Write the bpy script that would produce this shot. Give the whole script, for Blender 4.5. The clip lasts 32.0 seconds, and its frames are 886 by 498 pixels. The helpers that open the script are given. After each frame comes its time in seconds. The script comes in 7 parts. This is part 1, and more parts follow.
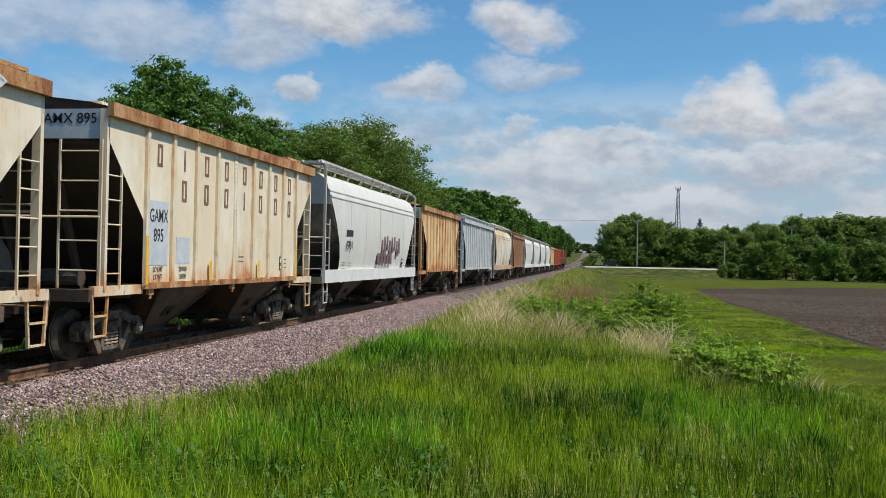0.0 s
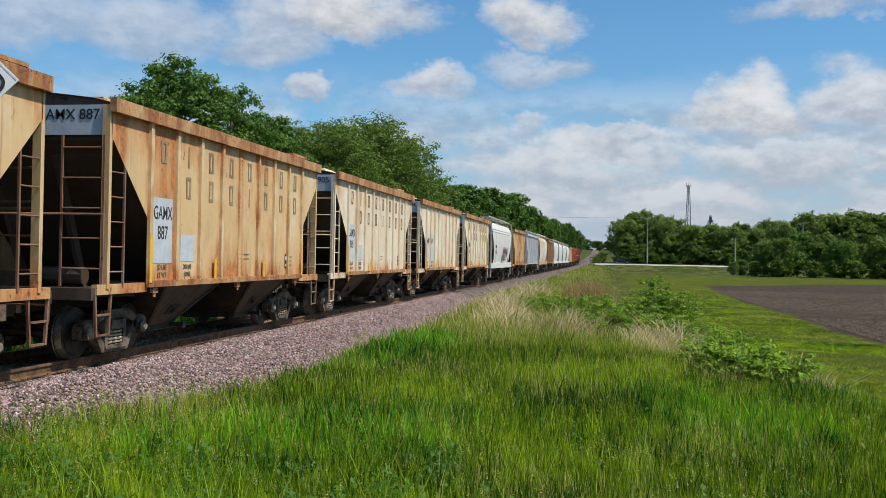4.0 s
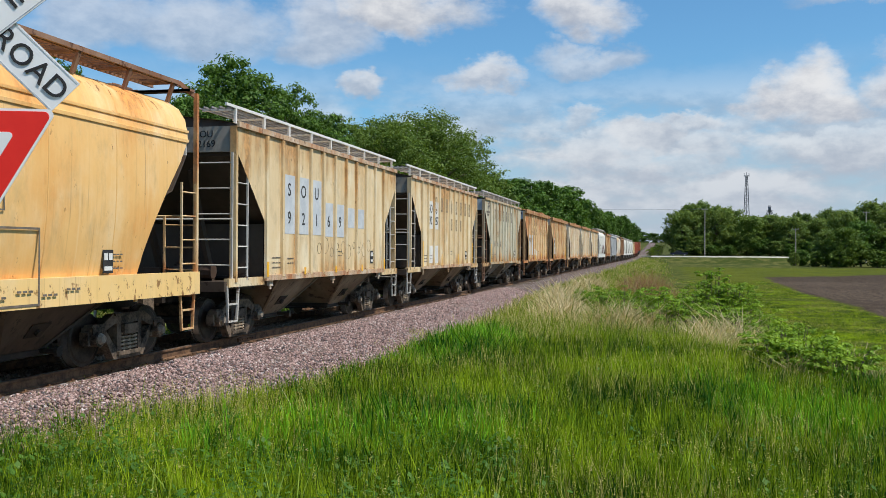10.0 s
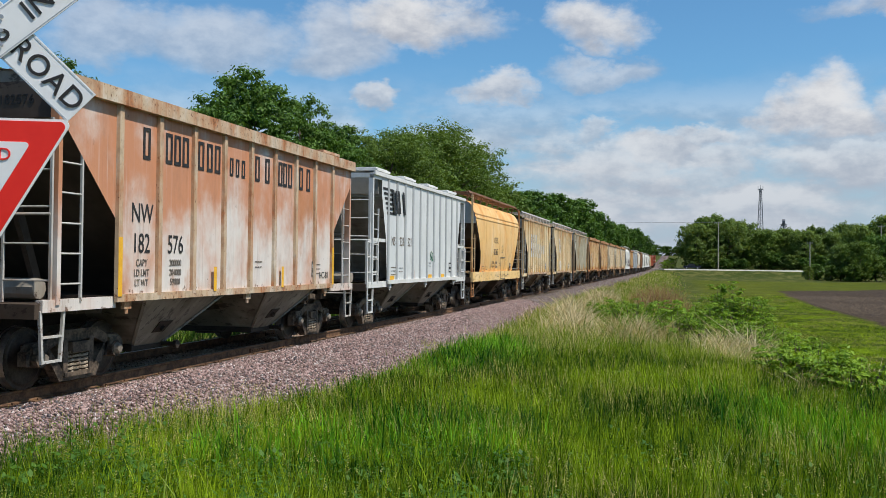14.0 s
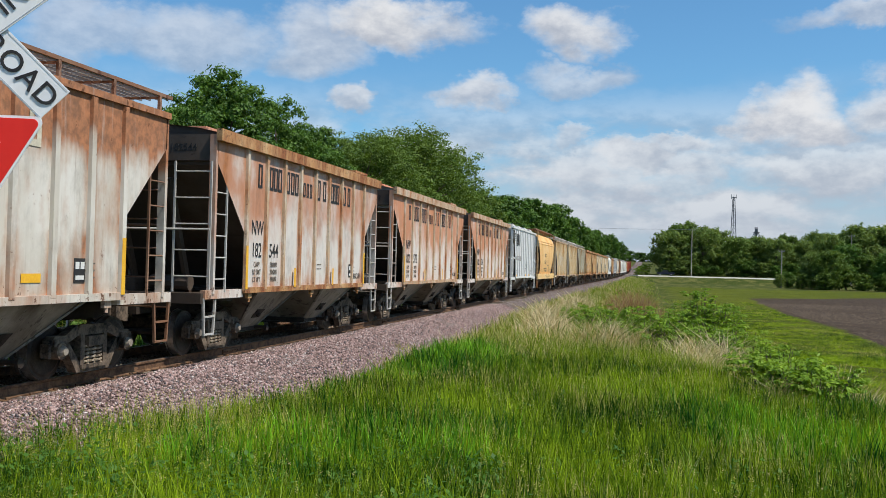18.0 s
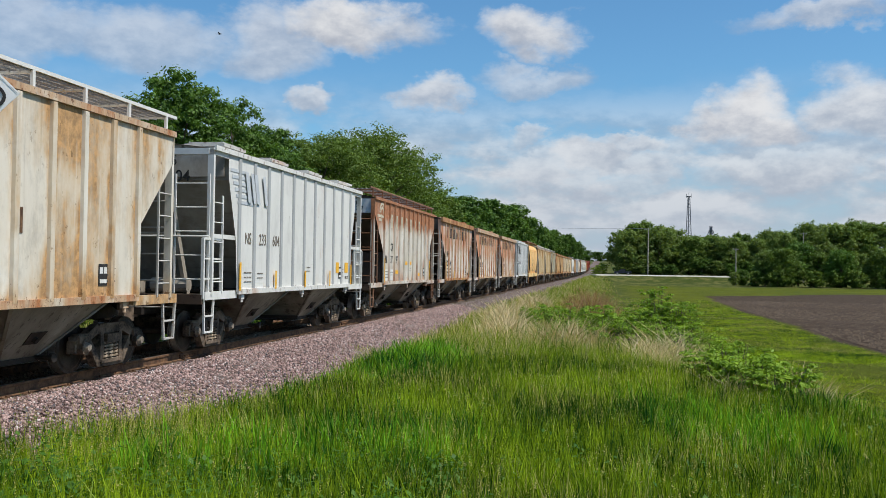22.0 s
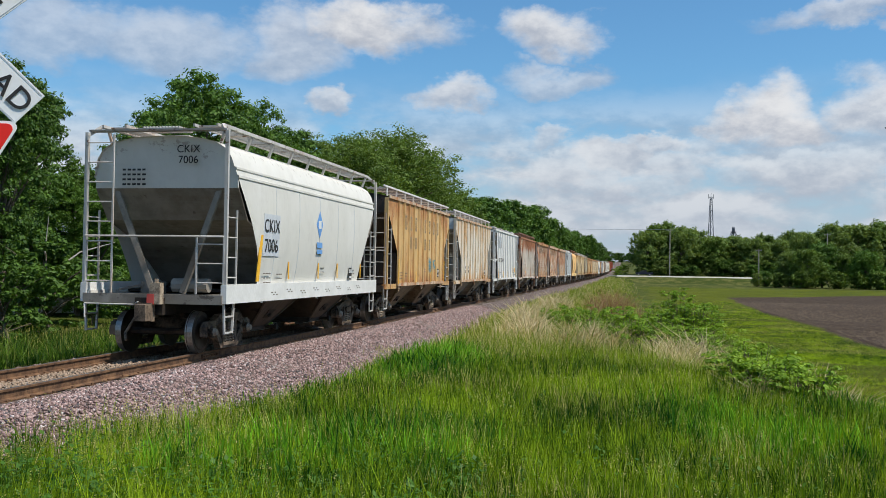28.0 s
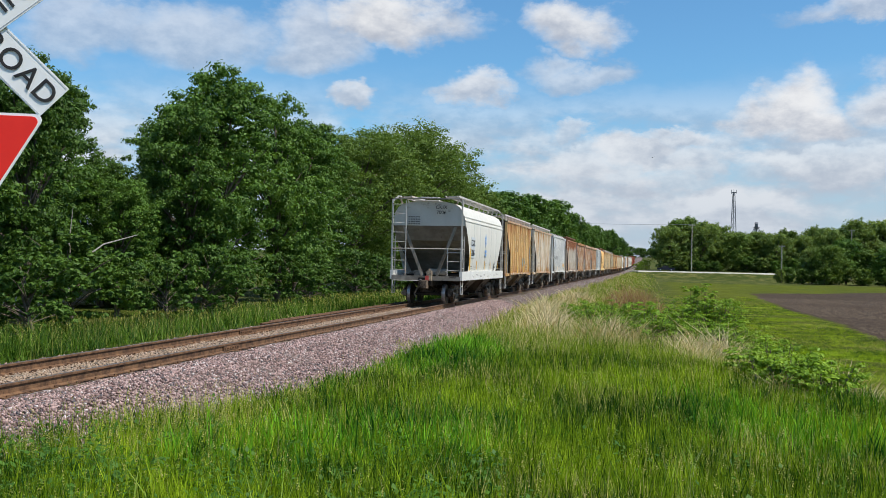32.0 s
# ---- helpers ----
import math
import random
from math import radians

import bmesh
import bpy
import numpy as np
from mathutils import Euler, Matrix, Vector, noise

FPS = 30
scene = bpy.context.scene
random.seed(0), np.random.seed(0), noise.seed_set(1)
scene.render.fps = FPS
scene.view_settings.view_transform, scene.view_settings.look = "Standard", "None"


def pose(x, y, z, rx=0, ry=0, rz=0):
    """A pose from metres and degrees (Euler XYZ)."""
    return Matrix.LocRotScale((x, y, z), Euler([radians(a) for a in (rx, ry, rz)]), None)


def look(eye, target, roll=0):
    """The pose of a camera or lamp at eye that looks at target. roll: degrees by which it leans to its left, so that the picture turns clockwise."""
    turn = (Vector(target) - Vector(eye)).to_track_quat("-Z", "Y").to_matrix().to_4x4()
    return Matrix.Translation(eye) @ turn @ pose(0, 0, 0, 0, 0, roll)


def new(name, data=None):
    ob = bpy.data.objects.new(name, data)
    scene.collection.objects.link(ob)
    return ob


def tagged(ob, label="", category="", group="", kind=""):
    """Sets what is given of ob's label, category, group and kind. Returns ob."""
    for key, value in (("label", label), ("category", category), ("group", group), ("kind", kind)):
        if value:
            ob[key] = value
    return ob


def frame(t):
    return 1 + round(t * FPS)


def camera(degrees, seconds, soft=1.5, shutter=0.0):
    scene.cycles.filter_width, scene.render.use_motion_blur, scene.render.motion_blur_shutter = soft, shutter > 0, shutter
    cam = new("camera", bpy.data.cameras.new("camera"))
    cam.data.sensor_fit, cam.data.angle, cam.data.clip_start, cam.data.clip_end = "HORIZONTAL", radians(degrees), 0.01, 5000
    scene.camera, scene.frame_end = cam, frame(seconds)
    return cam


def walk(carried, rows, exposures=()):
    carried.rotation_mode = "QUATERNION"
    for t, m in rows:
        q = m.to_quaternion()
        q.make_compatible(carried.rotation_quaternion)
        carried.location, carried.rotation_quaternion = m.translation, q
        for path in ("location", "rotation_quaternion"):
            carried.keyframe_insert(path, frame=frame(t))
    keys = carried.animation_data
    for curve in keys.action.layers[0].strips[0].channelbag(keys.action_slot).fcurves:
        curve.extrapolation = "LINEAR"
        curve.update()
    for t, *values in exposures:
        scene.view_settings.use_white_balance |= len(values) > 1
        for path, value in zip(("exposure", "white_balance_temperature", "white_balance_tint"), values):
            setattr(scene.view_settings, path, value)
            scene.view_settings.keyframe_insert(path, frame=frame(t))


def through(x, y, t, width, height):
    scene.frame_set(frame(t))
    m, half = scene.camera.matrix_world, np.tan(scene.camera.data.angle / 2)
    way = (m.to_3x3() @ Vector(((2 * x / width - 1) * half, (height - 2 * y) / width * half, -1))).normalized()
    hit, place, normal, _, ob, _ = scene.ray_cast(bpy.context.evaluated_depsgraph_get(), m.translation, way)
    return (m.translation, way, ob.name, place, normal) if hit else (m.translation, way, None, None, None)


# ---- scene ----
cam = camera(50.05, 32.0, soft=0.6)
EYE = 1.785  # above the rail heads
# seconds, yaw (left of the track's direction), pitch, roll
TURNS = [
    (0,9.22,0.61,1.14), (0.5,9.41,0.55,0.91), (1,9.44,0.56,0.90), (1.5,10.03,0.76,1.07), (2,10.68,0.78,0.96), (2.5,10.01,0.80,1.04),
    (4.5,9.81,0.31,1.05), (5,10.26,0.25,0.82), (5.5,10.46,0.25,0.90), (6,11.08,0.14,0.94), (6.5,11.66,0.17,0.91), (7,12.25,0.14,0.78),
    (7.5,12.62,0.12,0.70), (8,12.86,0.23,0.68), (8.5,12.93,0.21,0.55), (9,13.20,0.12,0.51), (9.5,13.35,0.11,0.45), (10,13.08,0.09,0.31),
    (10.5,13.16,0.25,0.40), (11,13.46,0.28,0.33), (11.5,13.51,0.32,0.35), (12,13.66,0.36,0.40), (12.5,13.69,0.51,0.42), (13,13.79,0.66,0.44),
    (13.5,13.63,0.81,0.69), (14,13.84,0.79,0.66), (14.5,13.87,0.77,0.53), (16.5,13.62,0.41,0.72), (17,12.15,0.59,0.83), (17.5,11.86,1.12,1.24),
    (18,12.35,1.03,1.40), (18.5,11.90,1.34,1.59), (19,12.09,1.53,1.73), (19.5,11.35,1.56,1.73), (20,10.80,1.58,1.66), (20.5,10.94,1.51,1.48),
    (21,10.23,1.43,1.35), (21.5,9.87,1.20,0.88), (22,9.86,1.14,0.82), (22.5,10.31,1.11,0.75), (23,10.80,1.15,0.54), (23.5,11.62,1.00,0.65),
    (24,11.46,1.13,0.77), (24.5,11.87,1.16,0.80), (25,11.83,1.25,0.94), (25.5,11.61,1.19,0.71), (27.5,10.78,1.06,0.84), (28,11.11,1.18,0.86),
    (28.5,11.27,1.19,1.07), (29,11.24,1.12,1.07), (29.5,11.21,1.20,1.02), (30,11.62,1.18,1.06), (30.5,12.00,1.04,1.00), (31,12.12,0.98,1.19),
    (31.5,12.21,0.85,1.26), (32,12.35,0.80,1.20)]


def turned(yaw, pitch, roll):
    y, p = radians(yaw), radians(pitch)
    way = Vector((-math.sin(y) * math.cos(p), math.cos(y) * math.cos(p), math.sin(p)))
    return look((0, 0, EYE), Vector((0, 0, EYE)) + way, roll)


walk(cam, [(t, turned(y, p, r)) for t, y, p, r in TURNS], [(0, -0.06), (2.5, -0.06), (5, 0.04), (10, 0.05), (14, -0.02), (18, 0.06), (22, 0.0), (29, 0.05), (32, 0.15)])

# ---- sky, sun ----
SUN_EL, SUN_AZ = 58.0, 100.0  # degrees; azimuth clockwise from the track's direction
world = bpy.data.worlds.new("sky")
scene.world = world
world.use_nodes = True
wt = world.node_tree
wt.nodes.clear()


class Nodes:
    """Short hand for node trees."""

    def __init__(self, tree):
        self.t = tree

    def add(self, kind, **props):
        n = self.t.nodes.new(kind)
        for k, v in props.items():
            if k == "noise_dimensions":
                n.noise_dimensions = v
            elif k == "operation":
                n.operation = v
            elif k == "data_type":
                n.data_type = v
            elif k == "blend_type":
                n.blend_type = v
            elif k == "feature":
                n.feature = v
        return n

    def put(self, socket, v):
        if isinstance(v, bpy.types.NodeSocket):
            self.t.links.new(v, socket)
        else:
            socket.default_value = v

    def math(self, op, a, b=0.0, c=0.0, clamp=False):
        n = self.add("ShaderNodeMath", operation=op)
        n.use_clamp = clamp
        for s, v in zip(n.inputs, (a, b, c)):
            self.put(s, v)
        return n.outputs[0]

    def mix(self, f, a, b, blend="MIX"):
        n = self.add("ShaderNodeMix", data_type="RGBA", blend_type=blend)
        n.clamp_factor = True
        self.put(n.inputs[0], f)
        for s, v in ((n.inputs[6], a), (n.inputs[7], b)):
            self.put(s, (*v, 1) if isinstance(v, tuple) and len(v) == 3 else v)
        return n.outputs[2]

    def noise(self, vec, scale, detail=4.0, rough=0.55, distort=0.0):
        n = self.add("ShaderNodeTexNoise")
        self.put(n.inputs["Vector"], vec)
        n.inputs["Scale"].default_value = scale
        n.inputs["Detail"].default_value = detail
        n.inputs["Roughness"].default_value = rough
        n.inputs["Distortion"].default_value = distort
        return n.outputs["Fac"]

    def vmul(self, vec, by):
        n = self.add("ShaderNodeVectorMath", operation="MULTIPLY")
        self.put(n.inputs[0], vec)
        n.inputs[1].default_value = by
        return n.outputs[0]

    def vadd(self, vec, other):
        n = self.add("ShaderNodeVectorMath", operation="ADD")
        self.put(n.inputs[0], vec)
        self.put(n.inputs[1], other)
        return n.outputs[0]

    def step(self, v, lo, hi, to0=0.0, to1=1.0):
        n = self.add("ShaderNodeMapRange")
        n.interpolation_type = "SMOOTHSTEP"
        for s, x in zip(n.inputs, (v, lo, hi, to0, to1)):
            self.put(s, x)
        return n.outputs[0]

    def split(self, vec):
        n = self.add("ShaderNodeSeparateXYZ")
        self.put(n.inputs[0], vec)
        return n.outputs

    def join(self, x, y, z):
        n = self.add("ShaderNodeCombineXYZ")
        for s, v in zip(n.inputs, (x, y, z)):
            self.put(s, v)
        return n.outputs[0]


w = Nodes(wt)
sky = w.add("ShaderNodeTexSky")
sky.sky_type = "NISHITA"
sky.sun_disc = False
sky.sun_elevation, sky.sun_rotation = radians(SUN_EL), radians(SUN_AZ)
sky.air_density, sky.dust_density, sky.ozone_density = 1.0, 0.6, 1.6
way = w.add("ShaderNodeTexCoord").outputs["Generated"]
dx, dy, dz = w.split(way)
# clouds lie on a flat layer overhead, so they crowd towards the horizon
flat = w.join(w.math("DIVIDE", dx, w.math("ADD", w.math("MAXIMUM", dz, 0.0), 0.16)), w.math("DIVIDE", dy, w.math("ADD", w.math("MAXIMUM", dz, 0.0), 0.16)), 0.0)
az = w.math("MULTIPLY", w.math("ARCTAN2", w.math("MULTIPLY", dx, -1.0), dy), 57.2958)
el = w.math("MULTIPLY", w.math("ARCSINE", dz), 57.2958)
wob = w.noise(w.join(w.math("MULTIPLY", az, 0.16), w.math("MULTIPLY", el, 0.25), 0.0), 1.0, 7.0, 0.6)
wob2 = w.noise(w.join(w.math("MULTIPLY", az, 0.16), w.math("MULTIPLY", el, 0.25), 7.3), 1.0, 7.0, 0.6)
azw = w.math("ADD", az, w.math("MULTIPLY", w.math("SUBTRACT", wob, 0.5), 9.0))
elw = w.math("ADD", el, w.math("MULTIPLY", w.math("SUBTRACT", wob2, 0.5), 6.0))
# the larger cumulus: azimuth left of the track, elevation, half width, half height, density
CLOUDS = [
    (32.8, 12.5, 4.7, 1.7, 0.55),
    (27.7, 12.4, 5.1, 2.1, 0.60),
    (20.1, 13.0, 4.3, 1.9, 0.70),
    (15.4, 14.3, 5.1, 1.6, 1.00),
    (18.0, 9.9, 1.8, 0.9, 0.80),
    (10.7, 10.1, 2.4, 1.3, 0.85),
    (5.0, 13.9, 3.5, 1.6, 0.95),
    (4.5, 11.2, 3.7, 1.2, 0.60),
    (-11.6, 14.4, 4.7, 0.9, 0.70),
    (1.0, 6.7, 3.5, 1.2, 0.90),
    (-1.6, 7.5, 3.7, 0.9, 0.85),
    (-7.2, 8.6, 3.5, 2.3, 1.00),
    (-9.2, 7.9, 3.5, 2.1, 1.00),
    (-13.8, 9.0, 3.1, 2.8, 0.90),
    (3.3, 5.5, 3.5, 1.5, 0.80),
    (-3.0, 5.9, 2.4, 1.3, 0.80),
    (-9.3, 4.9, 5.1, 1.1, 0.70),
    (4.7, 7.8, 1.6, 0.8, 0.70),
    (-0.0, 4.9, 4.7, 1.1, 0.70),
]
cover = w.step(w.noise(flat, 0.9, 9.0, 0.58), 0.52, 0.70)
cover = w.math("MULTIPLY", cover, w.step(w.math("ABSOLUTE", w.math("SUBTRACT", az, 8.0)), 30.0, 44.0))
bank = w.math("MULTIPLY", w.step(w.noise(w.join(w.math("MULTIPLY", az, 0.15), w.math("MULTIPLY", el, 0.34), 2.0), 1.0, 8.0, 0.55), 0.30, 0.54), w.step(el, 12.0, 5.0))
cover = w.math("MAXIMUM", cover, w.math("MULTIPLY", bank, 0.92))
billow = lambda up: w.noise(w.join(w.math("MULTIPLY", az, 0.15), w.math("MULTIPLY", w.math("ADD", el, up), 0.34), 2.0), 1.0, 8.0, 0.55)
high = w.math("MULTIPLY", w.math("SUBTRACT", billow(0.0), billow(1.0)), 6.0)
for ca, ce, cw, ch, cd in CLOUDS:
    u = w.math("DIVIDE", w.math("SUBTRACT", azw, ca), cw)
    v = w.math("DIVIDE", w.math("SUBTRACT", elw, ce), ch)
    r2 = w.math("ADD", w.math("MULTIPLY", u, u), w.math("MULTIPLY", v, v))
    puff = w.step(r2, 1.35, 0.1)
    cover = w.math("MAXIMUM", cover, w.math("MULTIPLY", puff, cd))
    high = w.math("ADD", high, w.math("MULTIPLY", puff, w.math("SUBTRACT", v, high)))
# undersides are greyer than the sunlit tops
fine_ = w.noise(w.join(w.math("MULTIPLY", az, 0.6), w.math("MULTIPLY", el, 1.0), 9.0), 1.0, 6.0, 0.6)
lit = w.math("ADD", w.math("MULTIPLY", high, 0.30), w.math("MULTIPLY", fine_, 0.9))
cloud = w.mix(w.step(lit, 0.12, 0.78), (0.40, 0.44, 0.52), (0.76, 0.77, 0.79))
skyc = w.mix(1.0, sky.outputs[0], (0.069, 0.112, 0.134), "MULTIPLY")
skyc = w.mix(w.step(el, 9.0, 0.0, 0.0, 0.7), skyc, (0.33, 0.45, 0.61))
final = w.mix(w.step(el, 9.0, 0.5, 0.0, 0.62), w.mix(cover, skyc, cloud), (0.47, 0.53, 0.62))
bg = w.add("ShaderNodeBackground")
w.put(bg.inputs[0], final)
bg.inputs[1].default_value = 1.0
out = w.add("ShaderNodeOutputWorld")
wt.links.new(bg.outputs[0], out.inputs[0])

sun = new("sun", bpy.data.lights.new("sun", "SUN"))
sun.data.energy, sun.data.angle, sun.data.color = 5.0, radians(0.6), (1.0, 0.95, 0.87)
sa, se = radians(SUN_AZ), radians(SUN_EL)
sun.matrix_world = look((60 * math.sin(sa) * math.cos(se), 60 * math.cos(sa) * math.cos(se), 60 * math.sin(se)), (0, 0, 0))
scene.view_settings.exposure = 0.0

# ---- materials ----
def material(name, rough=0.7, metal=0.0, spec=0.4):
    m = bpy.data.materials.new(name)
    m.use_nodes = True
    n = Nodes(m.node_tree)
    b = m.node_tree.nodes["Principled BSDF"]
    b.inputs["Roughness"].default_value = rough
    b.inputs["Metallic"].default_value = metal
    b.inputs["Specular IOR Level"].default_value = spec
    return m, n, b


def bump(n, b, height, strength=0.3, dist=0.02):
    k = n.add("ShaderNodeBump")
    k.inputs["Strength"].default_value, k.inputs["Distance"].default_value = strength, dist
    n.put(k.inputs["Height"], height)
    n.put(b.inputs["Normal"], k.outputs[0])


def place_vec(n):
    """Object coordinates, shifted from one object to the next."""
    o = n.add("ShaderNodeTexCoord").outputs["Object"]
    r = n.add("ShaderNodeObjectInfo").outputs["Random"]
    return o, n.vadd(o, n.join(0.0, n.math("MULTIPLY", r, 31.0), 0.0))


def paint(name, base, worn, rust=(0.23, 0.085, 0.028), fade=0.5, rusty=0.4, top=0.0, low=0.0, rough=0.62, soil=0.4, seam=0.0, bleach=0.0, grain=1.0, streak=0.5):
    """Old car paint: chalky fading, rust stains that run down, dirt. top/low: rust under the eaves / along the sill;
    seam: rust beside the ribs (the UV's whole numbers lie on ribs); bleach: chalking of the lower half."""
    m, n, b = material(name, rough)
    o, v = place_vec(n)
    x, y, z = n.split(o)
    v = n.vmul(v, (grain, grain, grain))
    fadev = n.noise(n.vmul(v, (1, 0.9, 0.6)), 1.1, 6.0, 0.62)
    if bleach:
        fadev = n.math("ADD", fadev, n.step(n.math("ADD", z, n.math("MULTIPLY", n.noise(v, 0.9, 4.0), 1.2)), 3.9, 2.4, -0.04, bleach))
    c = n.mix(n.step(fadev, 0.58 - 0.3 * fade, 0.84 - 0.25 * fade + 0.4 * bleach), base, worn)
    blot = n.noise(n.vmul(v, (1, 1.1, 0.55)), 0.75, 7.0, 0.58)
    runs = n.noise(n.vmul(v, (0.4, 6.0, 0.5)), 0.9, 5.0, 0.6)
    grit = n.noise(v, 7.0, 5.0, 0.7)
    amount = n.math("ADD", n.math("MULTIPLY", runs, 0.18), n.math("MULTIPLY", blot, 0.74))
    amount = n.math("ADD", amount, n.math("MULTIPLY", grit, 0.08))
    amount = n.math("ADD", amount, n.math("ADD", n.math("MULTIPLY", n.step(z, 2.9, 4.15), top), n.math("MULTIPLY", n.step(z, 1.75, 1.2), low)))
    if seam:
        u = n.split(n.add("ShaderNodeTexCoord").outputs["UV"])[0]
        gap = n.math("SUBTRACT", 0.5, n.math("ABSOLUTE", n.math("SUBTRACT", n.math("FRACT", u), 0.5)))
        uneven = n.step(n.noise(n.vmul(v, (1, 1.5, 0.9)), 1.3, 4.0), 0.36, 0.62)
        amount = n.math("ADD", amount, n.math("MULTIPLY", n.math("MULTIPLY", n.math("MULTIPLY", n.step(gap, 0.26, 0.05), n.math("GREATER_THAN", u, 5.0)), uneven), seam))
        white = n.add("ShaderNodeTexWhiteNoise", noise_dimensions="1D")
        r = n.add("ShaderNodeObjectInfo").outputs["Random"]
        n.put(white.inputs["W"], n.math("ADD", n.math("FLOOR", u), n.math("MULTIPLY", r, 57.0)))
        amount = n.math("ADD", amount, n.math("MULTIPLY", n.math("SUBTRACT", white.outputs[0], 0.5), n.step(z, 1.3, 3.4, 0.04, 0.15)))
    lo = 0.68 - 0.27 * rusty
    tan_ = tuple(min(1.0, q * 0.45 + p * 0.42) for q, p in zip(base, (rust[0] * 2.2, rust[1] * 2.4, rust[2] * 2.2)))
    c = n.mix(n.step(amount, lo - 0.07, lo + 0.05, 0.0, 0.8), c, tan_)
    rf = n.step(amount, lo + 0.02, lo + 0.13, 0.0, 0.9)
    c = n.mix(rf, c, n.mix(n.step(grit, 0.35, 0.65), rust, tuple(min(1, q * 1.9) for q in rust)))
    dirt = n.step(n.noise(n.vmul(v, (1, 1.6, 0.8)), 1.7, 7.0, 0.72), 0.45, 0.78, 0.0, soil)
    c = n.mix(dirt, c, (0.10, 0.08, 0.06))
    # runs down the sheet: thin dark ones and chalky pale ones
    thin = n.noise(n.vmul(v, (0.5, 15.0, 0.35)), 1.0, 5.0, 0.62)
    where = n.step(n.noise(n.vmul(v, (1, 0.8, 0.5)), 1.0, 3.0), 0.38, 0.62, 0.25, 1.0)
    c = n.mix(n.math("MULTIPLY", n.step(thin, 0.56, 0.74, 0.0, streak), where), c, tuple(q * 0.55 + p * 0.12 for q, p in zip(rust, base)))
    c = n.mix(n.math("MULTIPLY", n.step(thin, 0.44, 0.28, 0.0, streak * 0.8), where), c, worn)
    # bare spots along the sill and the eaves
    nick = n.noise(n.vmul(v, (1, 2.2, 1.6)), 3.2, 6.0, 0.7)
    nick = n.math("ADD", nick, n.math("ADD", n.step(z, 1.50, 1.22, 0.0, 0.10), n.step(z, 3.86, 4.12, 0.0, 0.09)))
    c = n.mix(n.step(nick, 0.66, 0.72, 0.0, min(0.9, 0.35 + streak)), c, tuple(q * 0.5 for q in rust))
    flake = n.step(n.noise(n.vmul(v, (1, 1.0, 0.8)), 5.5, 6.0, 0.75), 0.655 - 0.06 * rusty, 0.70 - 0.06 * rusty, 0.0, 0.75)
    flake = n.math("MULTIPLY", flake, n.step(amount, lo - 0.12, lo + 0.06, 0.25, 1.0))
    c = n.mix(flake, c, tuple(q * 0.6 for q in rust))
    n.put(b.inputs["Base Color"], c)
    n.put(b.inputs["Roughness"], n.math("ADD", n.math("MULTIPLY", rf, 0.25), rough, clamp=True))
    bump(n, b, n.math("ADD", n.noise(v, 1.6, 4.0), n.math("MULTIPLY", flake, -0.12)), 0.3, 0.03)
    return m


def plain(name, c1, c2, scale=4.0, rough=0.75, metal=0.0, bumps=0.3, dist=0.01, stretch=(1, 1, 1), mid=(0.35, 0.65)):
    m, n, b = material(name, rough, metal)
    o, v = place_vec(n)
    v = n.vmul(v, stretch)
    a = n.noise(v, scale, 6.0, 0.62)
    a2 = n.noise(v, scale * 7.3, 4.0, 0.6)
    f = n.math("ADD", n.math("MULTIPLY", a, 0.7), n.math("MULTIPLY", a2, 0.3))
    n.put(b.inputs["Base Color"], n.mix(n.step(f, *mid), c1, c2))
    if bumps:
        bump(n, b, f, bumps, dist)
    return m


def leafy(name, c1, c2, through=0.35, rough=0.55):
    """Leaves: light comes through them; every leaf differs a little."""
    m, n, b = material(name, rough, 0.0, 0.25)
    isl = n.add("ShaderNodeNewGeometry").outputs["Random Per Island"]
    r = n.add("ShaderNodeObjectInfo").outputs["Random"]
    o = n.add("ShaderNodeTexCoord").outputs["Object"]
    patch = n.noise(o, 0.45, 3.0, 0.6)
    f = n.math("ADD", n.math("MULTIPLY", isl, 0.55), n.math("ADD", n.math("MULTIPLY", r, 0.2), n.math("MULTIPLY", n.math("SUBTRACT", patch, 0.3), 0.6)), clamp=True)
    c = n.mix(f, c1, c2)
    n.put(b.inputs["Base Color"], c)
    t = n.add("ShaderNodeBsdfTranslucent")
    n.put(t.inputs[0], n.mix(1.0, c, (1.25, 1.2, 0.55), "MULTIPLY"))
    mixs = n.add("ShaderNodeMixShader")
    mixs.inputs[0].default_value = through
    n.t.links.new(b.outputs[0], mixs.inputs[1])
    n.t.links.new(t.outputs[0], mixs.inputs[2])
    n.t.links.new(mixs.outputs[0], n.t.nodes["Material Output"].inputs[0])
    return m


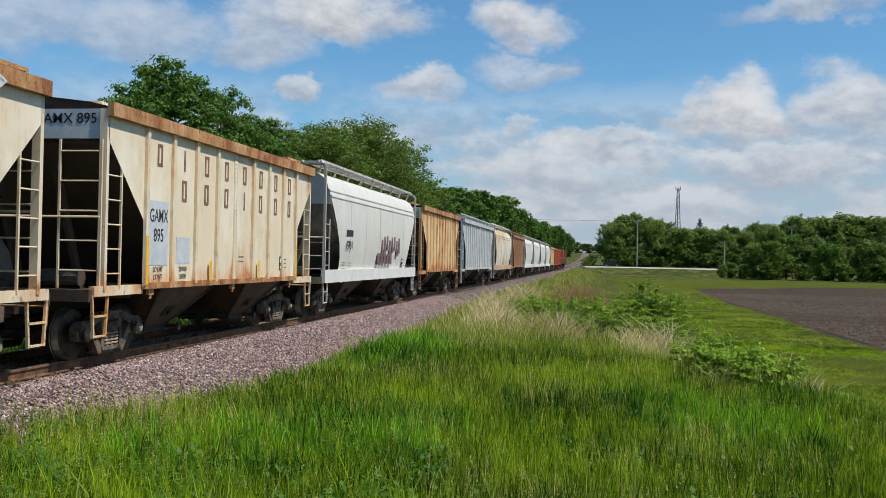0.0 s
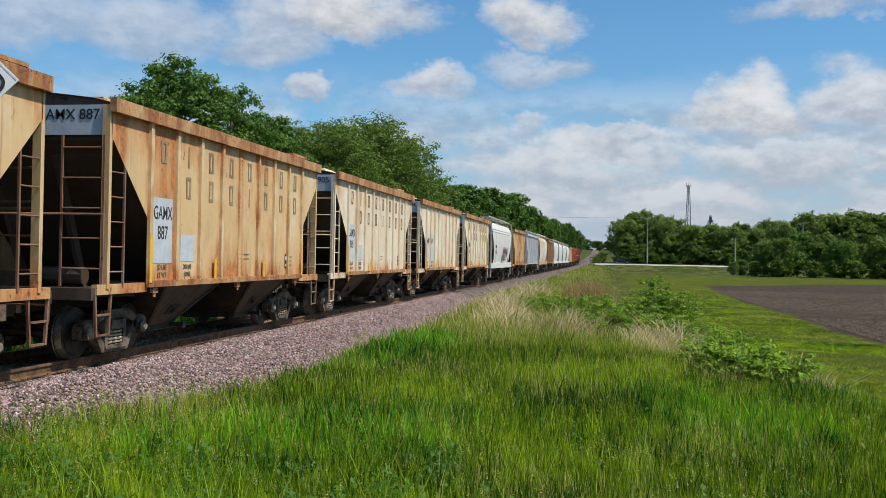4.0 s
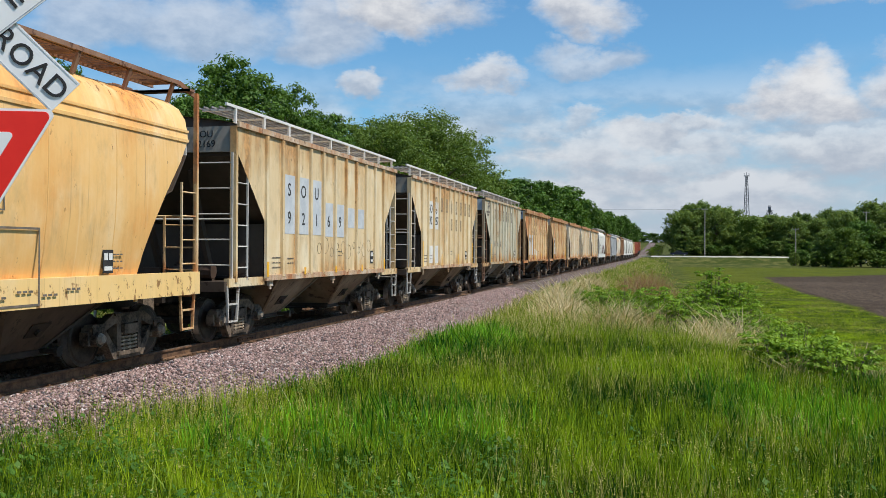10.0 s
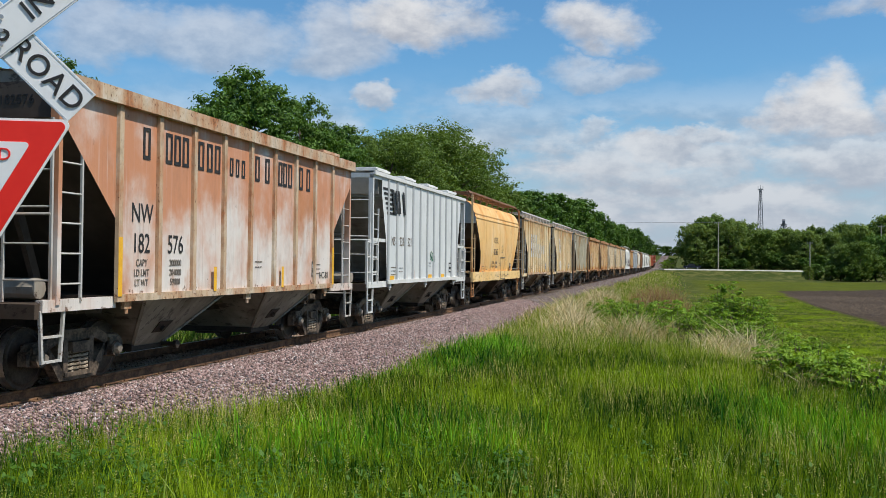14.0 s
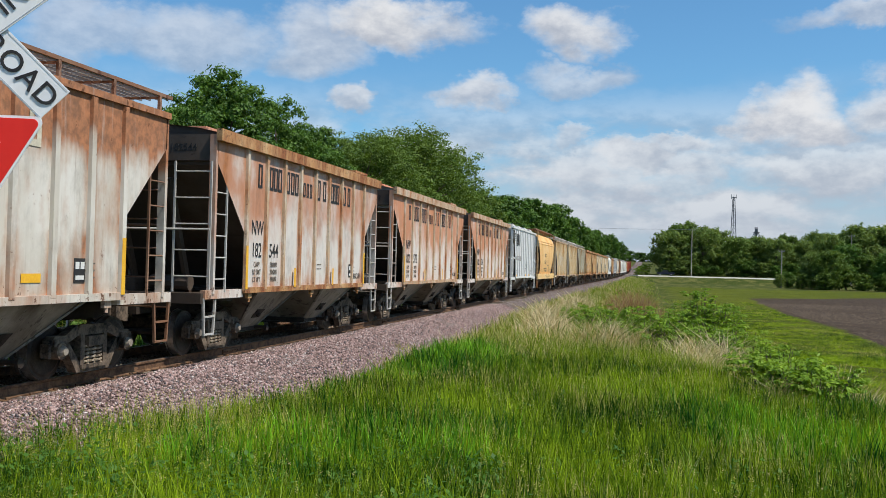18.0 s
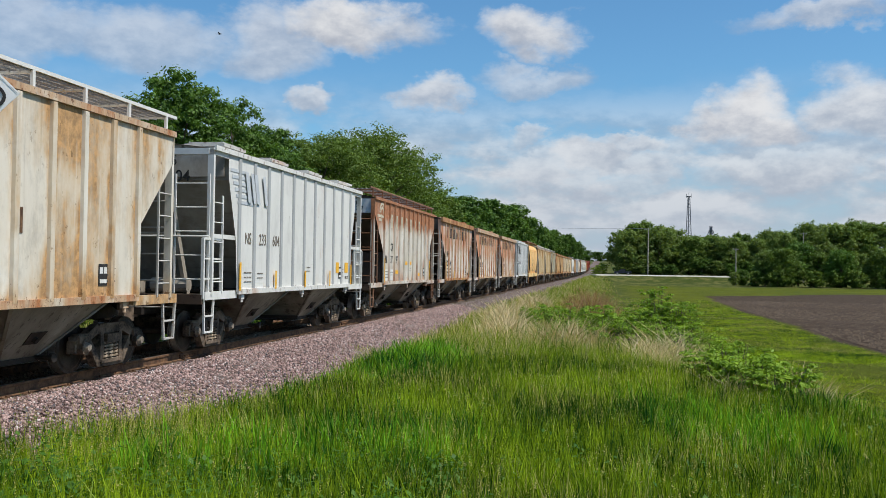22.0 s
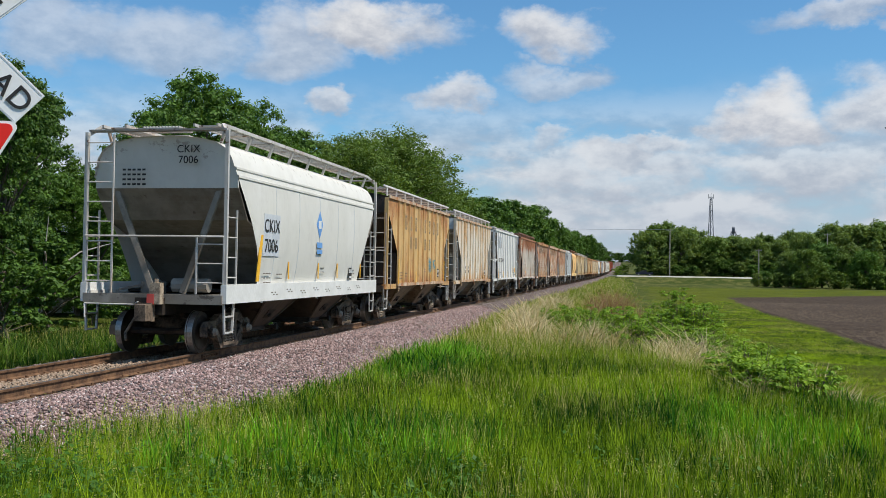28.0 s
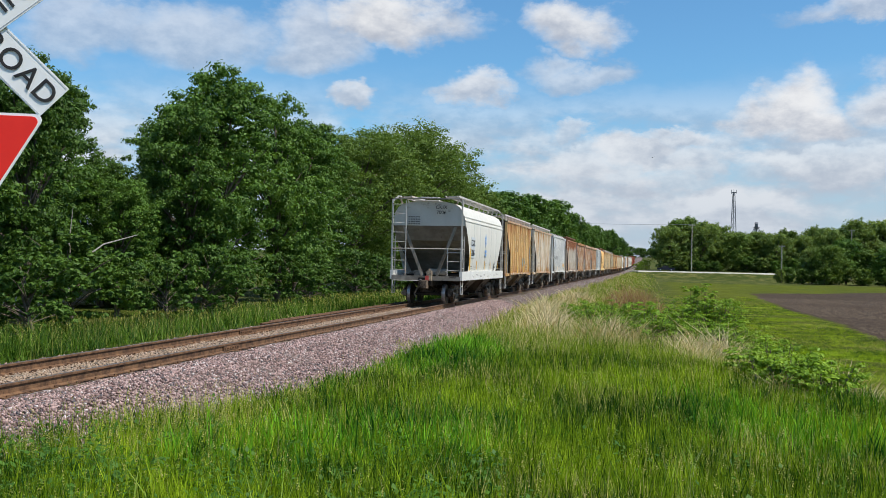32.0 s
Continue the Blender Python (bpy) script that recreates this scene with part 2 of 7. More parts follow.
def blades(name, c_low, c_high, dry, dryness, through=0.35, scale=0.35):
    """Grass: stems differ one by one and in patches."""
    m, n, b = material(name, 0.6, 0.0, 0.2)
    isl = n.add("ShaderNodeNewGeometry").outputs["Random Per Island"]
    o = n.add("ShaderNodeTexCoord").outputs["Object"]
    patch = n.step(n.noise(o, scale, 5.0, 0.6), 0.33, 0.67)
    fine = n.step(n.noise(o, scale * 8.0, 4.0, 0.65), 0.34, 0.66)
    f = n.math("ADD", n.math("MULTIPLY", n.math("SUBTRACT", isl, -0.04), 0.6), n.math("ADD", n.math("MULTIPLY", n.math("SUBTRACT", fine, 0.5), 0.75), n.math("MULTIPLY", n.math("SUBTRACT", patch, 0.35), 0.7)), clamp=True)
    c = n.mix(f, c_low, c_high)
    wild = n.math("FRACT", n.math("MULTIPLY", isl, 17.3))
    patch2 = n.noise(o, scale * 0.6, 4.0, 0.6)
    d = n.step(n.math("ADD", wild, n.math("MULTIPLY", n.math("SUBTRACT", patch2, 0.5), 1.6)), 1.02 - dryness, 1.12 - dryness)
    c = n.mix(d, c, dry)
    n.put(b.inputs["Base Color"], c)
    t = n.add("ShaderNodeBsdfTranslucent")
    n.put(t.inputs[0], n.mix(1.0, c, (1.2, 1.15, 0.6), "MULTIPLY"))
    mixs = n.add("ShaderNodeMixShader")
    mixs.inputs[0].default_value = through
    n.t.links.new(b.outputs[0], mixs.inputs[1])
    n.t.links.new(t.outputs[0], mixs.inputs[2])
    n.t.links.new(mixs.outputs[0], n.t.nodes["Material Output"].inputs[0])
    return m


M = {}
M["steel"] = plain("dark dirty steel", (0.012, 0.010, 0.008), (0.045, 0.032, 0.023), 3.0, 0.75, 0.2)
M["truck"] = plain("grimy cast steel", (0.010, 0.007, 0.005), (0.20, 0.145, 0.10), 3.4, 0.85, 0.0)
M["tread"] = plain("wheel steel", (0.016, 0.012, 0.010), (0.065, 0.048, 0.037), 5.0, 0.5, 0.5)
M["treadbright"] = plain("polished wheel tread", (0.22, 0.20, 0.18), (0.42, 0.39, 0.36), 5.0, 0.35, 0.7, 0.05)
M["rail"] = plain("rusty rail", (0.055, 0.026, 0.013), (0.20, 0.105, 0.05), 6.0, 0.85, 0.0)
M["railtop"] = plain("worn rail head", (0.14, 0.10, 0.08), (0.30, 0.25, 0.21), 5.0, 0.35, 0.7, 0.05)
M["tie"] = plain("weathered tie wood", (0.085, 0.065, 0.045), (0.22, 0.175, 0.13), 2.5, 0.9, 0.0, 0.5, 0.02, (0.5, 4, 4))
M["signwhite"] = plain("white reflective sheeting", (0.82, 0.82, 0.80), (0.88, 0.88, 0.86), 2.0, 0.45, 0.0, 0.03)
M["galvdark"] = plain("dull weathered steel grating", (0.17, 0.165, 0.155), (0.34, 0.33, 0.31), 4.0, 0.7, 0.3)
M["springsteel"] = plain("dusty spring steel", (0.16, 0.118, 0.082), (0.52, 0.42, 0.30), 6.0, 0.8, 0.1)
M["white"] = plain("white enamel", (0.60, 0.59, 0.55), (0.71, 0.70, 0.665), 2.0, 0.5, 0.0, 0.05)
M["black"] = plain("black stencil paint", (0.012, 0.012, 0.014), (0.035, 0.033, 0.03), 6.0, 0.7, 0, 0)
M["brownletter"] = plain("faded brown stencil paint", (0.16, 0.075, 0.045), (0.27, 0.15, 0.09), 3.0, 0.8, 0, 0)
M["creamletter"] = plain("faded cream stencil paint", (0.42, 0.37, 0.26), (0.62, 0.57, 0.45), 3.0, 0.8, 0, 0)
M["ghost"] = plain("ghost of old lettering", (0.20, 0.15, 0.09), (0.34, 0.25, 0.14), 3.0, 0.8, 0, 0)
M["blue"] = plain("blue decal", (0.10, 0.25, 0.52), (0.14, 0.32, 0.62), 3.0, 0.5, 0, 0)
M["yellow"] = plain("yellow reflective strip", (0.72, 0.36, 0.02), (0.85, 0.47, 0.03), 5.0, 0.5, 0, 0)
M["palepatch"] = plain("pale grey paint patch", (0.42, 0.45, 0.48), (0.55, 0.57, 0.58), 3.0, 0.6, 0, 0)
M["teal"] = plain("teal spray paint", (0.07, 0.20, 0.25), (0.17, 0.31, 0.34), 5.0, 0.6, 0, 0)
M["greenpaint"] = plain("dark green spray paint", (0.01, 0.09, 0.04), (0.02, 0.14, 0.07), 3.0, 0.6, 0, 0)
M["maroon"] = plain("dark spray paint", (0.10, 0.05, 0.06), (0.20, 0.12, 0.12), 3.0, 0.6, 0, 0)
M["redsign"] = plain("red sign sheeting", (0.82, 0.022, 0.012), (0.88, 0.03, 0.016), 2.0, 0.45, 0, 0.03)
M["galv"] = plain("galvanised steel", (0.38, 0.39, 0.40), (0.52, 0.53, 0.54), 8.0, 0.5, 0.6, 0.05)
M["polewood"] = plain("grey weathered pole", (0.30, 0.27, 0.22), (0.46, 0.42, 0.36), 3.0, 0.9, 0, 0.4, 0.01, (6, 6, 0.6))
M["bark"] = plain("bark", (0.07, 0.055, 0.042), (0.19, 0.15, 0.115), 4.0, 0.95, 0, 0.6, 0.03, (3, 3, 0.7))
M["palebark"] = plain("pale bark", (0.28, 0.25, 0.21), (0.45, 0.42, 0.37), 4.0, 0.95, 0, 0.5, 0.02, (3, 3, 0.7))
M["leaf"] = leafy("deep green leaves", (0.025, 0.070, 0.012), (0.138, 0.255, 0.036), 0.30)
M["leaf2"] = leafy("soft olive leaves", (0.050, 0.104, 0.016), (0.175, 0.258, 0.044), 0.32)
M["leaf3"] = leafy("dark leaves", (0.022, 0.062, 0.011), (0.122, 0.222, 0.032), 0.30)
# Paler than near leaves: distance haze is mixed into the leaf colour.
M["leaffar"] = leafy("far wood leaves lightened for haze", (0.080, 0.140, 0.035), (0.235, 0.32, 0.085), 0.45)
M["weed"] = leafy("dull green weed leaves", (0.030, 0.10, 0.010), (0.105, 0.22, 0.02), 0.35)
M["sumac"] = leafy("fresh sumac leaves", (0.060, 0.155, 0.010), (0.30, 0.44, 0.028), 0.30)
M["grass"] = blades("lush grass", (0.012, 0.064, 0.003), (0.37, 0.51, 0.018), (0.56, 0.51, 0.17), 0.12, 0.33)
M["lush"] = blades("deep green grass", (0.008, 0.078, 0.005), (0.21, 0.47, 0.018), (0.46, 0.52, 0.14), 0.06, 0.30)
M["verge"] = blades("verge grass", (0.12, 0.20, 0.012), (0.32, 0.40, 0.04), (0.58, 0.50, 0.26), 0.40, 0.45)
# Darker blades: shade below the trees is put into their colour.
M["shadegrass"] = blades("wood-edge grass darkened for shade", (0.016, 0.06, 0.004), (0.15, 0.26, 0.022), (0.34, 0.36, 0.12), 0.1, 0.3)
M["straw"] = blades("dead straw grass", (0.46, 0.37, 0.21), (0.72, 0.62, 0.42), (0.15, 0.24, 0.03), 0.12, 0.4)
# Pale tone painted in so these blades look sunlit among the rest.
M["paleblade"] = blades("pale bending blades", (0.16, 0.30, 0.03), (0.42, 0.52, 0.10), (0.56, 0.56, 0.30), 0.14, 0.3)
M["seed"] = blades("pale seed heads", (0.28, 0.31, 0.06), (0.46, 0.44, 0.14), (0.54, 0.46, 0.22), 0.2, 0.5)
M["redweed"] = blades("dead rust-coloured weeds", (0.26, 0.15, 0.09), (0.44, 0.29, 0.18), (0.36, 0.36, 0.12), 0.35, 0.5)
M["asphalt"] = plain("pale road surface", (0.36, 0.34, 0.29), (0.47, 0.45, 0.39), 1.0, 0.9)
M["carpaint"] = plain("dark blue car paint", (0.012, 0.016, 0.028), (0.02, 0.026, 0.04), 1.0, 0.25, 0.2, 0)
M["rubber"] = plain("rubber", (0.012, 0.012, 0.012), (0.03, 0.03, 0.03), 5.0, 0.9, 0, 0)
M["glass"] = plain("dark car glass", (0.015, 0.018, 0.02), (0.03, 0.035, 0.04), 1.0, 0.08, 0, 0)
M["lattice"] = plain("grey tower steel", (0.10, 0.11, 0.13), (0.17, 0.18, 0.20), 1.0, 0.6, 0.3, 0)
M["sidingwhite"] = plain("white siding", (0.68, 0.68, 0.66), (0.78, 0.78, 0.76), 1.0, 0.7, 0, 0)
M["birdgrey"] = plain("dark grey feathers", (0.03, 0.03, 0.035), (0.08, 0.08, 0.085), 20.0, 0.8, 0, 0)
M["brakered"] = plain("red flag plate", (0.45, 0.05, 0.04), (0.6, 0.09, 0.07), 3.0, 0.6, 0, 0)
M["brass"] = plain("pale bearing cap", (0.16, 0.13, 0.10), (0.34, 0.29, 0.23), 5.0, 0.7, 0.1, 0)


def ground_material():
    m, n, b = material("earth, turf and tilled field", 0.95, 0, 0.1)
    o = n.add("ShaderNodeTexCoord").outputs["Object"]
    x, y, z = n.split(o)
    wob = n.math("MULTIPLY", n.math("SUBTRACT", n.noise(o, 0.09, 4.0), 0.5), 5.0)
    big, small = n.noise(o, 0.16, 5.0, 0.6), n.noise(o, 3.0, 6.0, 0.65)
    g = n.mix(n.step(n.math("ADD", n.math("MULTIPLY", big, 0.6), n.math("MULTIPLY", small, 0.4)), 0.36, 0.66), (0.050, 0.066, 0.003), (0.098, 0.110, 0.005))
    g = n.mix(n.step(n.noise(n.vmul(o, (1, 0.35, 1)), 0.5, 5.0, 0.65), 0.56, 0.75, 0.0, 0.6), g, (0.10, 0.105, 0.02))
    # verge and embankment: rougher, strawy
    verge = n.step(n.math("ADD", x, wob), 6.0, 1.5)
    far_verge = n.step(n.math("ADD", y, n.math("MULTIPLY", wob, 2.0)), 232.0, 246.0)
    v2 = n.mix(n.step(n.noise(n.vmul(o, (1, 0.5, 1)), 0.35, 6.0, 0.65), 0.42, 0.66), (0.034, 0.050, 0.006), (0.125, 0.120, 0.036))
    g = n.mix(n.math("MAXIMUM", n.math("MULTIPLY", verge, 0.75), n.math("MULTIPLY", far_verge, 0.9)), g, v2)
    # tilled soil
    edge = n.math("ADD", x, n.math("MULTIPLY", wob, 0.35))
    near_edge = n.step(n.math("SUBTRACT", edge, n.step(y, 90.0, 150.0, 0.0, 1.6)), 12.5, 13.3)
    far_edge = n.step(n.math("SUBTRACT", n.math("ADD", y, wob), n.math("MULTIPLY", n.math("MINIMUM", n.math("SUBTRACT", x, 14.0), 30.0), 1.1)), 152.0, 147.0)
    rows = n.noise(n.vmul(o, (2.2, 0.12, 1)), 1.3, 4.0, 0.6)
    clods = n.noise(o, 1.9, 8.0, 0.78)
    soil = n.mix(n.step(n.math("ADD", n.math("MULTIPLY", rows, 0.25), n.math("MULTIPLY", clods, 0.75)), 0.38, 0.64), (0.033, 0.022, 0.014), (0.085, 0.061, 0.042))
    g = n.mix(n.math("MULTIPLY", near_edge, far_edge), g, soil)
    n.put(b.inputs["Base Color"], g)
    bump(n, b, n.math("ADD", n.noise(o, 7.0, 6.0, 0.7), n.math("MULTIPLY", clods, 1.2)), 0.8, 0.09)
    return m


def ballast_material():
    m, n, b = material("pink-grey crushed quartzite", 0.9, 0, 0.25)
    o = n.add("ShaderNodeTexCoord").outputs["Object"]
    vor = n.add("ShaderNodeTexVoronoi")
    n.put(vor.inputs["Vector"], o)
    vor.inputs["Scale"].default_value = 17.0
    hue, _, val = n.split(vor.outputs["Color"])
    c = n.mix(hue, (0.055, 0.034, 0.027), (0.155, 0.112, 0.093))
    c = n.mix(n.step(val, 0.75, 0.95), c, (0.34, 0.30, 0.29))
    c = n.mix(n.step(n.noise(o, 0.6, 4.0), 0.45, 0.75, 0.0, 0.45), c, (0.17, 0.125, 0.105))
    n.put(b.inputs["Base Color"], c)
    bump(n, b, n.math("SUBTRACT", 1.0, vor.outputs["Distance"]), 1.0, 0.05)
    return m


def stone_material(name="pink-grey quartzite stones", wash=None):
    m, n, b = material(name, 0.85, 0, 0.3)
    isl = n.add("ShaderNodeNewGeometry").outputs["Random Per Island"]
    o = n.add("ShaderNodeTexCoord").outputs["Object"]
    c = n.mix(isl, (0.094, 0.050, 0.044), (0.465, 0.322, 0.290))
    k = n.math("FRACT", n.math("MULTIPLY", isl, 23.7))
    c = n.mix(n.step(k, 0.88, 0.96), c, (0.54, 0.48, 0.455))
    c = n.mix(n.step(n.math("FRACT", n.math("MULTIPLY", isl, 7.9)), 0.8, 0.9), c, (0.09, 0.08, 0.084))
    c = n.mix(n.step(n.noise(o, 30.0, 3.0), 0.45, 0.7, 0.0, 0.3), c, (0.36, 0.30, 0.29))
    if wash:
        c = n.mix(0.65, c, wash)
    n.put(b.inputs["Base Color"], c)
    return m


M["ground"], M["ballast"], M["stone"] = ground_material(), ballast_material(), stone_material()
M["tanstone"], M["palestone"] = stone_material("dusty tan stones", (0.31, 0.225, 0.135)), stone_material("pale stones", (0.52, 0.47, 0.42))
M["clod"] = plain("dry tilled earth", (0.034, 0.023, 0.015), (0.115, 0.085, 0.058), 2.5, 0.95, 0, 0.3)
M["stencil"] = plain("thin grey-brown stencil paint", (0.10, 0.08, 0.06), (0.18, 0.15, 0.12), 6.0, 0.8, 0, 0)

# ---- mesh helpers ----
class Shape:
    """Gathers simple solids into one mesh."""

    def __init__(self):
        self.v, self.f = [], []

    def box(self, x0, x1, y0, y1, z0, z1):
        return self.hexa([(x0, y0, z0), (x1, y0, z0), (x1, y1, z0), (x0, y1, z0), (x0, y0, z1), (x1, y0, z1), (x1, y1, z1), (x0, y1, z1)])

    def hexa(self, p):
        k = len(self.v)
        self.v += p
        self.f += [tuple(k + i for i in q) for q in ((3, 2, 1, 0), (4, 5, 6, 7), (0, 1, 5, 4), (1, 2, 6, 5), (2, 3, 7, 6), (3, 0, 4, 7))]
        return self

    def tube(self, p, q, r, n=6, r2=None, caps=True):
        p, q = Vector(p), Vector(q)
        d = (q - p).normalized()
        a = d.orthogonal().normalized()
        c = d.cross(a)
        k = len(self.v)
        for e, rr in ((p, r), (q, r if r2 is None else r2)):
            for i in range(n):
                t = 2 * math.pi * i / n
                self.v.append(tuple(e + (a * math.cos(t) + c * math.sin(t)) * rr))
        for i in range(n):
            j = (i + 1) % n
            self.f.append((k + i, k + j, k + n + j, k + n + i))
        if caps:
            self.f += [tuple(k + i for i in reversed(range(n))), tuple(k + n + i for i in range(n))]
        return self

    def bar(self, p, q, w, h):
        """A straight bar of rectangular section between two points."""
        p, q = Vector(p), Vector(q)
        d = (q - p).normalized()
        up = Vector((0, 0, 1)) if abs(d.z) < 0.95 else Vector((1, 0, 0))
        s = d.cross(up).normalized() * w / 2
        u = s.cross(d).normalized() * h / 2
        return self.hexa([tuple(e) for e in (p - s - u, p + s - u, q + s - u, q - s - u, p - s + u, p + s + u, q + s + u, q - s + u)])

    def prism(self, outline, x0, x1):
        """An outline in (y, z), counted round, drawn out from x0 to x1."""
        k, n = len(self.v), len(outline)
        self.v += [(x0, y, z) for y, z in outline] + [(x1, y, z) for y, z in outline]
        self.f += [tuple(k + i for i in reversed(range(n))), tuple(k + n + i for i in range(n))]
        self.f += [(k + i, k + (i + 1) % n, k + n + (i + 1) % n, k + n + i) for i in range(n)]
        return self

    def ring(self, c, axis_x, r, tube_r, n=14, m=5):
        k = len(self.v)
        for i in range(n):
            t = 2 * math.pi * i / n
            for j in range(m):
                u = 2 * math.pi * j / m
                rr = r + tube_r * math.cos(u)
                e = tube_r * math.sin(u)
                self.v.append((c[0] + e, c[1] + rr * math.cos(t), c[2] + rr * math.sin(t)) if axis_x else (c[0] + rr * math.cos(t), c[1] + e, c[2] + rr * math.sin(t)))
        for i in range(n):
            for j in range(m):
                self.f.append((k + i * m + j, k + ((i + 1) % n) * m + j, k + ((i + 1) % n) * m + (j + 1) % m, k + i * m + (j + 1) % m))
        return self

    def mesh(self, name, smooth=False):
        me = bpy.data.meshes.new(name)
        me.from_pydata(self.v, [], self.f)
        bm = bmesh.new()
        bm.from_mesh(me)
        bmesh.ops.recalc_face_normals(bm, faces=bm.faces)
        bm.to_mesh(me)
        bm.free()
        if smooth:
            me.shade_smooth()
        return me


def part(name, shape, mat, parent, label="", smooth=False, at=None):
    me = shape if isinstance(shape, bpy.types.Mesh) else shape.mesh(name, smooth)
    if not me.materials:
        me.materials.append(mat)
    ob = new(name, me)
    if me.materials[0] is not mat:
        ob.material_slots[0].link = "OBJECT"
        ob.material_slots[0].material = mat
    ob.parent = parent
    if at is not None:
        ob.matrix_basis = at
    if label:
        ob["label"] = label
    return ob


def thing(name, at, label, category, group="", kind=""):
    ob = new(name)
    ob.matrix_basis = at
    return tagged(ob, label, category, group, kind)


def structure(name, shape, mat, label, category, smooth=False, kind="structure"):
    ob = part(name, shape, mat, None, "", smooth)
    return tagged(ob, label, category, "", kind)


def lettering(text, size, spacing=1.0, bold=0.005):
    """Flat lettering as a mesh that stands in the x-z plane, centred."""
    cu = bpy.data.curves.new("lettering", "FONT")
    cu.body, cu.size, cu.align_x, cu.align_y, cu.space_character, cu.extrude = text, size, "CENTER", "CENTER", spacing, 0.002
    cu.resolution_u, cu.offset = 4, size * bold
    ob = bpy.data.objects.new("lettering", cu)
    scene.collection.objects.link(ob)
    bpy.context.view_layer.update()
    me = bpy.data.meshes.new_from_object(ob.evaluated_get(bpy.context.evaluated_depsgraph_get()))
    bpy.data.objects.remove(ob)
    me.materials.clear()
    return me


def loose_mesh(name, verts, tris):
    """Fast mesh of triangles from arrays."""
    me = bpy.data.meshes.new(name)
    me.vertices.add(len(verts))
    me.vertices.foreach_set("co", np.ascontiguousarray(verts, np.float32).ravel())
    me.loops.add(tris.size)
    me.loops.foreach_set("vertex_index", np.ascontiguousarray(tris, np.int32).ravel())
    me.polygons.add(len(tris))
    me.polygons.foreach_set("loop_start", np.arange(0, tris.size, 3, dtype=np.int32))
    me.update(calc_edges=True)
    return me


rng = np.random.default_rng(7)

# ---- the lie of the land ----
TRACK = -9.34  # middle of the track


def ease(a, lo, hi):
    t = np.clip((a - lo) / (hi - lo), 0, 1)
    return t * t * (3 - 2 * t)


def rise(y):
    """Far ahead the railway climbs gently."""
    return 2.6e-5 * np.clip(np.asarray(y, float) - 205.0, 0, 605) ** 2


def land(x, y):
    """Height of the ground, for arrays."""
    x, y = np.asarray(x, float), np.asarray(y, float)
    edge = np.interp(y, [0, 12, 21, 30, 42, 60, 90, 330], [7.5, 5.5, 3.6, 1.6, -1.2, -2.6, -3.4, -3.4])
    t = np.clip((x + 6.0) / (edge + 6.0), 0, 1.3)
    right = -0.72 - 0.42 * t**1.5 + 0.62 * np.exp(-((x + 0.5) ** 2 + (y + 2) ** 2) / (2 * 7.0**2))
    right = right + (-2.0 - right) * ease(x, edge - 0.5, edge + 6.5)
    left = -0.55 - 0.5 * ease(-x, 13.0, 18.0)
    z = np.where(x > TRACK, right, left)
    bed = -0.62 + 0 * x
    z = np.where(np.abs(x - TRACK) < 3.3, np.minimum(z, bed), z)
    # the crossing road far ahead stands on a low bank
    z = z + (-0.35 + 0.25 * ease(y, 326, 336) - z) * ease(y, 288, 316) * (np.abs(x - TRACK) > 3.3)
    return z + rise(y)


def grid_mesh(name, xs, ys, height, smooth=True):
    X, Y = np.meshgrid(xs, ys)
    Z = height(X, Y)
    n = len(xs)
    v = np.stack([X, Y, Z], -1).reshape(-1, 3)
    i = np.arange((len(ys) - 1) * (n - 1))
    a = i // (n - 1) * n + i % (n - 1)
    f = np.concatenate([np.stack([a, a + 1, a + n + 1], -1), np.stack([a, a + n + 1, a + n], -1)])
    me = loose_mesh(name, v, f)
    if smooth:
        me.shade_smooth()
    return me


xs = np.r_[-2200, -900, -400, -200, -120, -70, -45, np.arange(-30, 30, 0.75), 36, 45, 60, 80, 110, 160, 260, 500, 1000, 2400]
ys = np.r_[-600, -200, -60, -20, np.arange(-6, 90, 1.0), np.arange(90, 280, 6), np.arange(280, 342, 3), np.arange(345, 860, 25), 1000, 1500, 2600]
ripples = np.vectorize(lambda a, b: noise.noise((a * 0.35, b * 0.35, 0.0)) * 0.07 + noise.noise((a * 0.06, b * 0.06, 3.0)) * 0.12)
structure("ground", grid_mesh("ground", xs, ys, lambda a, b: land(a, b) + np.where(np.abs(a - TRACK) < 3.4, 0, 1) * ripples(np.clip(a, -60, 120), np.clip(b, -60, 300))), M["ground"],
          "grassy ground with a tilled brown field and a rough verge", "ground")


def bed_height(a):
    """Ballast section: flat under the ties, then shoulders."""
    d = np.abs(a - TRACK)
    return np.where(d < 1.75, -0.19, -0.19 - (d - 1.75) * 0.36)


bx = TRACK + np.r_[-3.5, -3.0, -2.4, -1.75, -1.2, -0.5, 0.5, 1.2, 1.75, 2.2, 2.7, 3.2, 3.7]
by = np.r_[-60, -20, np.arange(0, 60, 1.0), np.arange(60, 340, 8), np.arange(345, 860, 25), 900]
structure("ballast_bed", grid_mesh("ballast_bed", bx, by, lambda a, b: bed_height(a) + rise(b) + 0.05 * np.vectorize(lambda p, q: noise.noise((p * 1.3, q * 0.8, 0)))(a, b)), M["ballast"],
          "bed of pink-grey crushed stone under the railway track", "track bed")


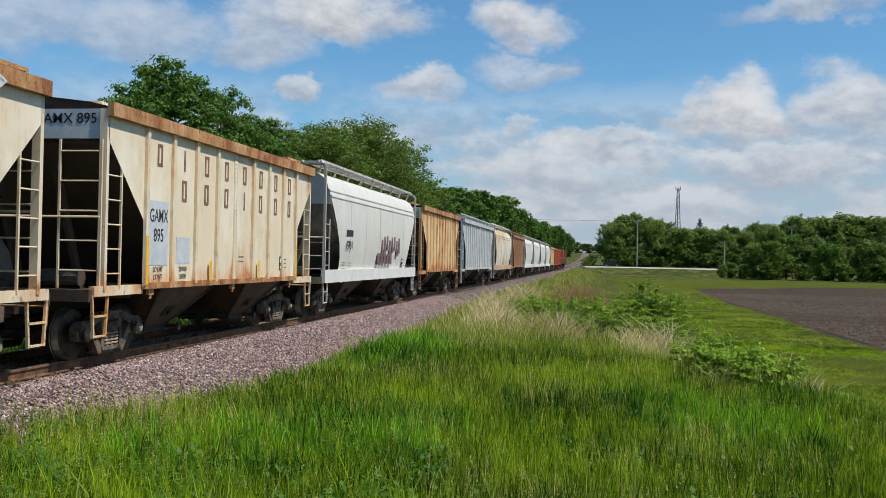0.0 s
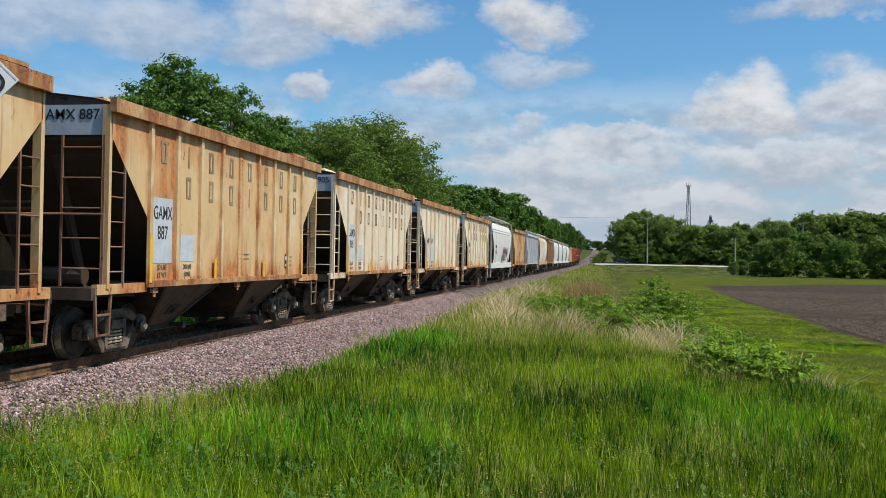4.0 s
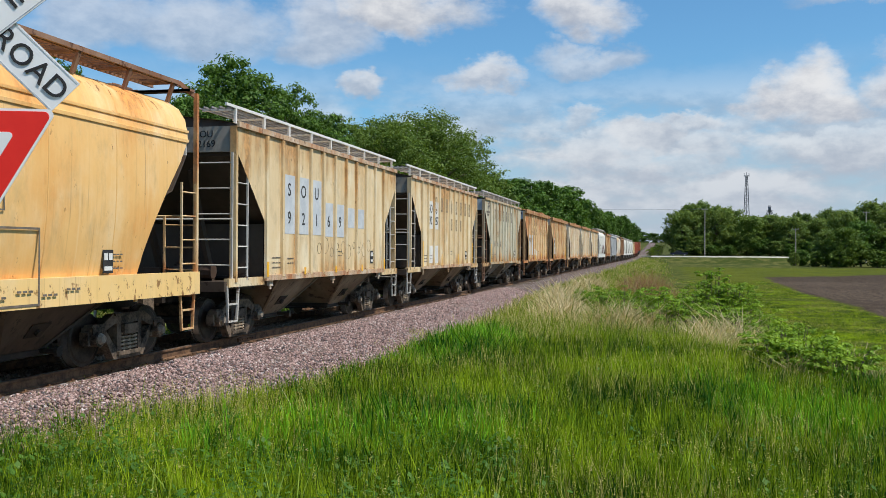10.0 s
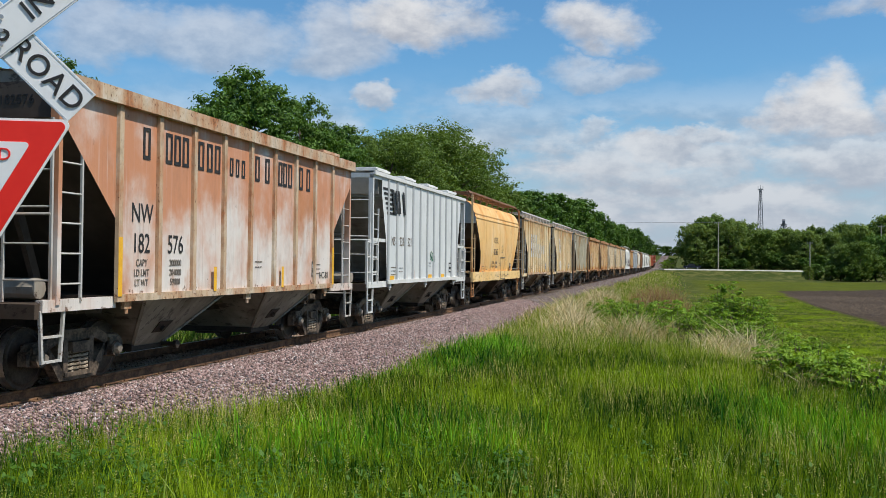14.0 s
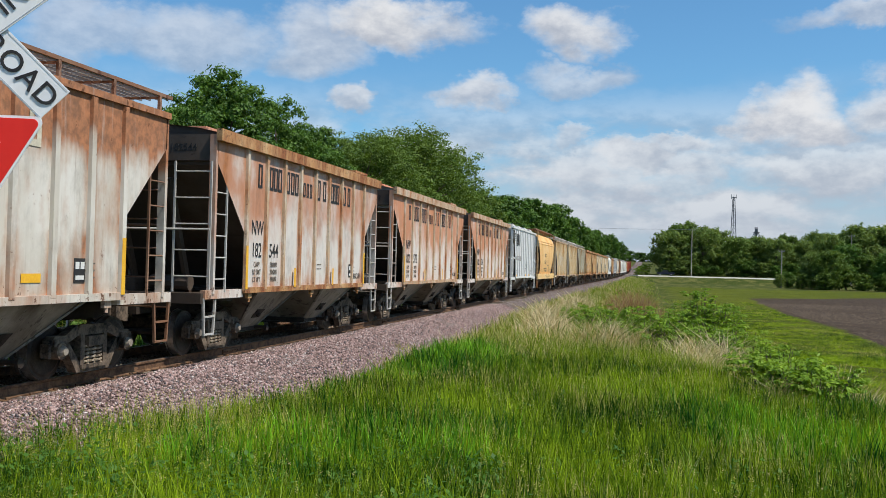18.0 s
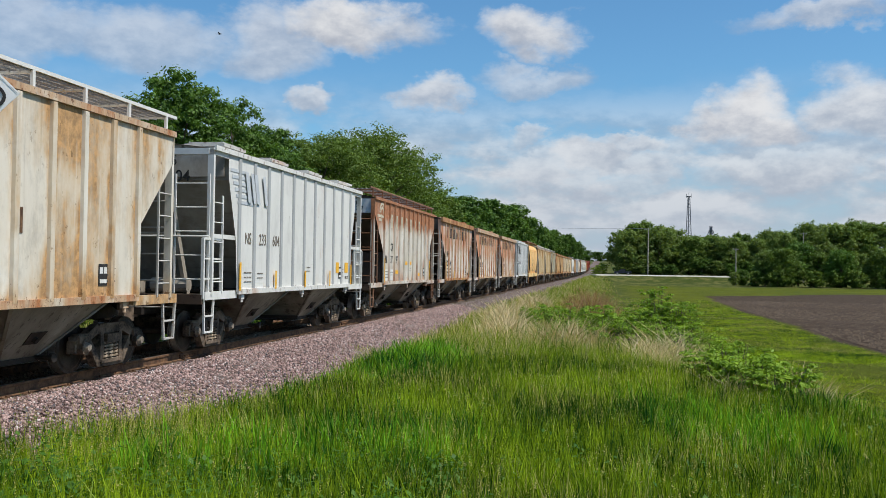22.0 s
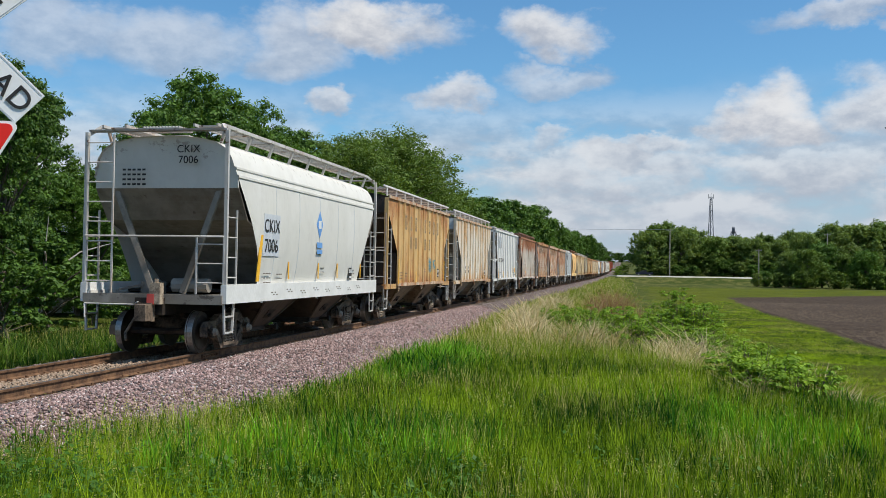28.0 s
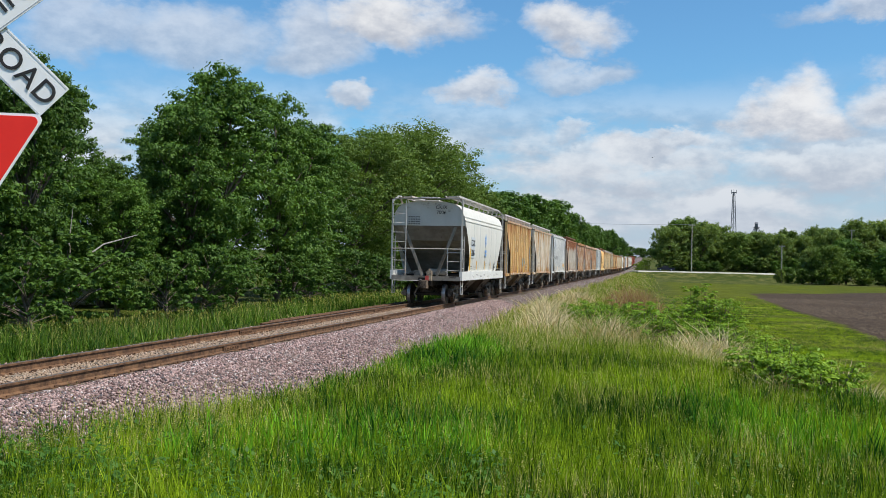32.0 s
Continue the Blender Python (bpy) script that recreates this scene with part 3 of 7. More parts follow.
def stones(name, count, x0, x1, y0, y1, size, label, mat="stone"):
    """Loose crushed stones lying on the bed."""
    x, y = rng.uniform(x0, x1, count), y0 + (y1 - y0) * rng.random(count) ** 1.5
    base = np.array([(1, 0, 0), (-0.5, 0.87, 0.1), (-0.5, -0.87, -0.1), (0.1, 0.1, 0.75), (0.0, -0.1, -0.7)])
    tri = np.array([(0, 1, 3), (1, 2, 3), (2, 0, 3), (1, 0, 4), (2, 1, 4), (0, 2, 4)])
    s = size * rng.uniform(0.55, 1.35, (count, 1, 1)) * rng.uniform(0.7, 1.3, (count, 5, 3))
    a, b = rng.uniform(0, 6.28, count), rng.uniform(-0.7, 0.7, count)
    ca, sa_, cb, sb = np.cos(a), np.sin(a), np.cos(b), np.sin(b)
    R = np.stack([np.stack([ca, -sa_ * cb, sa_ * sb], -1), np.stack([sa_, ca * cb, -ca * sb], -1), np.stack([0 * a, sb, cb], -1)], 1)
    v = np.einsum("nij,nkj->nki", R, base[None] * s)
    z = np.maximum(bed_height(x), land(x, y) - 0.02) + rng.uniform(-0.01, 0.02, count)
    v = v + np.stack([x, y, z], -1)[:, None]
    f = tri[None] + 5 * np.arange(count)[:, None, None]
    ob = structure(name, loose_mesh(name, v.reshape(-1, 3), f.reshape(-1, 3)), M[mat], label, "stones", kind="stuff")
    return ob


stones("ballast_stones", 85000, TRACK + 0.95, TRACK + 3.75, 6.0, 50.0, 0.030, "loose pink-grey crushed stones on the track shoulder")
stones("ballast_stones", 16000, TRACK - 0.68, TRACK + 0.68, 8.0, 45.0, 0.034, "dusty crushed stones between the rails", "tanstone")
stones("pale_gravel", 500, TRACK + 3.35, TRACK + 4.0, 24.8, 27.0, 0.04, "patch of pale gravel at the edge of the track bed", "palestone")
stones("ballast_stones", 7000, TRACK - 2.6, TRACK - 0.9, 8.0, 45.0, 0.038, "crushed stones beyond the far rail")

# ---- track ----
rail_section = [(-0.07, -0.17), (0.07, -0.17), (0.07, -0.155), (0.012, -0.135), (0.012, -0.045), (0.036, -0.035), (0.036, -0.006), (0.028, 0.0), (-0.028, 0.0), (-0.036, -0.006), (-0.036, -0.035), (-0.012, -0.045), (-0.012, -0.135), (-0.07, -0.155)]


def rail_shape(y0, y1, top=False):
    s = Shape()
    sec = [(-0.026, 0.0), (0.026, 0.0), (0.022, 0.003), (-0.022, 0.003)] if top else rail_section
    n = len(sec)
    stations = [y0] + [q for q in list(range(212, 340, 8)) + list(range(345, 860, 25)) if y0 < q < y1] + [y1]
    for q in stations:
        s.v += [(a, q, c + float(rise(q))) for a, c in sec]
    for k in range(len(stations) - 1):
        s.f += [(k * n + i, k * n + (i + 1) % n, (k + 1) * n + (i + 1) % n, (k + 1) * n + i) for i in range(n)]
    k = len(s.v) - n
    s.f += [tuple(range(n)), tuple(range(k, k + n))]
    return s


track_thing = thing("railway_track", pose(TRACK, 0, 0), "rusty jointed rails on weathered wooden ties in crushed stone", "railway track", kind="structure")
for side in (-0.754, 0.754):
    r = part("rail", rail_shape(-60, 900), M["rail"], track_thing, "rusty steel rail", at=pose(side, 0, 0))
    part("rail_head", rail_shape(-60, 900, True), M["railtop"], r, "worn shiny rail head")
tie_shape = Shape().box(-1.28, 1.28, -0.11, 0.11, -0.34, -0.172).mesh("tie")
plate_shape = Shape().box(-0.1, 0.1, -0.085, 0.085, -0.172, -0.158).box(0.075, 0.1, -0.02, 0.02, -0.16, -0.13).box(-0.1, -0.075, -0.02, 0.02, -0.16, -0.13).mesh("tie_plate")
for i in range(150):
    y = -3 + i * 0.53
    tie = part("tie", tie_shape, M["tie"], track_thing, at=pose(random.uniform(-0.05, 0.05), y, random.uniform(-0.012, 0.0), 0, 0, random.uniform(-1, 1)))
    if 8 < y < 40:
        for side in (-0.754, 0.754):
            part("tie_plate", plate_shape, M["rail"], tie, at=pose(side, 0, 0))
joint = Shape().box(0.014, 0.05, -0.36, 0.36, -0.135, -0.05).box(-0.05, -0.014, -0.36, 0.36, -0.135, -0.05)
for k in range(6):
    joint.tube((0.04, -0.3 + k * 0.12, -0.09), (0.075, -0.3 + k * 0.12, -0.09), 0.018, 6)
joint = joint.mesh("joint_bar")
for side, y0 in ((0.754, 18.5), (-0.754, 22.6)):
    for k in range(-2, 8):
        part("joint_bar", joint, M["rail"], track_thing, "bolted joint bar", at=pose(side, y0 + k * 11.9, 0))

spare = thing("spare_rails", pose(TRACK - 1.55, 33, -0.1), "two rusty spare rails lying beside the track", "rail")
for k, dx_ in enumerate((0.0, -0.22)):
    part("rail", rail_shape(-7.5, 12.0), M["rail"], spare, at=pose(dx_, k * 1.2, 0.03))

# ---- the freight train ----
CACHE = {}


def cached(key, make, smooth=False):
    if key not in CACHE:
        CACHE[key] = make().mesh(key[0], smooth)
    return CACHE[key]


def panelled(key, make, step, shift):
    """A body whose UV counts its panels along the side."""
    if key not in CACHE:
        me = make().mesh(key[0])
        uv = me.uv_layers.new(name="panels").data
        for lp in me.loops:
            p = me.vertices[lp.vertex_index].co
            uv[lp.index].uv = (p.y / step + shift + 20.0, p.z)
        CACHE[key] = me
    return CACHE[key]


def rounded(key, make):
    """A curved body, shaded smooth but for its real edges."""
    if key not in CACHE:
        me = make().mesh(key[0], True)
        me.set_sharp_from_angle(angle=radians(24))
        CACHE[key] = me
    return CACHE[key]


def hull(profile, yend, half):
    """A car's sides and roof: a section (x, z) from the sill up over the roof; each height ends at its own y."""
    s = Shape()
    n = len(profile)
    ys_ = [half + yend(z) for x, z in profile]
    for sgn in (-1, 1):
        s.v += [(x, sgn * y, z) for (x, z), y in zip(profile, ys_)] + [(-x, sgn * y, z) for (x, z), y in zip(profile, ys_)]
    a, b, c, d = 0, n, 2 * n, 3 * n
    for i in range(n - 1):
        s.f += [(a + i, a + i + 1, c + i + 1, c + i), (b + i, d + i, d + i + 1, b + i + 1)]
    s.f += [(a + n - 1, b + n - 1, d + n - 1, c + n - 1)]
    return s


def end_sheet(profile, line, half, low, high, inset=0.012):
    """The end of a car: upright at the top, then sloping far in under the car; line(z) is its distance in."""
    s = Shape()
    zs = [z for z in sorted({z for x, z in profile} | {1.25, 1.8, 2.4, 2.72, 3.0, 3.35, 3.55}) if low <= z <= high]
    px, pz = [p[0] for p in profile], [p[1] for p in profile]
    for z in zs:
        x = float(np.interp(z, pz, px)) - inset
        y = half + line(z) - 0.01
        s.v += [(-x, y, z), (x, y, z), (-x, y - 0.03, z), (x, y - 0.03, z)]
    for i in range(len(zs) - 1):
        k = 4 * i
        s.f += [(k, k + 1, k + 5, k + 4), (k + 2, k + 6, k + 7, k + 3), (k, k + 4, k + 6, k + 2), (k + 1, k + 3, k + 7, k + 5)]
    k = 4 * (len(zs) - 1)
    s.f += [(0, 2, 3, 1), (k, k + 1, k + 3, k + 2)]
    return s


def along(points):
    zs, vs = zip(*points)
    return lambda z: float(np.interp(z, zs, vs))


def truck(parent, at):
    """A two-axle freight truck; its wheelsets turn."""
    t = part("truck", cached(("bolster",), lambda: Shape().box(-1.0, 1.0, -0.2, 0.2, 0.38, 0.66).tube((0, 0, 0.6), (0, 0, 0.8), 0.2, 10)), M["truck"], parent, "grimy cast-steel freight truck", at=at)

    def frame_shape():
        s = Shape()
        # arch bar outline cut by the spring window: four bars and two pedestals
        s.prism([(-1.1, 0.5), (-0.98, 0.64), (-0.72, 0.64), (-0.45, 0.77), (0.45, 0.77), (0.72, 0.64), (0.98, 0.64), (1.1, 0.5), (0.72, 0.5), (0.4, 0.62), (-0.4, 0.62), (-0.72, 0.5)], -0.07, 0.07)
        s.prism([(-0.74, 0.52), (-0.62, 0.52), (-0.3, 0.16), (0.3, 0.16), (0.62, 0.52), (0.74, 0.52), (0.42, 0.07), (-0.42, 0.07)], -0.07, 0.07)
        for sg in (-1, 1):
            s.box(-0.1, 0.1, sg * 0.87 - 0.15, sg * 0.87 + 0.15, 0.5, 0.6)
            s.box(-0.08, 0.08, sg * 0.30 - 0.05, sg * 0.30 + 0.05, 0.14, 0.64)
            s.box(-0.07, 0.07, sg * 1.08 - 0.03, sg * 1.08 + 0.03, 0.34, 0.54)
            s.box(-0.07, 0.07, sg * 0.68 - 0.03, sg * 0.68 + 0.03, 0.34, 0.54)
            s.tube((-0.1, sg * 0.87, 0.43), (0.13, sg * 0.87, 0.43), 0.125, 10)
        s.box(-0.12, 0.12, -0.2, 0.2, 0.45, 0.6).box(-0.1, 0.1, -0.34, 0.34, 0.12, 0.18).box(0.07, 0.1, -0.42, 0.42, 0.74, 0.78)
        return s

    def spring_shape():
        s = Shape()
        for k in range(60):
            a, b = k * 0.5236, (k + 1) * 0.5236
            s.tube((0.082 * math.cos(a), 0.082 * math.sin(a), 0.17 + k * 0.0048), (0.082 * math.cos(b), 0.082 * math.sin(b), 0.17 + (k + 1) * 0.0048), 0.019, 4, caps=False)
        return s

    def wheelset():
        s = Shape().tube((-1.05, 0, 0), (1.05, 0, 0), 0.075, 8)
        for sg in (-1, 1):
            s.tube((sg * 0.69, 0, 0), (sg * 0.715, 0, 0), 0.447, 28)
            s.tube((sg * 0.715, 0, 0), (sg * 0.835, 0, 0), 0.424, 28, 0.418)
            s.tube((sg * 0.835, 0, 0), (sg * 0.845, 0, 0), 0.37, 24, 0.34)
            s.tube((sg * 0.80, 0, 0), (sg * 0.88, 0, 0), 0.14, 12)
        return s

    for sg in (-1, 1):
        part("side_frame", cached(("side_frame",), frame_shape), M["truck"], t, at=pose(sg * 0.99, 0, 0))
        for yy in (-0.17, 0.0, 0.17):
            part("spring", cached(("spring",), spring_shape), M["springsteel"], t, "coil spring", at=pose(sg * 0.99, yy, 0.0))
        for e in (-1, 1):
            part("bearing_cap", cached(("bearing_cap",), lambda: Shape().tube((0.0, 0, 0), (0.06, 0, 0), 0.09, 10, 0.06)), M["brass"], t, "pale round bearing cap", at=pose(sg * 1.12, e * 0.87, 0.43, 0, 0, 0 if sg > 0 else 180))
    if ("wheelset",) not in CACHE:
        me = cached(("wheelset",), wheelset)
        me.materials.append(M["tread"])
        me.materials.append(M["treadbright"])
        for f in me.polygons:
            c = f.center
            if math.hypot(c.y, c.z) > 0.40 and abs(f.normal.x) < 0.5:
                f.material_index = 1
    for sg in (-1, 1):
        wset = part("wheelset", cached(("wheelset",), wheelset), M["tread"], t, "dark steel wheels on an axle", at=pose(0, sg * 0.87, 0.42))
        WHEELS.append((wset, sg))
    return t


WHEELS, TRAIN = [], []


def ladder_shape(x0, x1, y0, y1, z0, z1, rungs, r=0.014):
    """Two stiles and rungs, in the plane from (x0, y0) to (x1, y1)."""
    s = Shape()
    for x, y in ((x0, y0), (x1, y1)):
        s.bar((x, y, z0), (x, y, z1), 0.034, 0.034)
    for k in range(rungs):
        z = z0 + (z1 - z0) * (k + 0.6) / rungs
        s.tube((x0, y0, z), (x1, y1, z), r, 6)
    return s


def underframe(car, half, mats, hop, tc, bays=2):
    """Sill, end platforms, couplers, hoppers, trucks, steps: alike on all the hopper cars."""
    k = round(half, 2)
    part("center_sill", cached(("center_sill", k), lambda: Shape().box(-0.3, 0.3, -half - 0.5, half + 0.5, 0.78, 1.12)), M["steel"], car, "dark centre sill")
    for sg in (-1, 1):
        turn_ = pose(0, 0, 0, 0, 0, 0 if sg > 0 else 180)
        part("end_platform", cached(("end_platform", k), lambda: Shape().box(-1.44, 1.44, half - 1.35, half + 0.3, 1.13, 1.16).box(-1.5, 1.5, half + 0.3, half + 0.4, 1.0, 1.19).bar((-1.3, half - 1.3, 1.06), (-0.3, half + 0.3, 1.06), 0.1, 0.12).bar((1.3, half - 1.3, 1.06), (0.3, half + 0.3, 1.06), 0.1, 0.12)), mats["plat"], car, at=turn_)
        for sx in (-1, 1):
            part("platform_sill", cached(("platform_sill", k), lambda: Shape().box(1.44, 1.54, half - 1.32, half + 0.3, 1.08, 1.24)), mats["sill"], car, "short side sill of the end platform", at=turn_ if sx > 0 else turn_ @ pose(-2.98, 0, 0))
        part("coupler", cached(("coupler", k), lambda: Shape().box(-0.12, 0.12, half + 0.3, half + 0.72, 0.72, 0.98).box(-0.17, 0.06, half + 0.62, half + 0.94, 0.68, 1.0).box(-0.17, 0.17, half + 0.56, half + 0.7, 0.66, 1.02).tube((0.25, half + 0.45, 0.8), (0.42, half + 0.62, 0.42), 0.03, 6).tube((0.42, half + 0.62, 0.42), (0.3, half + 0.8, 0.3), 0.03, 6)), M["truck"], car, "rusty knuckle coupler with an air hose", at=pose(0, 0, 0, 0, 0, 0 if sg > 0 else 180))
        truck(car, pose(0, sg * tc, 0))
        part("brake_gear", cached(("brake_gear", k), lambda: Shape().tube((-0.7, half - 0.75, 1.35), (0.1, half - 0.75, 1.35), 0.15, 10).box(0.35, 0.75, half - 0.9, half - 0.55, 1.17, 1.42).bar((0.5, half - 0.7, 1.4), (1.1, half - 0.3, 1.25), 0.05, 0.05)), mats["gear"], car, "brake cylinder on the end platform", at=pose(0, 0, 0, 0, 0, 0 if sg > 0 else 180))
        for sx in (-1, 1):
            part("step", cached(("step", k), lambda: Shape().bar((1.5, half + 0.3, 1.1), (1.5, half + 0.25, 0.42), 0.04, 0.04).bar((1.5, half - 0.18, 1.1), (1.5, half - 0.12, 0.42), 0.04, 0.04).bar((1.5, half + 0.25, 0.44), (1.5, half - 0.12, 0.44), 0.05, 0.03).bar((1.5, half + 0.28, 0.76), (1.5, half - 0.15, 0.76), 0.05, 0.03)), mats["trim"], car, at=pose(0, 0, 0, 0, 0, 0 if sg > 0 else 180) if sx * sg > 0 else Matrix.Diagonal((-1 if sg > 0 else 1, 1 if sg > 0 else -1, 1, 1)))
    for sg in (-1, 1):
        turn = pose(0, 0, 0, 0, 0, 0 if sg > 0 else 180)
        part("uncoupling_lever", cached(("uncoupling_lever", k), lambda: Shape().tube((1.45, half + 0.42, 0.98), (0.3, half + 0.5, 0.98), 0.016, 5).tube((0.3, half + 0.5, 0.98), (0.12, half + 0.7, 1.05), 0.016, 5).tube((1.45, half + 0.42, 0.98), (1.4, half + 0.48, 0.7), 0.016, 5)), mats["trim"], car, at=turn)
        part("brake_rod", cached(("brake_rod", k), lambda: Shape().tube((0.42, 0.3, 0.92), (0.42, half - 1.6, 0.86), 0.02, 5).tube((0.7, half - 2.1, 0.62), (0.7, half - 0.3, 0.62), 0.025, 5).box(0.35, 0.8, half - 2.15, half - 2.05, 0.5, 0.95)), M["truck"], car, "brake rods under the frame", at=turn)
        for q in range(3):
            part("sill_bracket", cached(("sill_bracket",), lambda: Shape().box(1.5, 1.56, -0.09, 0.09, 1.05, 1.17).tube((1.53, 0, 1.06), (1.53, 0, 0.98), 0.03, 6)), mats["chord"], car, at=turn @ pose(0, (q - 1) * (half - 1.6), 0))
    L = half - 1.2

    def hopper_shape():
        s = Shape()
        w = L / bays * 0.6
        t0, t1, b0, b1 = -w, w, -0.46, 0.46
        return s.hexa([(-0.78, b0, 0.36), (0.78, b0, 0.36), (0.78, b1, 0.36), (-0.78, b1, 0.36), (-1.56, t0, 1.24), (1.56, t0, 1.24), (1.56, t1, 1.24), (-1.56, t1, 1.24)])

    gate = lambda: Shape().box(-0.8, 0.8, -0.5, 0.5, 0.28, 0.36).box(-0.84, 0.84, -0.54, -0.47, 0.3, 0.4).box(-0.84, 0.84, 0.47, 0.54, 0.3, 0.4).tube((0.75, 0.45, 0.34), (1.1, 0.45, 0.34), 0.04, 8).tube((1.04, 0.45, 0.34), (1.1, 0.45, 0.34), 0.075, 8).box(-0.3, 0.3, -0.8, 0.8, 0.27, 0.31)
    bracket = lambda: Shape().hexa([(0.96, -0.17, 0.57), (0.985, -0.17, 0.57), (0.985, 0.17, 0.57), (0.96, 0.17, 0.57), (1.13, -0.2, 0.76), (1.155, -0.2, 0.76), (1.155, 0.2, 0.76), (1.13, 0.2, 0.76)]).tube((1.04, 0, 0.66), (1.1, 0, 0.62), 0.05, 8)
    flange = lambda: Shape().bar((0.8, -0.47, 0.37), (1.555, -L / bays * 0.6, 1.21), 0.05, 0.03)
    for b in range(bays):
        y = -L + L / bays * (2 * b + 1)
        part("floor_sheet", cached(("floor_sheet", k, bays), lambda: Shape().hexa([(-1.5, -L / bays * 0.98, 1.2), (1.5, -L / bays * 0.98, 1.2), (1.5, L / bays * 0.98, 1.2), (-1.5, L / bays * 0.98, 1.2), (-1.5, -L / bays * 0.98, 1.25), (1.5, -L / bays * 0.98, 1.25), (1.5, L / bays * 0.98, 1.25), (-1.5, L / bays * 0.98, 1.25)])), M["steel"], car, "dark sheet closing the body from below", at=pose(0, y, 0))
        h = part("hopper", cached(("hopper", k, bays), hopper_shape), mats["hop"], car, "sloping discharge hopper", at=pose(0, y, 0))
        part("gate", cached(("gate",), gate), M["steel"], h, "dark outlet gate")
        for e_ in (-1, 1):
            part("flange", cached(("hopper_flange", k, bays), flange), mats["hop"], h, at=Matrix.Diagonal((1, e_, 1, 1)))
        part("vibrator_bracket", cached(("bracket",), bracket), M["steel"], h, "dark bracket on the hopper side")
    return L


def text_on(car, name, text, size, y, z, mat, x=1.6, label="", end=False, spacing=1.0, squeeze=1.0):
    """Lettering on the side that faces the field, or on the rear end."""
    size *= 1.0 if z == 0 or end else 1.33
    key = ("text", text, size, spacing)
    if key not in CACHE:
        CACHE[key] = lettering(text, size, spacing)
    at = pose(x, y, z, 90, 0, 0) if end else pose(x, y, z, 90, 0, 90) @ Matrix.Diagonal((squeeze, 1, 1, 1))
    return part(name, CACHE[key], mat, car, label, at=at)


def blocks(car, name, items, mat, x=1.6, label=""):
    """Plain flat bars on the side: (y, z, width, height)."""
    if "data" in name or "scrawl" in name:
        s = Shape()
        for y, z, w_, h_ in items:
            s.box(x, x + 0.004, y - w_ / 2, y + w_ / 2, z - h_ / 2, z + h_ / 2)
        return tagged(part(name, s, mat, car, label), kind="stuff")
    for y, z, w_, h_ in items:
        me = cached(("bar", round(w_, 3), round(h_, 3)), lambda: Shape().box(0, 0.004, -w_ / 2, w_ / 2, -h_ / 2, h_ / 2))
        part(name, me, mat, car, label, at=pose(x, y, z))


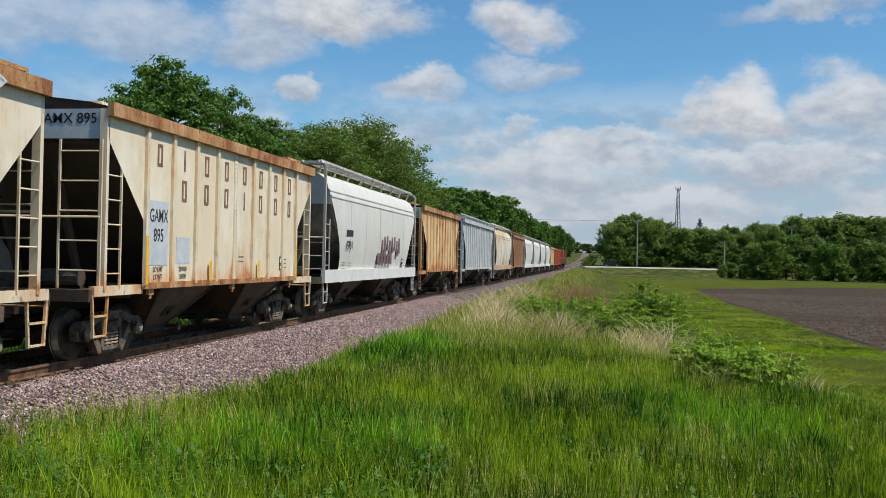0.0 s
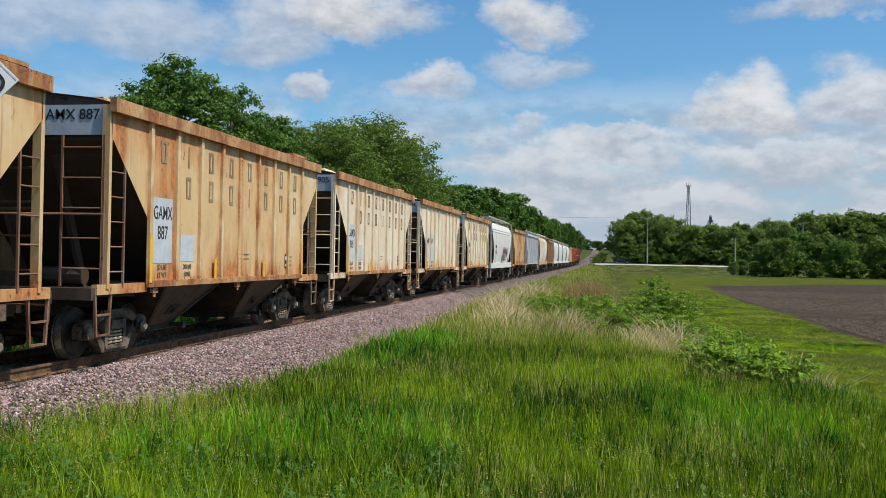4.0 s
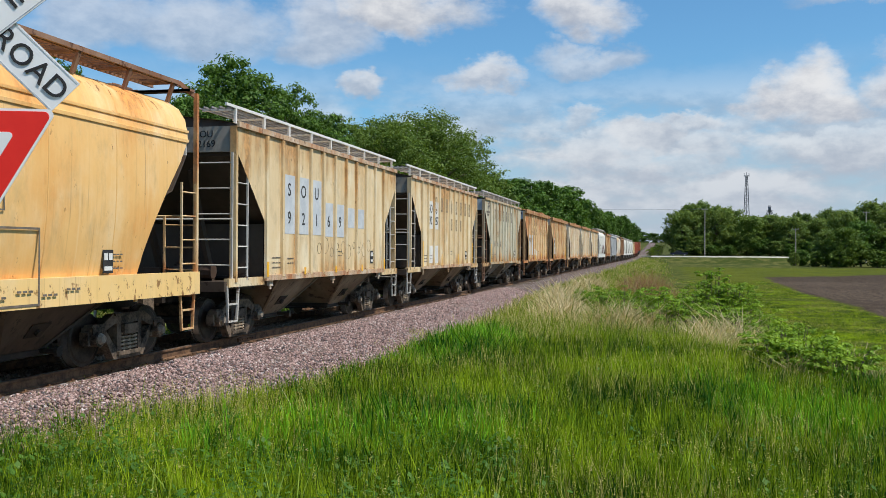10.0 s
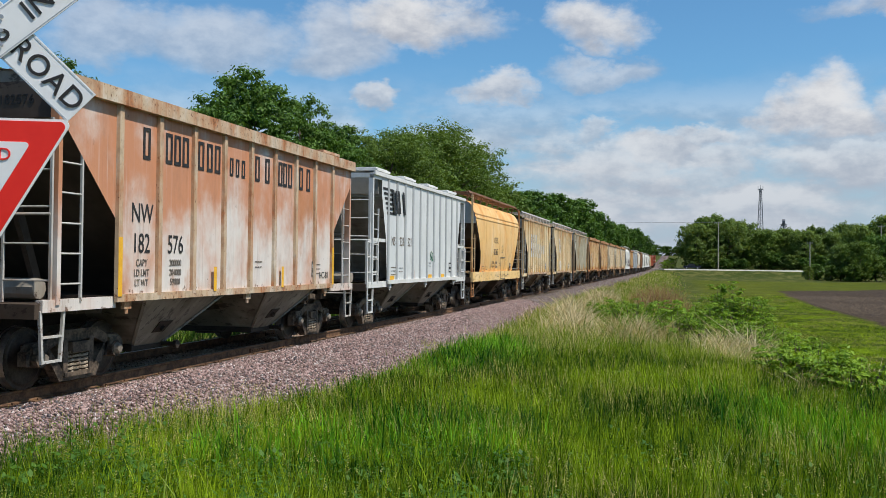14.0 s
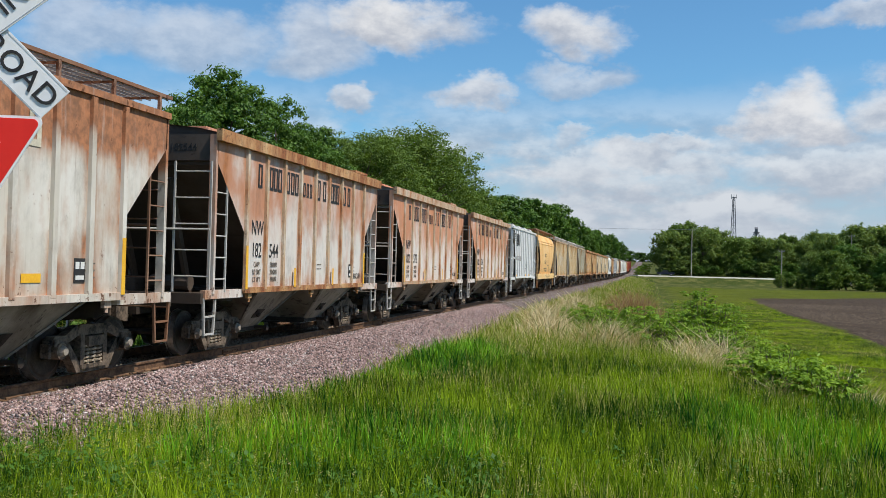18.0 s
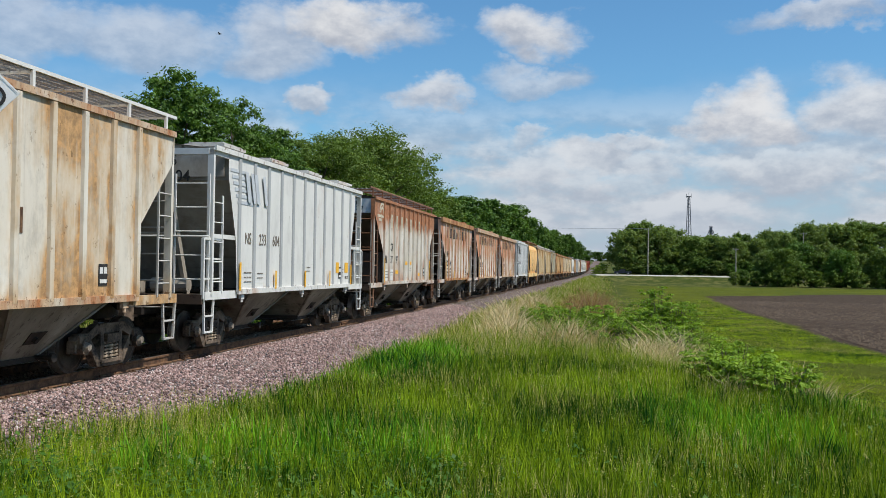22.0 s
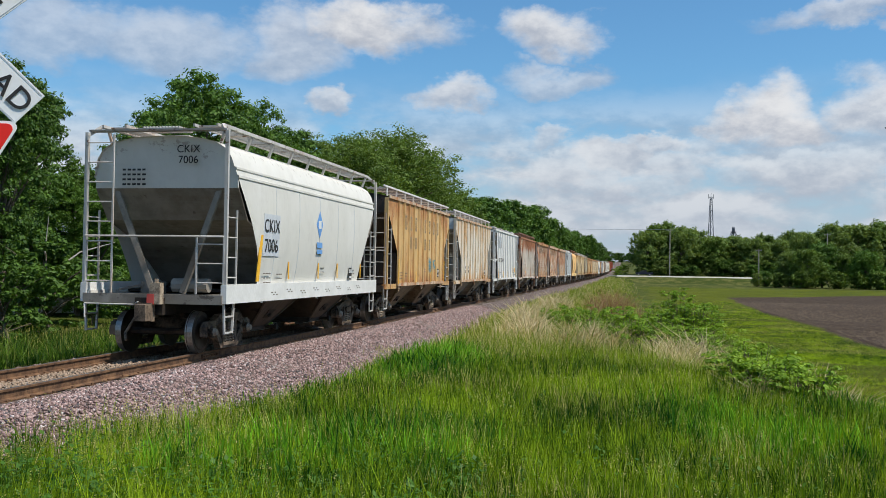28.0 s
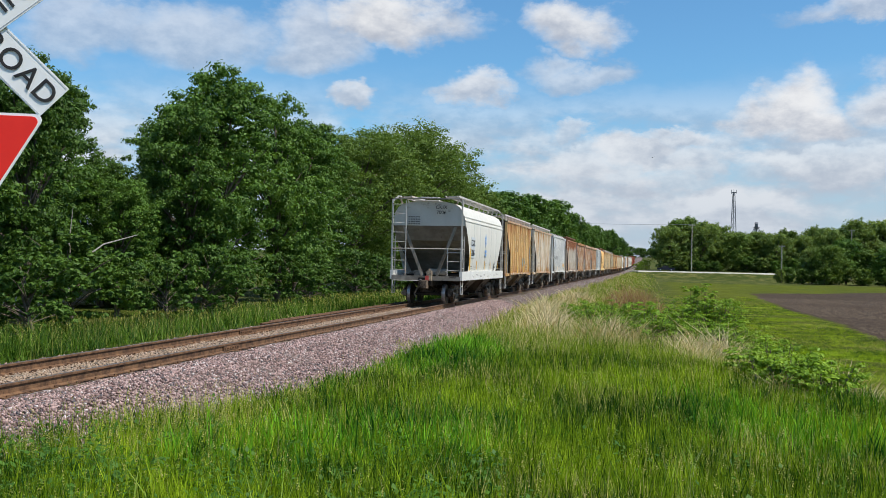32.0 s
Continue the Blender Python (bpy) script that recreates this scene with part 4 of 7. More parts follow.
def ribbed_hopper(name, y0, pitch, mats, label, roof="hatch", ribs=10, chord=True, group="freight cars", flat_middle=False, rib_wide=0.062, rib_deep=0.055, inset=0.0):
    """A square-sided covered hopper with outside ribs."""
    half = pitch / 2 - 0.93
    k = round(half, 2)
    car = thing(name, pose(TRACK, y0, 0), label, "freight car", group)
    TRAIN.append((car, y0))
    W = 1.56
    ye = along([(1.2, -1.25), (2.2, -1.25), (2.95, -inset), (4.2, -inset)] if inset else [(1.2, -1.25), (2.35, -1.25), (3.6, 0.0), (4.2, 0.0)])
    prof = [(W, 1.2), (W, 2.35), (W, 3.6), (W, 4.14), (1.2, 4.22), (0.35, 4.32)]
    part("body", panelled(("body", k, ribs, inset), lambda: hull(prof, ye, half), 2 * (half - 1.3) / (ribs - 1), 0.5 * ((ribs - 1) % 2)), mats["paint"], car)
    for e in (-1, 1):
        lean = along([(1.2, -2.75), (3.55, -0.05 - inset), (4.4, -0.05 - inset)])
        part("slope_sheet", cached(("slope_sheet", k, inset), lambda: end_sheet(prof, lean, half, 1.2, 3.55)), mats["end"], car, "sloping end sheet with grime and painted shade", at=pose(0, 0, 0, 0, 0, 0 if e > 0 else 180))
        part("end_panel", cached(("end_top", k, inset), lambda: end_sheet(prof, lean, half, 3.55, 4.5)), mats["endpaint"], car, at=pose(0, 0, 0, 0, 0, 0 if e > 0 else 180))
    for sg in (-1, 1):
        part("side_sill", cached(("side_sill", k), lambda: Shape().box(W, W + 0.05, -half + 1.25, half - 1.25, 1.16, 1.27)), mats["chord"], car, at=pose(0, 0, 0, 0, 0, 0 if sg > 0 else 180))
        if chord:
            part("top_chord", cached(("top_chord", k), lambda: Shape().box(W, W + 0.11, -half - 0.06, half + 0.06, 3.98, 4.2)), mats["chord"], car, "rusty top chord", at=pose(0, 0, 0, 0, 0, 0 if sg > 0 else 180))
        else:
            part("top_chord", cached(("thin_chord", k), lambda: Shape().box(W, W + 0.05, -half - 0.03, half + 0.03, 4.08, 4.18)), mats["chord"], car, at=pose(0, 0, 0, 0, 0, 0 if sg > 0 else 180))
        inner = half - 1.3
        for i in range(ribs):
            yy = -inner + 2 * inner * i / (ribs - 1)
            if flat_middle and i == ribs // 2:
                strip = Shape().box(W, W + 0.012, -0.09, 0.09, 1.24, 4.0)
                for q in range(26):
                    for e in (-0.06, 0.06):
                        strip.box(W + 0.012, W + 0.026, e - 0.014, e + 0.014, 1.35 + q * 0.1, 1.378 + q * 0.1)
                part("seam_strip", cached(("seam_strip",), lambda: strip), mats["paint"], car, "riveted seam strip", at=pose(0, sg * yy, 0, 0, 0, 0 if sg > 0 else 180))
                continue
            part("rib", cached(("rib", rib_wide), lambda: Shape().hexa([(W, -rib_wide, 1.2), (W + rib_deep, -rib_wide * 0.86, 1.23), (W + rib_deep, rib_wide * 0.86, 1.23), (W, rib_wide, 1.2), (W, -rib_wide, 4.08), (W + rib_deep, -rib_wide * 0.86, 4.06), (W + rib_deep, rib_wide * 0.86, 4.06), (W, rib_wide, 4.08)])), mats["rib"], car, at=pose(0, sg * yy, 0, 0, 0, 0 if sg > 0 else 180))
        for e in (-1, 1):
            m = pose(0, 0, 0, 0, 0, 0 if sg > 0 else 180) if sg * e > 0 else Matrix.Diagonal((1 if sg > 0 else -1, -1 if sg > 0 else 1, 1, 1))
            part("corner_post", cached(("corner_post", k), lambda: Shape().box(W - 0.13, W, half - 0.03, half + 0.05, 1.17, 4.1)), mats["paint"], car, at=m)
            part("side_ladder", cached(("side_ladder", k), lambda: ladder_shape(W - 0.02, W - 0.02, half, half - 0.48, 1.2, 3.2, 5)), mats["trim"], car, "side ladder with steel rungs", at=m)
            part("end_ladder", cached(("end_ladder", k), lambda: ladder_shape(W - 0.06, W - 0.78, half + 0.1, half + 0.1, 1.2, 3.6, 5)), mats["trim"], car, "end ladder with steel rungs", at=m)
    for e in (-1, 1):
        part("end_rail", cached(("end_rail", k), lambda: Shape().tube((-1.5, half + 0.12, 2.35), (1.5, half + 0.12, 2.35), 0.02, 6)), mats["trim"], car, at=pose(0, 0, 0, 0, 0, 0 if e > 0 else 180))
        part("slope_brace", cached(("slope_brace", k), lambda: Shape().bar((0.55, half - 1.0, 1.15), (0.55, half - 0.1, 3.3), 0.08, 0.14)), mats["end"], car, at=pose(0, 0, 0, 0, 0, 0 if e > 0 else 180))
        part("slope_brace", cached(("slope_brace", k), lambda: Shape()), mats["end"], car, at=pose(-1.1 * 1, 0, 0) @ pose(0, 0, 0) if e > 0 else pose(1.1, 0, 0, 0, 0, 180))
    if roof == "walk":
        for e in (-1, 1):
            part("bulkhead", cached(("bulkhead", k), lambda: Shape().box(-1.5, 1.5, half - 1.36, half - 1.32, 1.18, 2.3)), mats["end"], car, "upright sheet behind the end platform", at=pose(0, 0, 0, 0, 0, 0 if e > 0 else 180))
    part("end_plate", cached(("end_panel", k, inset), lambda: Shape().box(-1.45, 1.45, -half + inset - 0.012, -half + inset + 0.04, 3.62, 4.1)), mats.get("plate", mats["end"]), car, "painted end panel")
    if roof == "walk":
        g = Shape()
        for i in range(int(half * 2 / 0.09)):
            g.box(0.8, 1.44, -half + i * 0.09, -half + i * 0.09 + 0.011, 4.43, 4.45)
        for xx in (0.8, 0.96, 1.12, 1.28, 1.44):
            g.bar((xx, -half - 0.2, 4.44), (xx, half + 0.2, 4.44), 0.02, 0.03)
        part("running_board", cached(("running_board", k), lambda: g), M["galvdark"], car, "roof walkway of dull steel grating")
        part("running_board", cached(("running_board", k), lambda: g), M["galvdark"], car, at=pose(0, 0, 0, 0, 0, 180))
        for sx in (-1, 1):
            for i in range(9):
                part("stanchion", cached(("stanchion",), lambda: Shape().bar((1.46, 0, 4.12), (1.46, 0, 4.46), 0.06, 0.045).bar((1.46, 0, 4.42), (0.78, 0, 4.42), 0.04, 0.04)), mats["walkpost"], car, at=pose(0, -half + 0.1 + i * (2 * half - 0.2) / 8, 0, 0, 0, 0 if sx > 0 else 180))
            part("walk_edge", cached(("walk_edge", k), lambda: Shape().bar((1.46, -half - 0.3, 4.475), (1.46, half + 0.3, 4.475), 0.04, 0.055)), mats["walkpost"], car, at=pose(0, 0, 0, 0, 0, 0 if sx > 0 else 180))
    else:
        for i in range(4):
            part("roof_hatch", cached(("roof_hatch",), lambda: Shape().box(-0.45, 0.45, -0.6, 0.6, 4.27, 4.33).box(-0.38, 0.38, -0.53, 0.53, 4.33, 4.37)), mats["walkpost"], car, "roof hatch cover", at=pose(0.95 if inset else 0.55, -half + half / 4 * (2 * i + 1), 0))
        part("running_board", cached(("end_walk", k), lambda: Shape().box(0.2, 1.2, half - 0.9, half + 0.2, 4.36, 4.42)), mats["chord"], car, "roof walkway end")
        part("running_board", cached(("end_walk", k), lambda: Shape()), mats["chord"], car, "roof walkway end", at=pose(0, 0, 0, 0, 0, 180))
    underframe(car, half, mats, "hop", half - 1.15)
    return car, half


def grating(x0, x1, y0, y1, z):
    s = Shape()
    n = int((x1 - x0) / 0.07)
    for i in range(n):
        s.box(x0 + i * 0.07, x0 + i * 0.07 + 0.02, y0, y1, z, z + 0.03)
    return s.box(x0, x1, y0, y0 + 0.04, z - 0.03, z).box(x0, x1, y1 - 0.04, y1, z - 0.03, z)


def round_hopper(name, y0, pitch, mats, label, group="freight cars"):
    """A curved-sided covered hopper."""
    half = pitch / 2 - 0.93
    k = round(half, 2)
    car = thing(name, pose(TRACK, y0, 0), label, "freight car", group)
    TRAIN.append((car, y0))
    ye = along([(1.2, -1.5), (1.7, -1.4), (2.2, -1.15), (2.7, -0.8), (3.2, -0.38), (3.6, -0.08), (3.9, 0.0), (4.4, 0.0)])
    prof = [(1.46, 1.36), (1.53, 1.75), (1.58, 2.2), (1.6, 2.7), (1.6, 3.2), (1.58, 3.55), (1.6, 3.56), (1.6, 3.61), (1.57, 3.62), (1.55, 3.72), (1.57, 3.73), (1.57, 3.77), (1.53, 3.78), (1.48, 3.95), (1.36, 4.14), (1.12, 4.29), (0.7, 4.38), (0.2, 4.41)]
    part("body", rounded(("round_body", k), lambda: hull(prof, ye, half)), mats["paint"], car)
    def seam_line():
        s = Shape()
        for (xa, za), (xb, zb) in zip(prof[:5], prof[1:6]):
            s.bar((xa + 0.001, 0, za), (xb + 0.001, 0, zb), 0.02, 0.006)
        return s

    for sg in (-1, 1):
        for q in range(5):
            part("panel_seam", cached(("panel_seam",), seam_line), mats["seam"], car, at=pose(0, sg * (q - 2) * (half - 1.6) / 2.4, 0, 0, 0, 0 if sg > 0 else 180))
    for e in (-1, 1):
        lean = along([(1.3, -2.9), (1.8, -2.35), (2.4, -1.45), (2.72, -0.6), (3.35, -0.12), (4.45, -0.02)])
        part("slope_sheet", cached(("round_slope_sheet", k), lambda: end_sheet(prof, lean, half, 1.3, 3.35)), mats["end"], car, "end sheet with grime and painted shade, sloping in under the car", at=pose(0, 0, 0, 0, 0, 0 if e > 0 else 180))
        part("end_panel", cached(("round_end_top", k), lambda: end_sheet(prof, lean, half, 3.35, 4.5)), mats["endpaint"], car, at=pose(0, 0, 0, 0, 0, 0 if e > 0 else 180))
    for sg in (-1, 1):
        part("side_sill", cached(("deep_sill", k), lambda: Shape().box(1.46, 1.58, -half - 0.36, half + 0.36, 1.02, 1.4)), mats["chord"], car, "deep side sill", at=pose(0, 0, 0, 0, 0, 0 if sg > 0 else 180))
        for e in (-1, 1):
            m = pose(0, 0, 0, 0, 0, 0 if sg > 0 else 180) if sg * e > 0 else Matrix.Diagonal((1 if sg > 0 else -1, -1 if sg > 0 else 1, 1, 1))
            part("corner_post", cached(("tall_post", k), lambda: Shape().box(1.49, 1.56, half + 0.27, half + 0.34, 1.17, 4.45)), mats["trim"], car, at=m)
            part("side_ladder", cached(("side_ladder2", k), lambda: ladder_shape(1.53, 1.53, half + 0.28, half - 0.2, 1.3, 2.9, 4)), mats["trim"], car, at=m)
            part("end_ladder", cached(("end_ladder2", k), lambda: ladder_shape(1.5, 0.92, half + 0.33, half + 0.33, 1.2, 4.4, 8)) if sg < 0 else cached(("end_ladder3", k), lambda: ladder_shape(1.5, 0.92, half + 0.33, half + 0.33, 1.2, 2.35, 3)), mats["trim"], car, at=m)
    for e in (-1, 1):
        part("end_rail", cached(("end_rail2", k), lambda: Shape().tube((-1.5, half + 0.36, 2.35), (1.5, half + 0.36, 2.35), 0.02, 6)), mats["trim"], car, at=pose(0, 0, 0, 0, 0, 0 if e > 0 else 180))
        part("slope_brace", cached(("slope_brace2", k), lambda: Shape().bar((0.32, half - 0.3, 1.2), (1.18, half - 0.2, 3.4), 0.07, 0.12)), mats["end"], car, at=pose(0, 0, 0, 0, 0, 0 if e > 0 else 180))
        part("slope_brace", cached(("slope_brace3", k), lambda: Shape().bar((-0.32, half - 0.3, 1.2), (-1.18, half - 0.2, 3.4), 0.07, 0.12)), mats["end"], car, at=pose(0, 0, 0, 0, 0, 0 if e > 0 else 180))
    g = Shape()
    for i in range(int(half * 2 / 0.12)):
        g.box(0.75, 1.25, -half + i * 0.12, -half + i * 0.12 + 0.04, 4.58, 4.61)
    for i in range(2):
        g.box(-1.5, 1.5, (-half - 0.3) if i else half + 0.12, (-half - 0.12) if i else half + 0.3, 4.47, 4.51)
    for xx in (0.75, 1.25):
        g.bar((xx, -half - 0.2, 4.59), (xx, half + 0.2, 4.59), 0.04, 0.06)
    for e in (-1, 1):
        part("end_grating", cached(("end_grating", k), lambda: grating(-0.45, 0.45, half - 0.35, half + 0.25, 4.54)), mats["walk"], car, "raised roof grating at the end", at=pose(0, 0, 0, 0, 0, 0 if e > 0 else 180))
    for i in range(3):
        part("roof_hatch", cached(("trough_hatch", k), lambda: Shape().box(-0.32, 0.32, -half / 3.4, half / 3.4, 4.38, 4.48)), mats["paint"], car, "long roof hatch cover", at=pose(0, (i - 1) * half * 0.62, 0))
    for sx in (-1, 1):
        part("running_board", cached(("running_board2", k), lambda: g), mats["walk"], car, "roof walkway of steel grating", at=pose(0, 0, 0, 0, 0, 0 if sx > 0 else 180))
        for i in range(9):
            part("stanchion", cached(("stanchion2",), lambda: Shape().bar((1.2, 0, 4.26), (1.32, 0, 4.6), 0.07, 0.05).bar((1.32, 0, 4.58), (0.75, 0, 4.58), 0.05, 0.05)), mats["walkpost"], car, at=pose(0, -half + 0.1 + i * (2 * half - 0.2) / 8, 0, 0, 0, 0 if sx > 0 else 180))
        part("walk_edge", cached(("walk_edge2", k), lambda: Shape().bar((1.32, -half - 0.1, 4.6), (1.32, half + 0.1, 4.6), 0.05, 0.07).bar((1.32, half + 0.1, 4.6), (1.5, half + 0.3, 4.4), 0.05, 0.07).bar((1.32, -half - 0.1, 4.6), (1.5, -half - 0.3, 4.4), 0.05, 0.07)), mats["walkpost"], car, at=pose(0, 0, 0, 0, 0, 0 if sx > 0 else 180))
    underframe(car, half, mats, "hop", half - 1.0)
    return car, half


# End paints: real grime, darkened further to stand in for shade in the recesses.
SHADE_SOOT = paint("soot, rust and painted shade on the car ends", (0.055, 0.038, 0.027), (0.10, 0.073, 0.052), (0.04, 0.018, 0.01), 0.5, 0.5)
PALE_SHADE_SOOT = paint("grimy pale end paint with painted shade", (0.30, 0.265, 0.215), (0.42, 0.385, 0.33), (0.10, 0.06, 0.035), 0.5, 0.35, soil=0.6)
# Hopper grime with the shade below the car worked into its colour.
BROWNHOP = paint("brown hopper grime with painted shade", (0.042, 0.027, 0.017), (0.10, 0.066, 0.04), (0.028, 0.014, 0.008), 0.5, 0.5, soil=0.6)
grey_hop = paint("grimy pale hopper paint with painted shade", (0.215, 0.19, 0.155), (0.35, 0.32, 0.27), (0.045, 0.027, 0.016), 0.5, 0.5, soil=0.7, streak=0.3)

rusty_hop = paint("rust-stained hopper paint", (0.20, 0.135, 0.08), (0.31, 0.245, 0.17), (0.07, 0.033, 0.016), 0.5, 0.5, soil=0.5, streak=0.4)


def livery(name, base, worn, fade, rusty, top=0.0, low=0.0, chord=None, rib=None, trim=None, plate=None, walkpost=None, end=SHADE_SOOT, hop=BROWNHOP, soil=0.4, rust=(0.23, 0.085, 0.028), seam=0.0, bleach=0.0, endpaint=None, plat=SHADE_SOOT, streak=0.5, sill=None, seam_mat=None):
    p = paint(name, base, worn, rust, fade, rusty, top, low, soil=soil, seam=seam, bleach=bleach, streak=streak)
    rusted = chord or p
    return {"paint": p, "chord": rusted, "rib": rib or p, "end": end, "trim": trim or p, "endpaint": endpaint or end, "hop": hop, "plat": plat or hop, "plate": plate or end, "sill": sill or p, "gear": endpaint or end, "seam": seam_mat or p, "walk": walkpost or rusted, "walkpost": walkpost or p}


rusty_beam = paint("rusted beam", (0.50, 0.26, 0.10), (0.64, 0.45, 0.24), (0.17, 0.055, 0.018), 0.5, 0.78, soil=0.5, grain=2.6)
rusty_rib = paint("rust-stained rib", (0.66, 0.46, 0.23), (0.72, 0.57, 0.36), (0.28, 0.10, 0.03), 0.5, 0.58, 0.08, 0.14, grain=2.2)
grey_trim = paint("dull white trim", (0.46, 0.44, 0.40), (0.58, 0.56, 0.52), (0.25, 0.11, 0.05), 0.5, 0.32)
brown_trim = paint("brown trim", (0.20, 0.10, 0.055), (0.32, 0.19, 0.12), (0.16, 0.055, 0.022), 0.5, 0.5)
pale_rust = paint("flaking pale paint on rust", (0.54, 0.40, 0.26), (0.64, 0.56, 0.45), (0.25, 0.09, 0.03), 0.5, 0.70, soil=0.5, grain=2.4)
cream_rib = paint("cream rib paint", (0.68, 0.55, 0.36), (0.74, 0.65, 0.49), (0.40, 0.18, 0.06), 0.5, 0.38, 0.06, 0.12, grain=1.8, streak=0.3)
L_CREAM = livery("faded cream paint", (0.70, 0.58, 0.41), (0.77, 0.69, 0.55), 0.55, 0.22, 0.06, 0.14, chord=rusty_beam, plate=M["palepatch"], trim=cream_rib, rib=cream_rib, seam=0.11, soil=0.2, rust=(0.33, 0.13, 0.04), streak=0.25)
L_TAN = livery("sun-bleached tan paint", (0.63, 0.42, 0.20), (0.71, 0.55, 0.34), 0.5, 0.47, 0.10, 0.12, rust=(0.30, 0.105, 0.03), streak=0.6, chord=rusty_beam, plate=M["palepatch"], trim=brown_trim, rib=rusty_rib, seam=0.12, soil=0.3)
L_SAGE = livery("streaked grey-green paint", (0.47, 0.44, 0.33), (0.62, 0.57, 0.44), 0.5, 0.50, 0.06, 0.12, hop=grey_hop, seam=0.10, rust=(0.26, 0.13, 0.045), trim=brown_trim, endpaint=SHADE_SOOT, plate=M["palepatch"], walkpost=grey_trim)
L_IVORY = livery("yellowed ivory paint", (0.68, 0.52, 0.30), (0.74, 0.64, 0.45), 0.55, 0.44, 0.12, 0.08, trim=grey_trim, walkpost=M["white"], hop=rusty_hop, rust=(0.31, 0.165, 0.06), seam=0.12, soil=0.4, chord=pale_rust, plate=PALE_SHADE_SOOT)
L_GOLD = livery("golden yellow paint", (0.78, 0.47, 0.17), (0.80, 0.57, 0.30), 0.5, 0.42, 0.10, 0.14, soil=0.25, rust=(0.42, 0.175, 0.045), trim=rusty_rib, walkpost=brown_trim, streak=0.65, endpaint=paint("dusty grey end paint", (0.52, 0.50, 0.46), (0.62, 0.60, 0.56), (0.25, 0.12, 0.05), 0.5, 0.2, soil=0.3), chord=paint("golden yellow sill paint", (0.78, 0.52, 0.2), (0.8, 0.58, 0.3), (0.4, 0.17, 0.05), 0.5, 0.25, soil=0.25))
grey_rib = paint("dull grey rib paint", (0.36, 0.37, 0.37), (0.44, 0.44, 0.43), fade=0.5, rusty=0.0, soil=0.25, streak=0.15)
L_PALE = livery("pale grey-white paint", (0.60, 0.61, 0.595), (0.68, 0.68, 0.665), 0.5, 0.0, 0.0, 0.05, soil=0.14, hop=grey_hop, chord=M["white"], trim=M["white"], walkpost=M["white"], end=PALE_SHADE_SOOT, seam=0.0, streak=0.12, rib=grey_rib, sill=M["white"])
L_OXIDE = livery("chalky red oxide paint", (0.54, 0.235, 0.12), (0.68, 0.62, 0.56), 0.55, 0.16, 0.0, 0.06, chord=pale_rust, trim=grey_trim, rib=pale_rust, hop=grey_hop, endpaint=PALE_SHADE_SOOT, bleach=0.20, soil=0.25, seam=0.08)
L_BROWN = livery("brown oxide over grey", (0.56, 0.51, 0.43), (0.68, 0.64, 0.57), 0.6, 0.42, 0.52, 0.05, hop=grey_hop, streak=0.75, rust=(0.23, 0.085, 0.032), trim=brown_trim, walkpost=brown_trim, seam=0.12, plate=M["palepatch"])
L_BONE = livery("bone white paint", (0.66, 0.60, 0.50), (0.74, 0.70, 0.62), 0.5, 0.58, 0.07, 0.08, trim=grey_trim, walkpost=M["white"], hop=grey_hop, rust=(0.30, 0.165, 0.062), seam=0.13, end=PALE_SHADE_SOOT, plate=M["white"], soil=0.4, chord=pale_rust)
L_OCHRE = livery("rust-stained ochre paint", (0.60, 0.38, 0.15), (0.66, 0.48, 0.25), 0.5, 0.50, 0.10, 0.10, trim=grey_trim, hop=rusty_hop, walkpost=M["white"], rust=(0.24, 0.10, 0.034), seam=0.13, soil=0.5, chord=pale_rust)
L_WHITE = livery("clean white paint", (0.595, 0.575, 0.515), (0.64, 0.62, 0.565), 0.5, 0.0, soil=0.14, chord=M["white"], trim=grey_trim, walkpost=grey_trim, end=grey_hop, streak=0.06, plat=grey_hop, seam_mat=M["palepatch"])
L_WHITE["endpaint"] = L_WHITE["paint"]
L_RED = livery("red paint", (0.42, 0.09, 0.045), (0.5, 0.16, 0.09), 0.4, 0.2)
L_STEEL = livery("light grey paint", (0.44, 0.45, 0.46), (0.56, 0.57, 0.57), 0.5, 0.15)
L_RUST = livery("rust-brown paint", (0.30, 0.16, 0.08), (0.42, 0.26, 0.15), 0.5, 0.5)


def strips(car, half, mat=None, n=4, tall=0.42, ends=0.85):
    """Yellow reflective strips on the ribs; the end ones stand taller."""
    at = [-half + 1.3 + i * (2 * half - 2.6) / (n - 1) for i in range(n)]
    blocks(car, "reflective_strip", [(y, 1.24 + (ends if i in (0, n - 1) else tall) / 2, 0.1, ends if i in (0, n - 1) else tall) for i, y in enumerate(at)], mat or M["yellow"], 1.617, "yellow reflective strip")


def stencils(car, half, x=1.566, mat=None, lines=True):
    """Small unreadable data stencils: plain bars."""
    rows_ = []
    for yy, z0, n, w_ in ((half - 2.1, 1.7, 3, 0.3), (0.4, 1.75, 2, 0.35)) + (((-half + 1.85, 1.62, 3, 0.5), (-half + 2.6, 1.6, 2, 0.4)) if lines else ()):
        rows_ += [(yy + q * w_ * 0.3 - w_ * 0.3, z0 - i * 0.1, w_ * 0.24 * (1 - 0.2 * (i % 2)), 0.022) for i in range(n) for q in range(3)]
    blocks(car, "data_stencil", rows_, mat or M["stencil"], x, "small data stencils")
    blocks(car, "consolidated_stencil", [(half - 2.35, 1.6, 0.26, 0.34)], M["black"], x, "black data panel")
    blocks(car, "consolidated_stencil", [(half - 2.41, 1.67, 0.09, 0.1), (half - 2.29, 1.67, 0.09, 0.1), (half - 2.35, 1.5, 0.2, 0.06)], M["white"], x + 0.006)


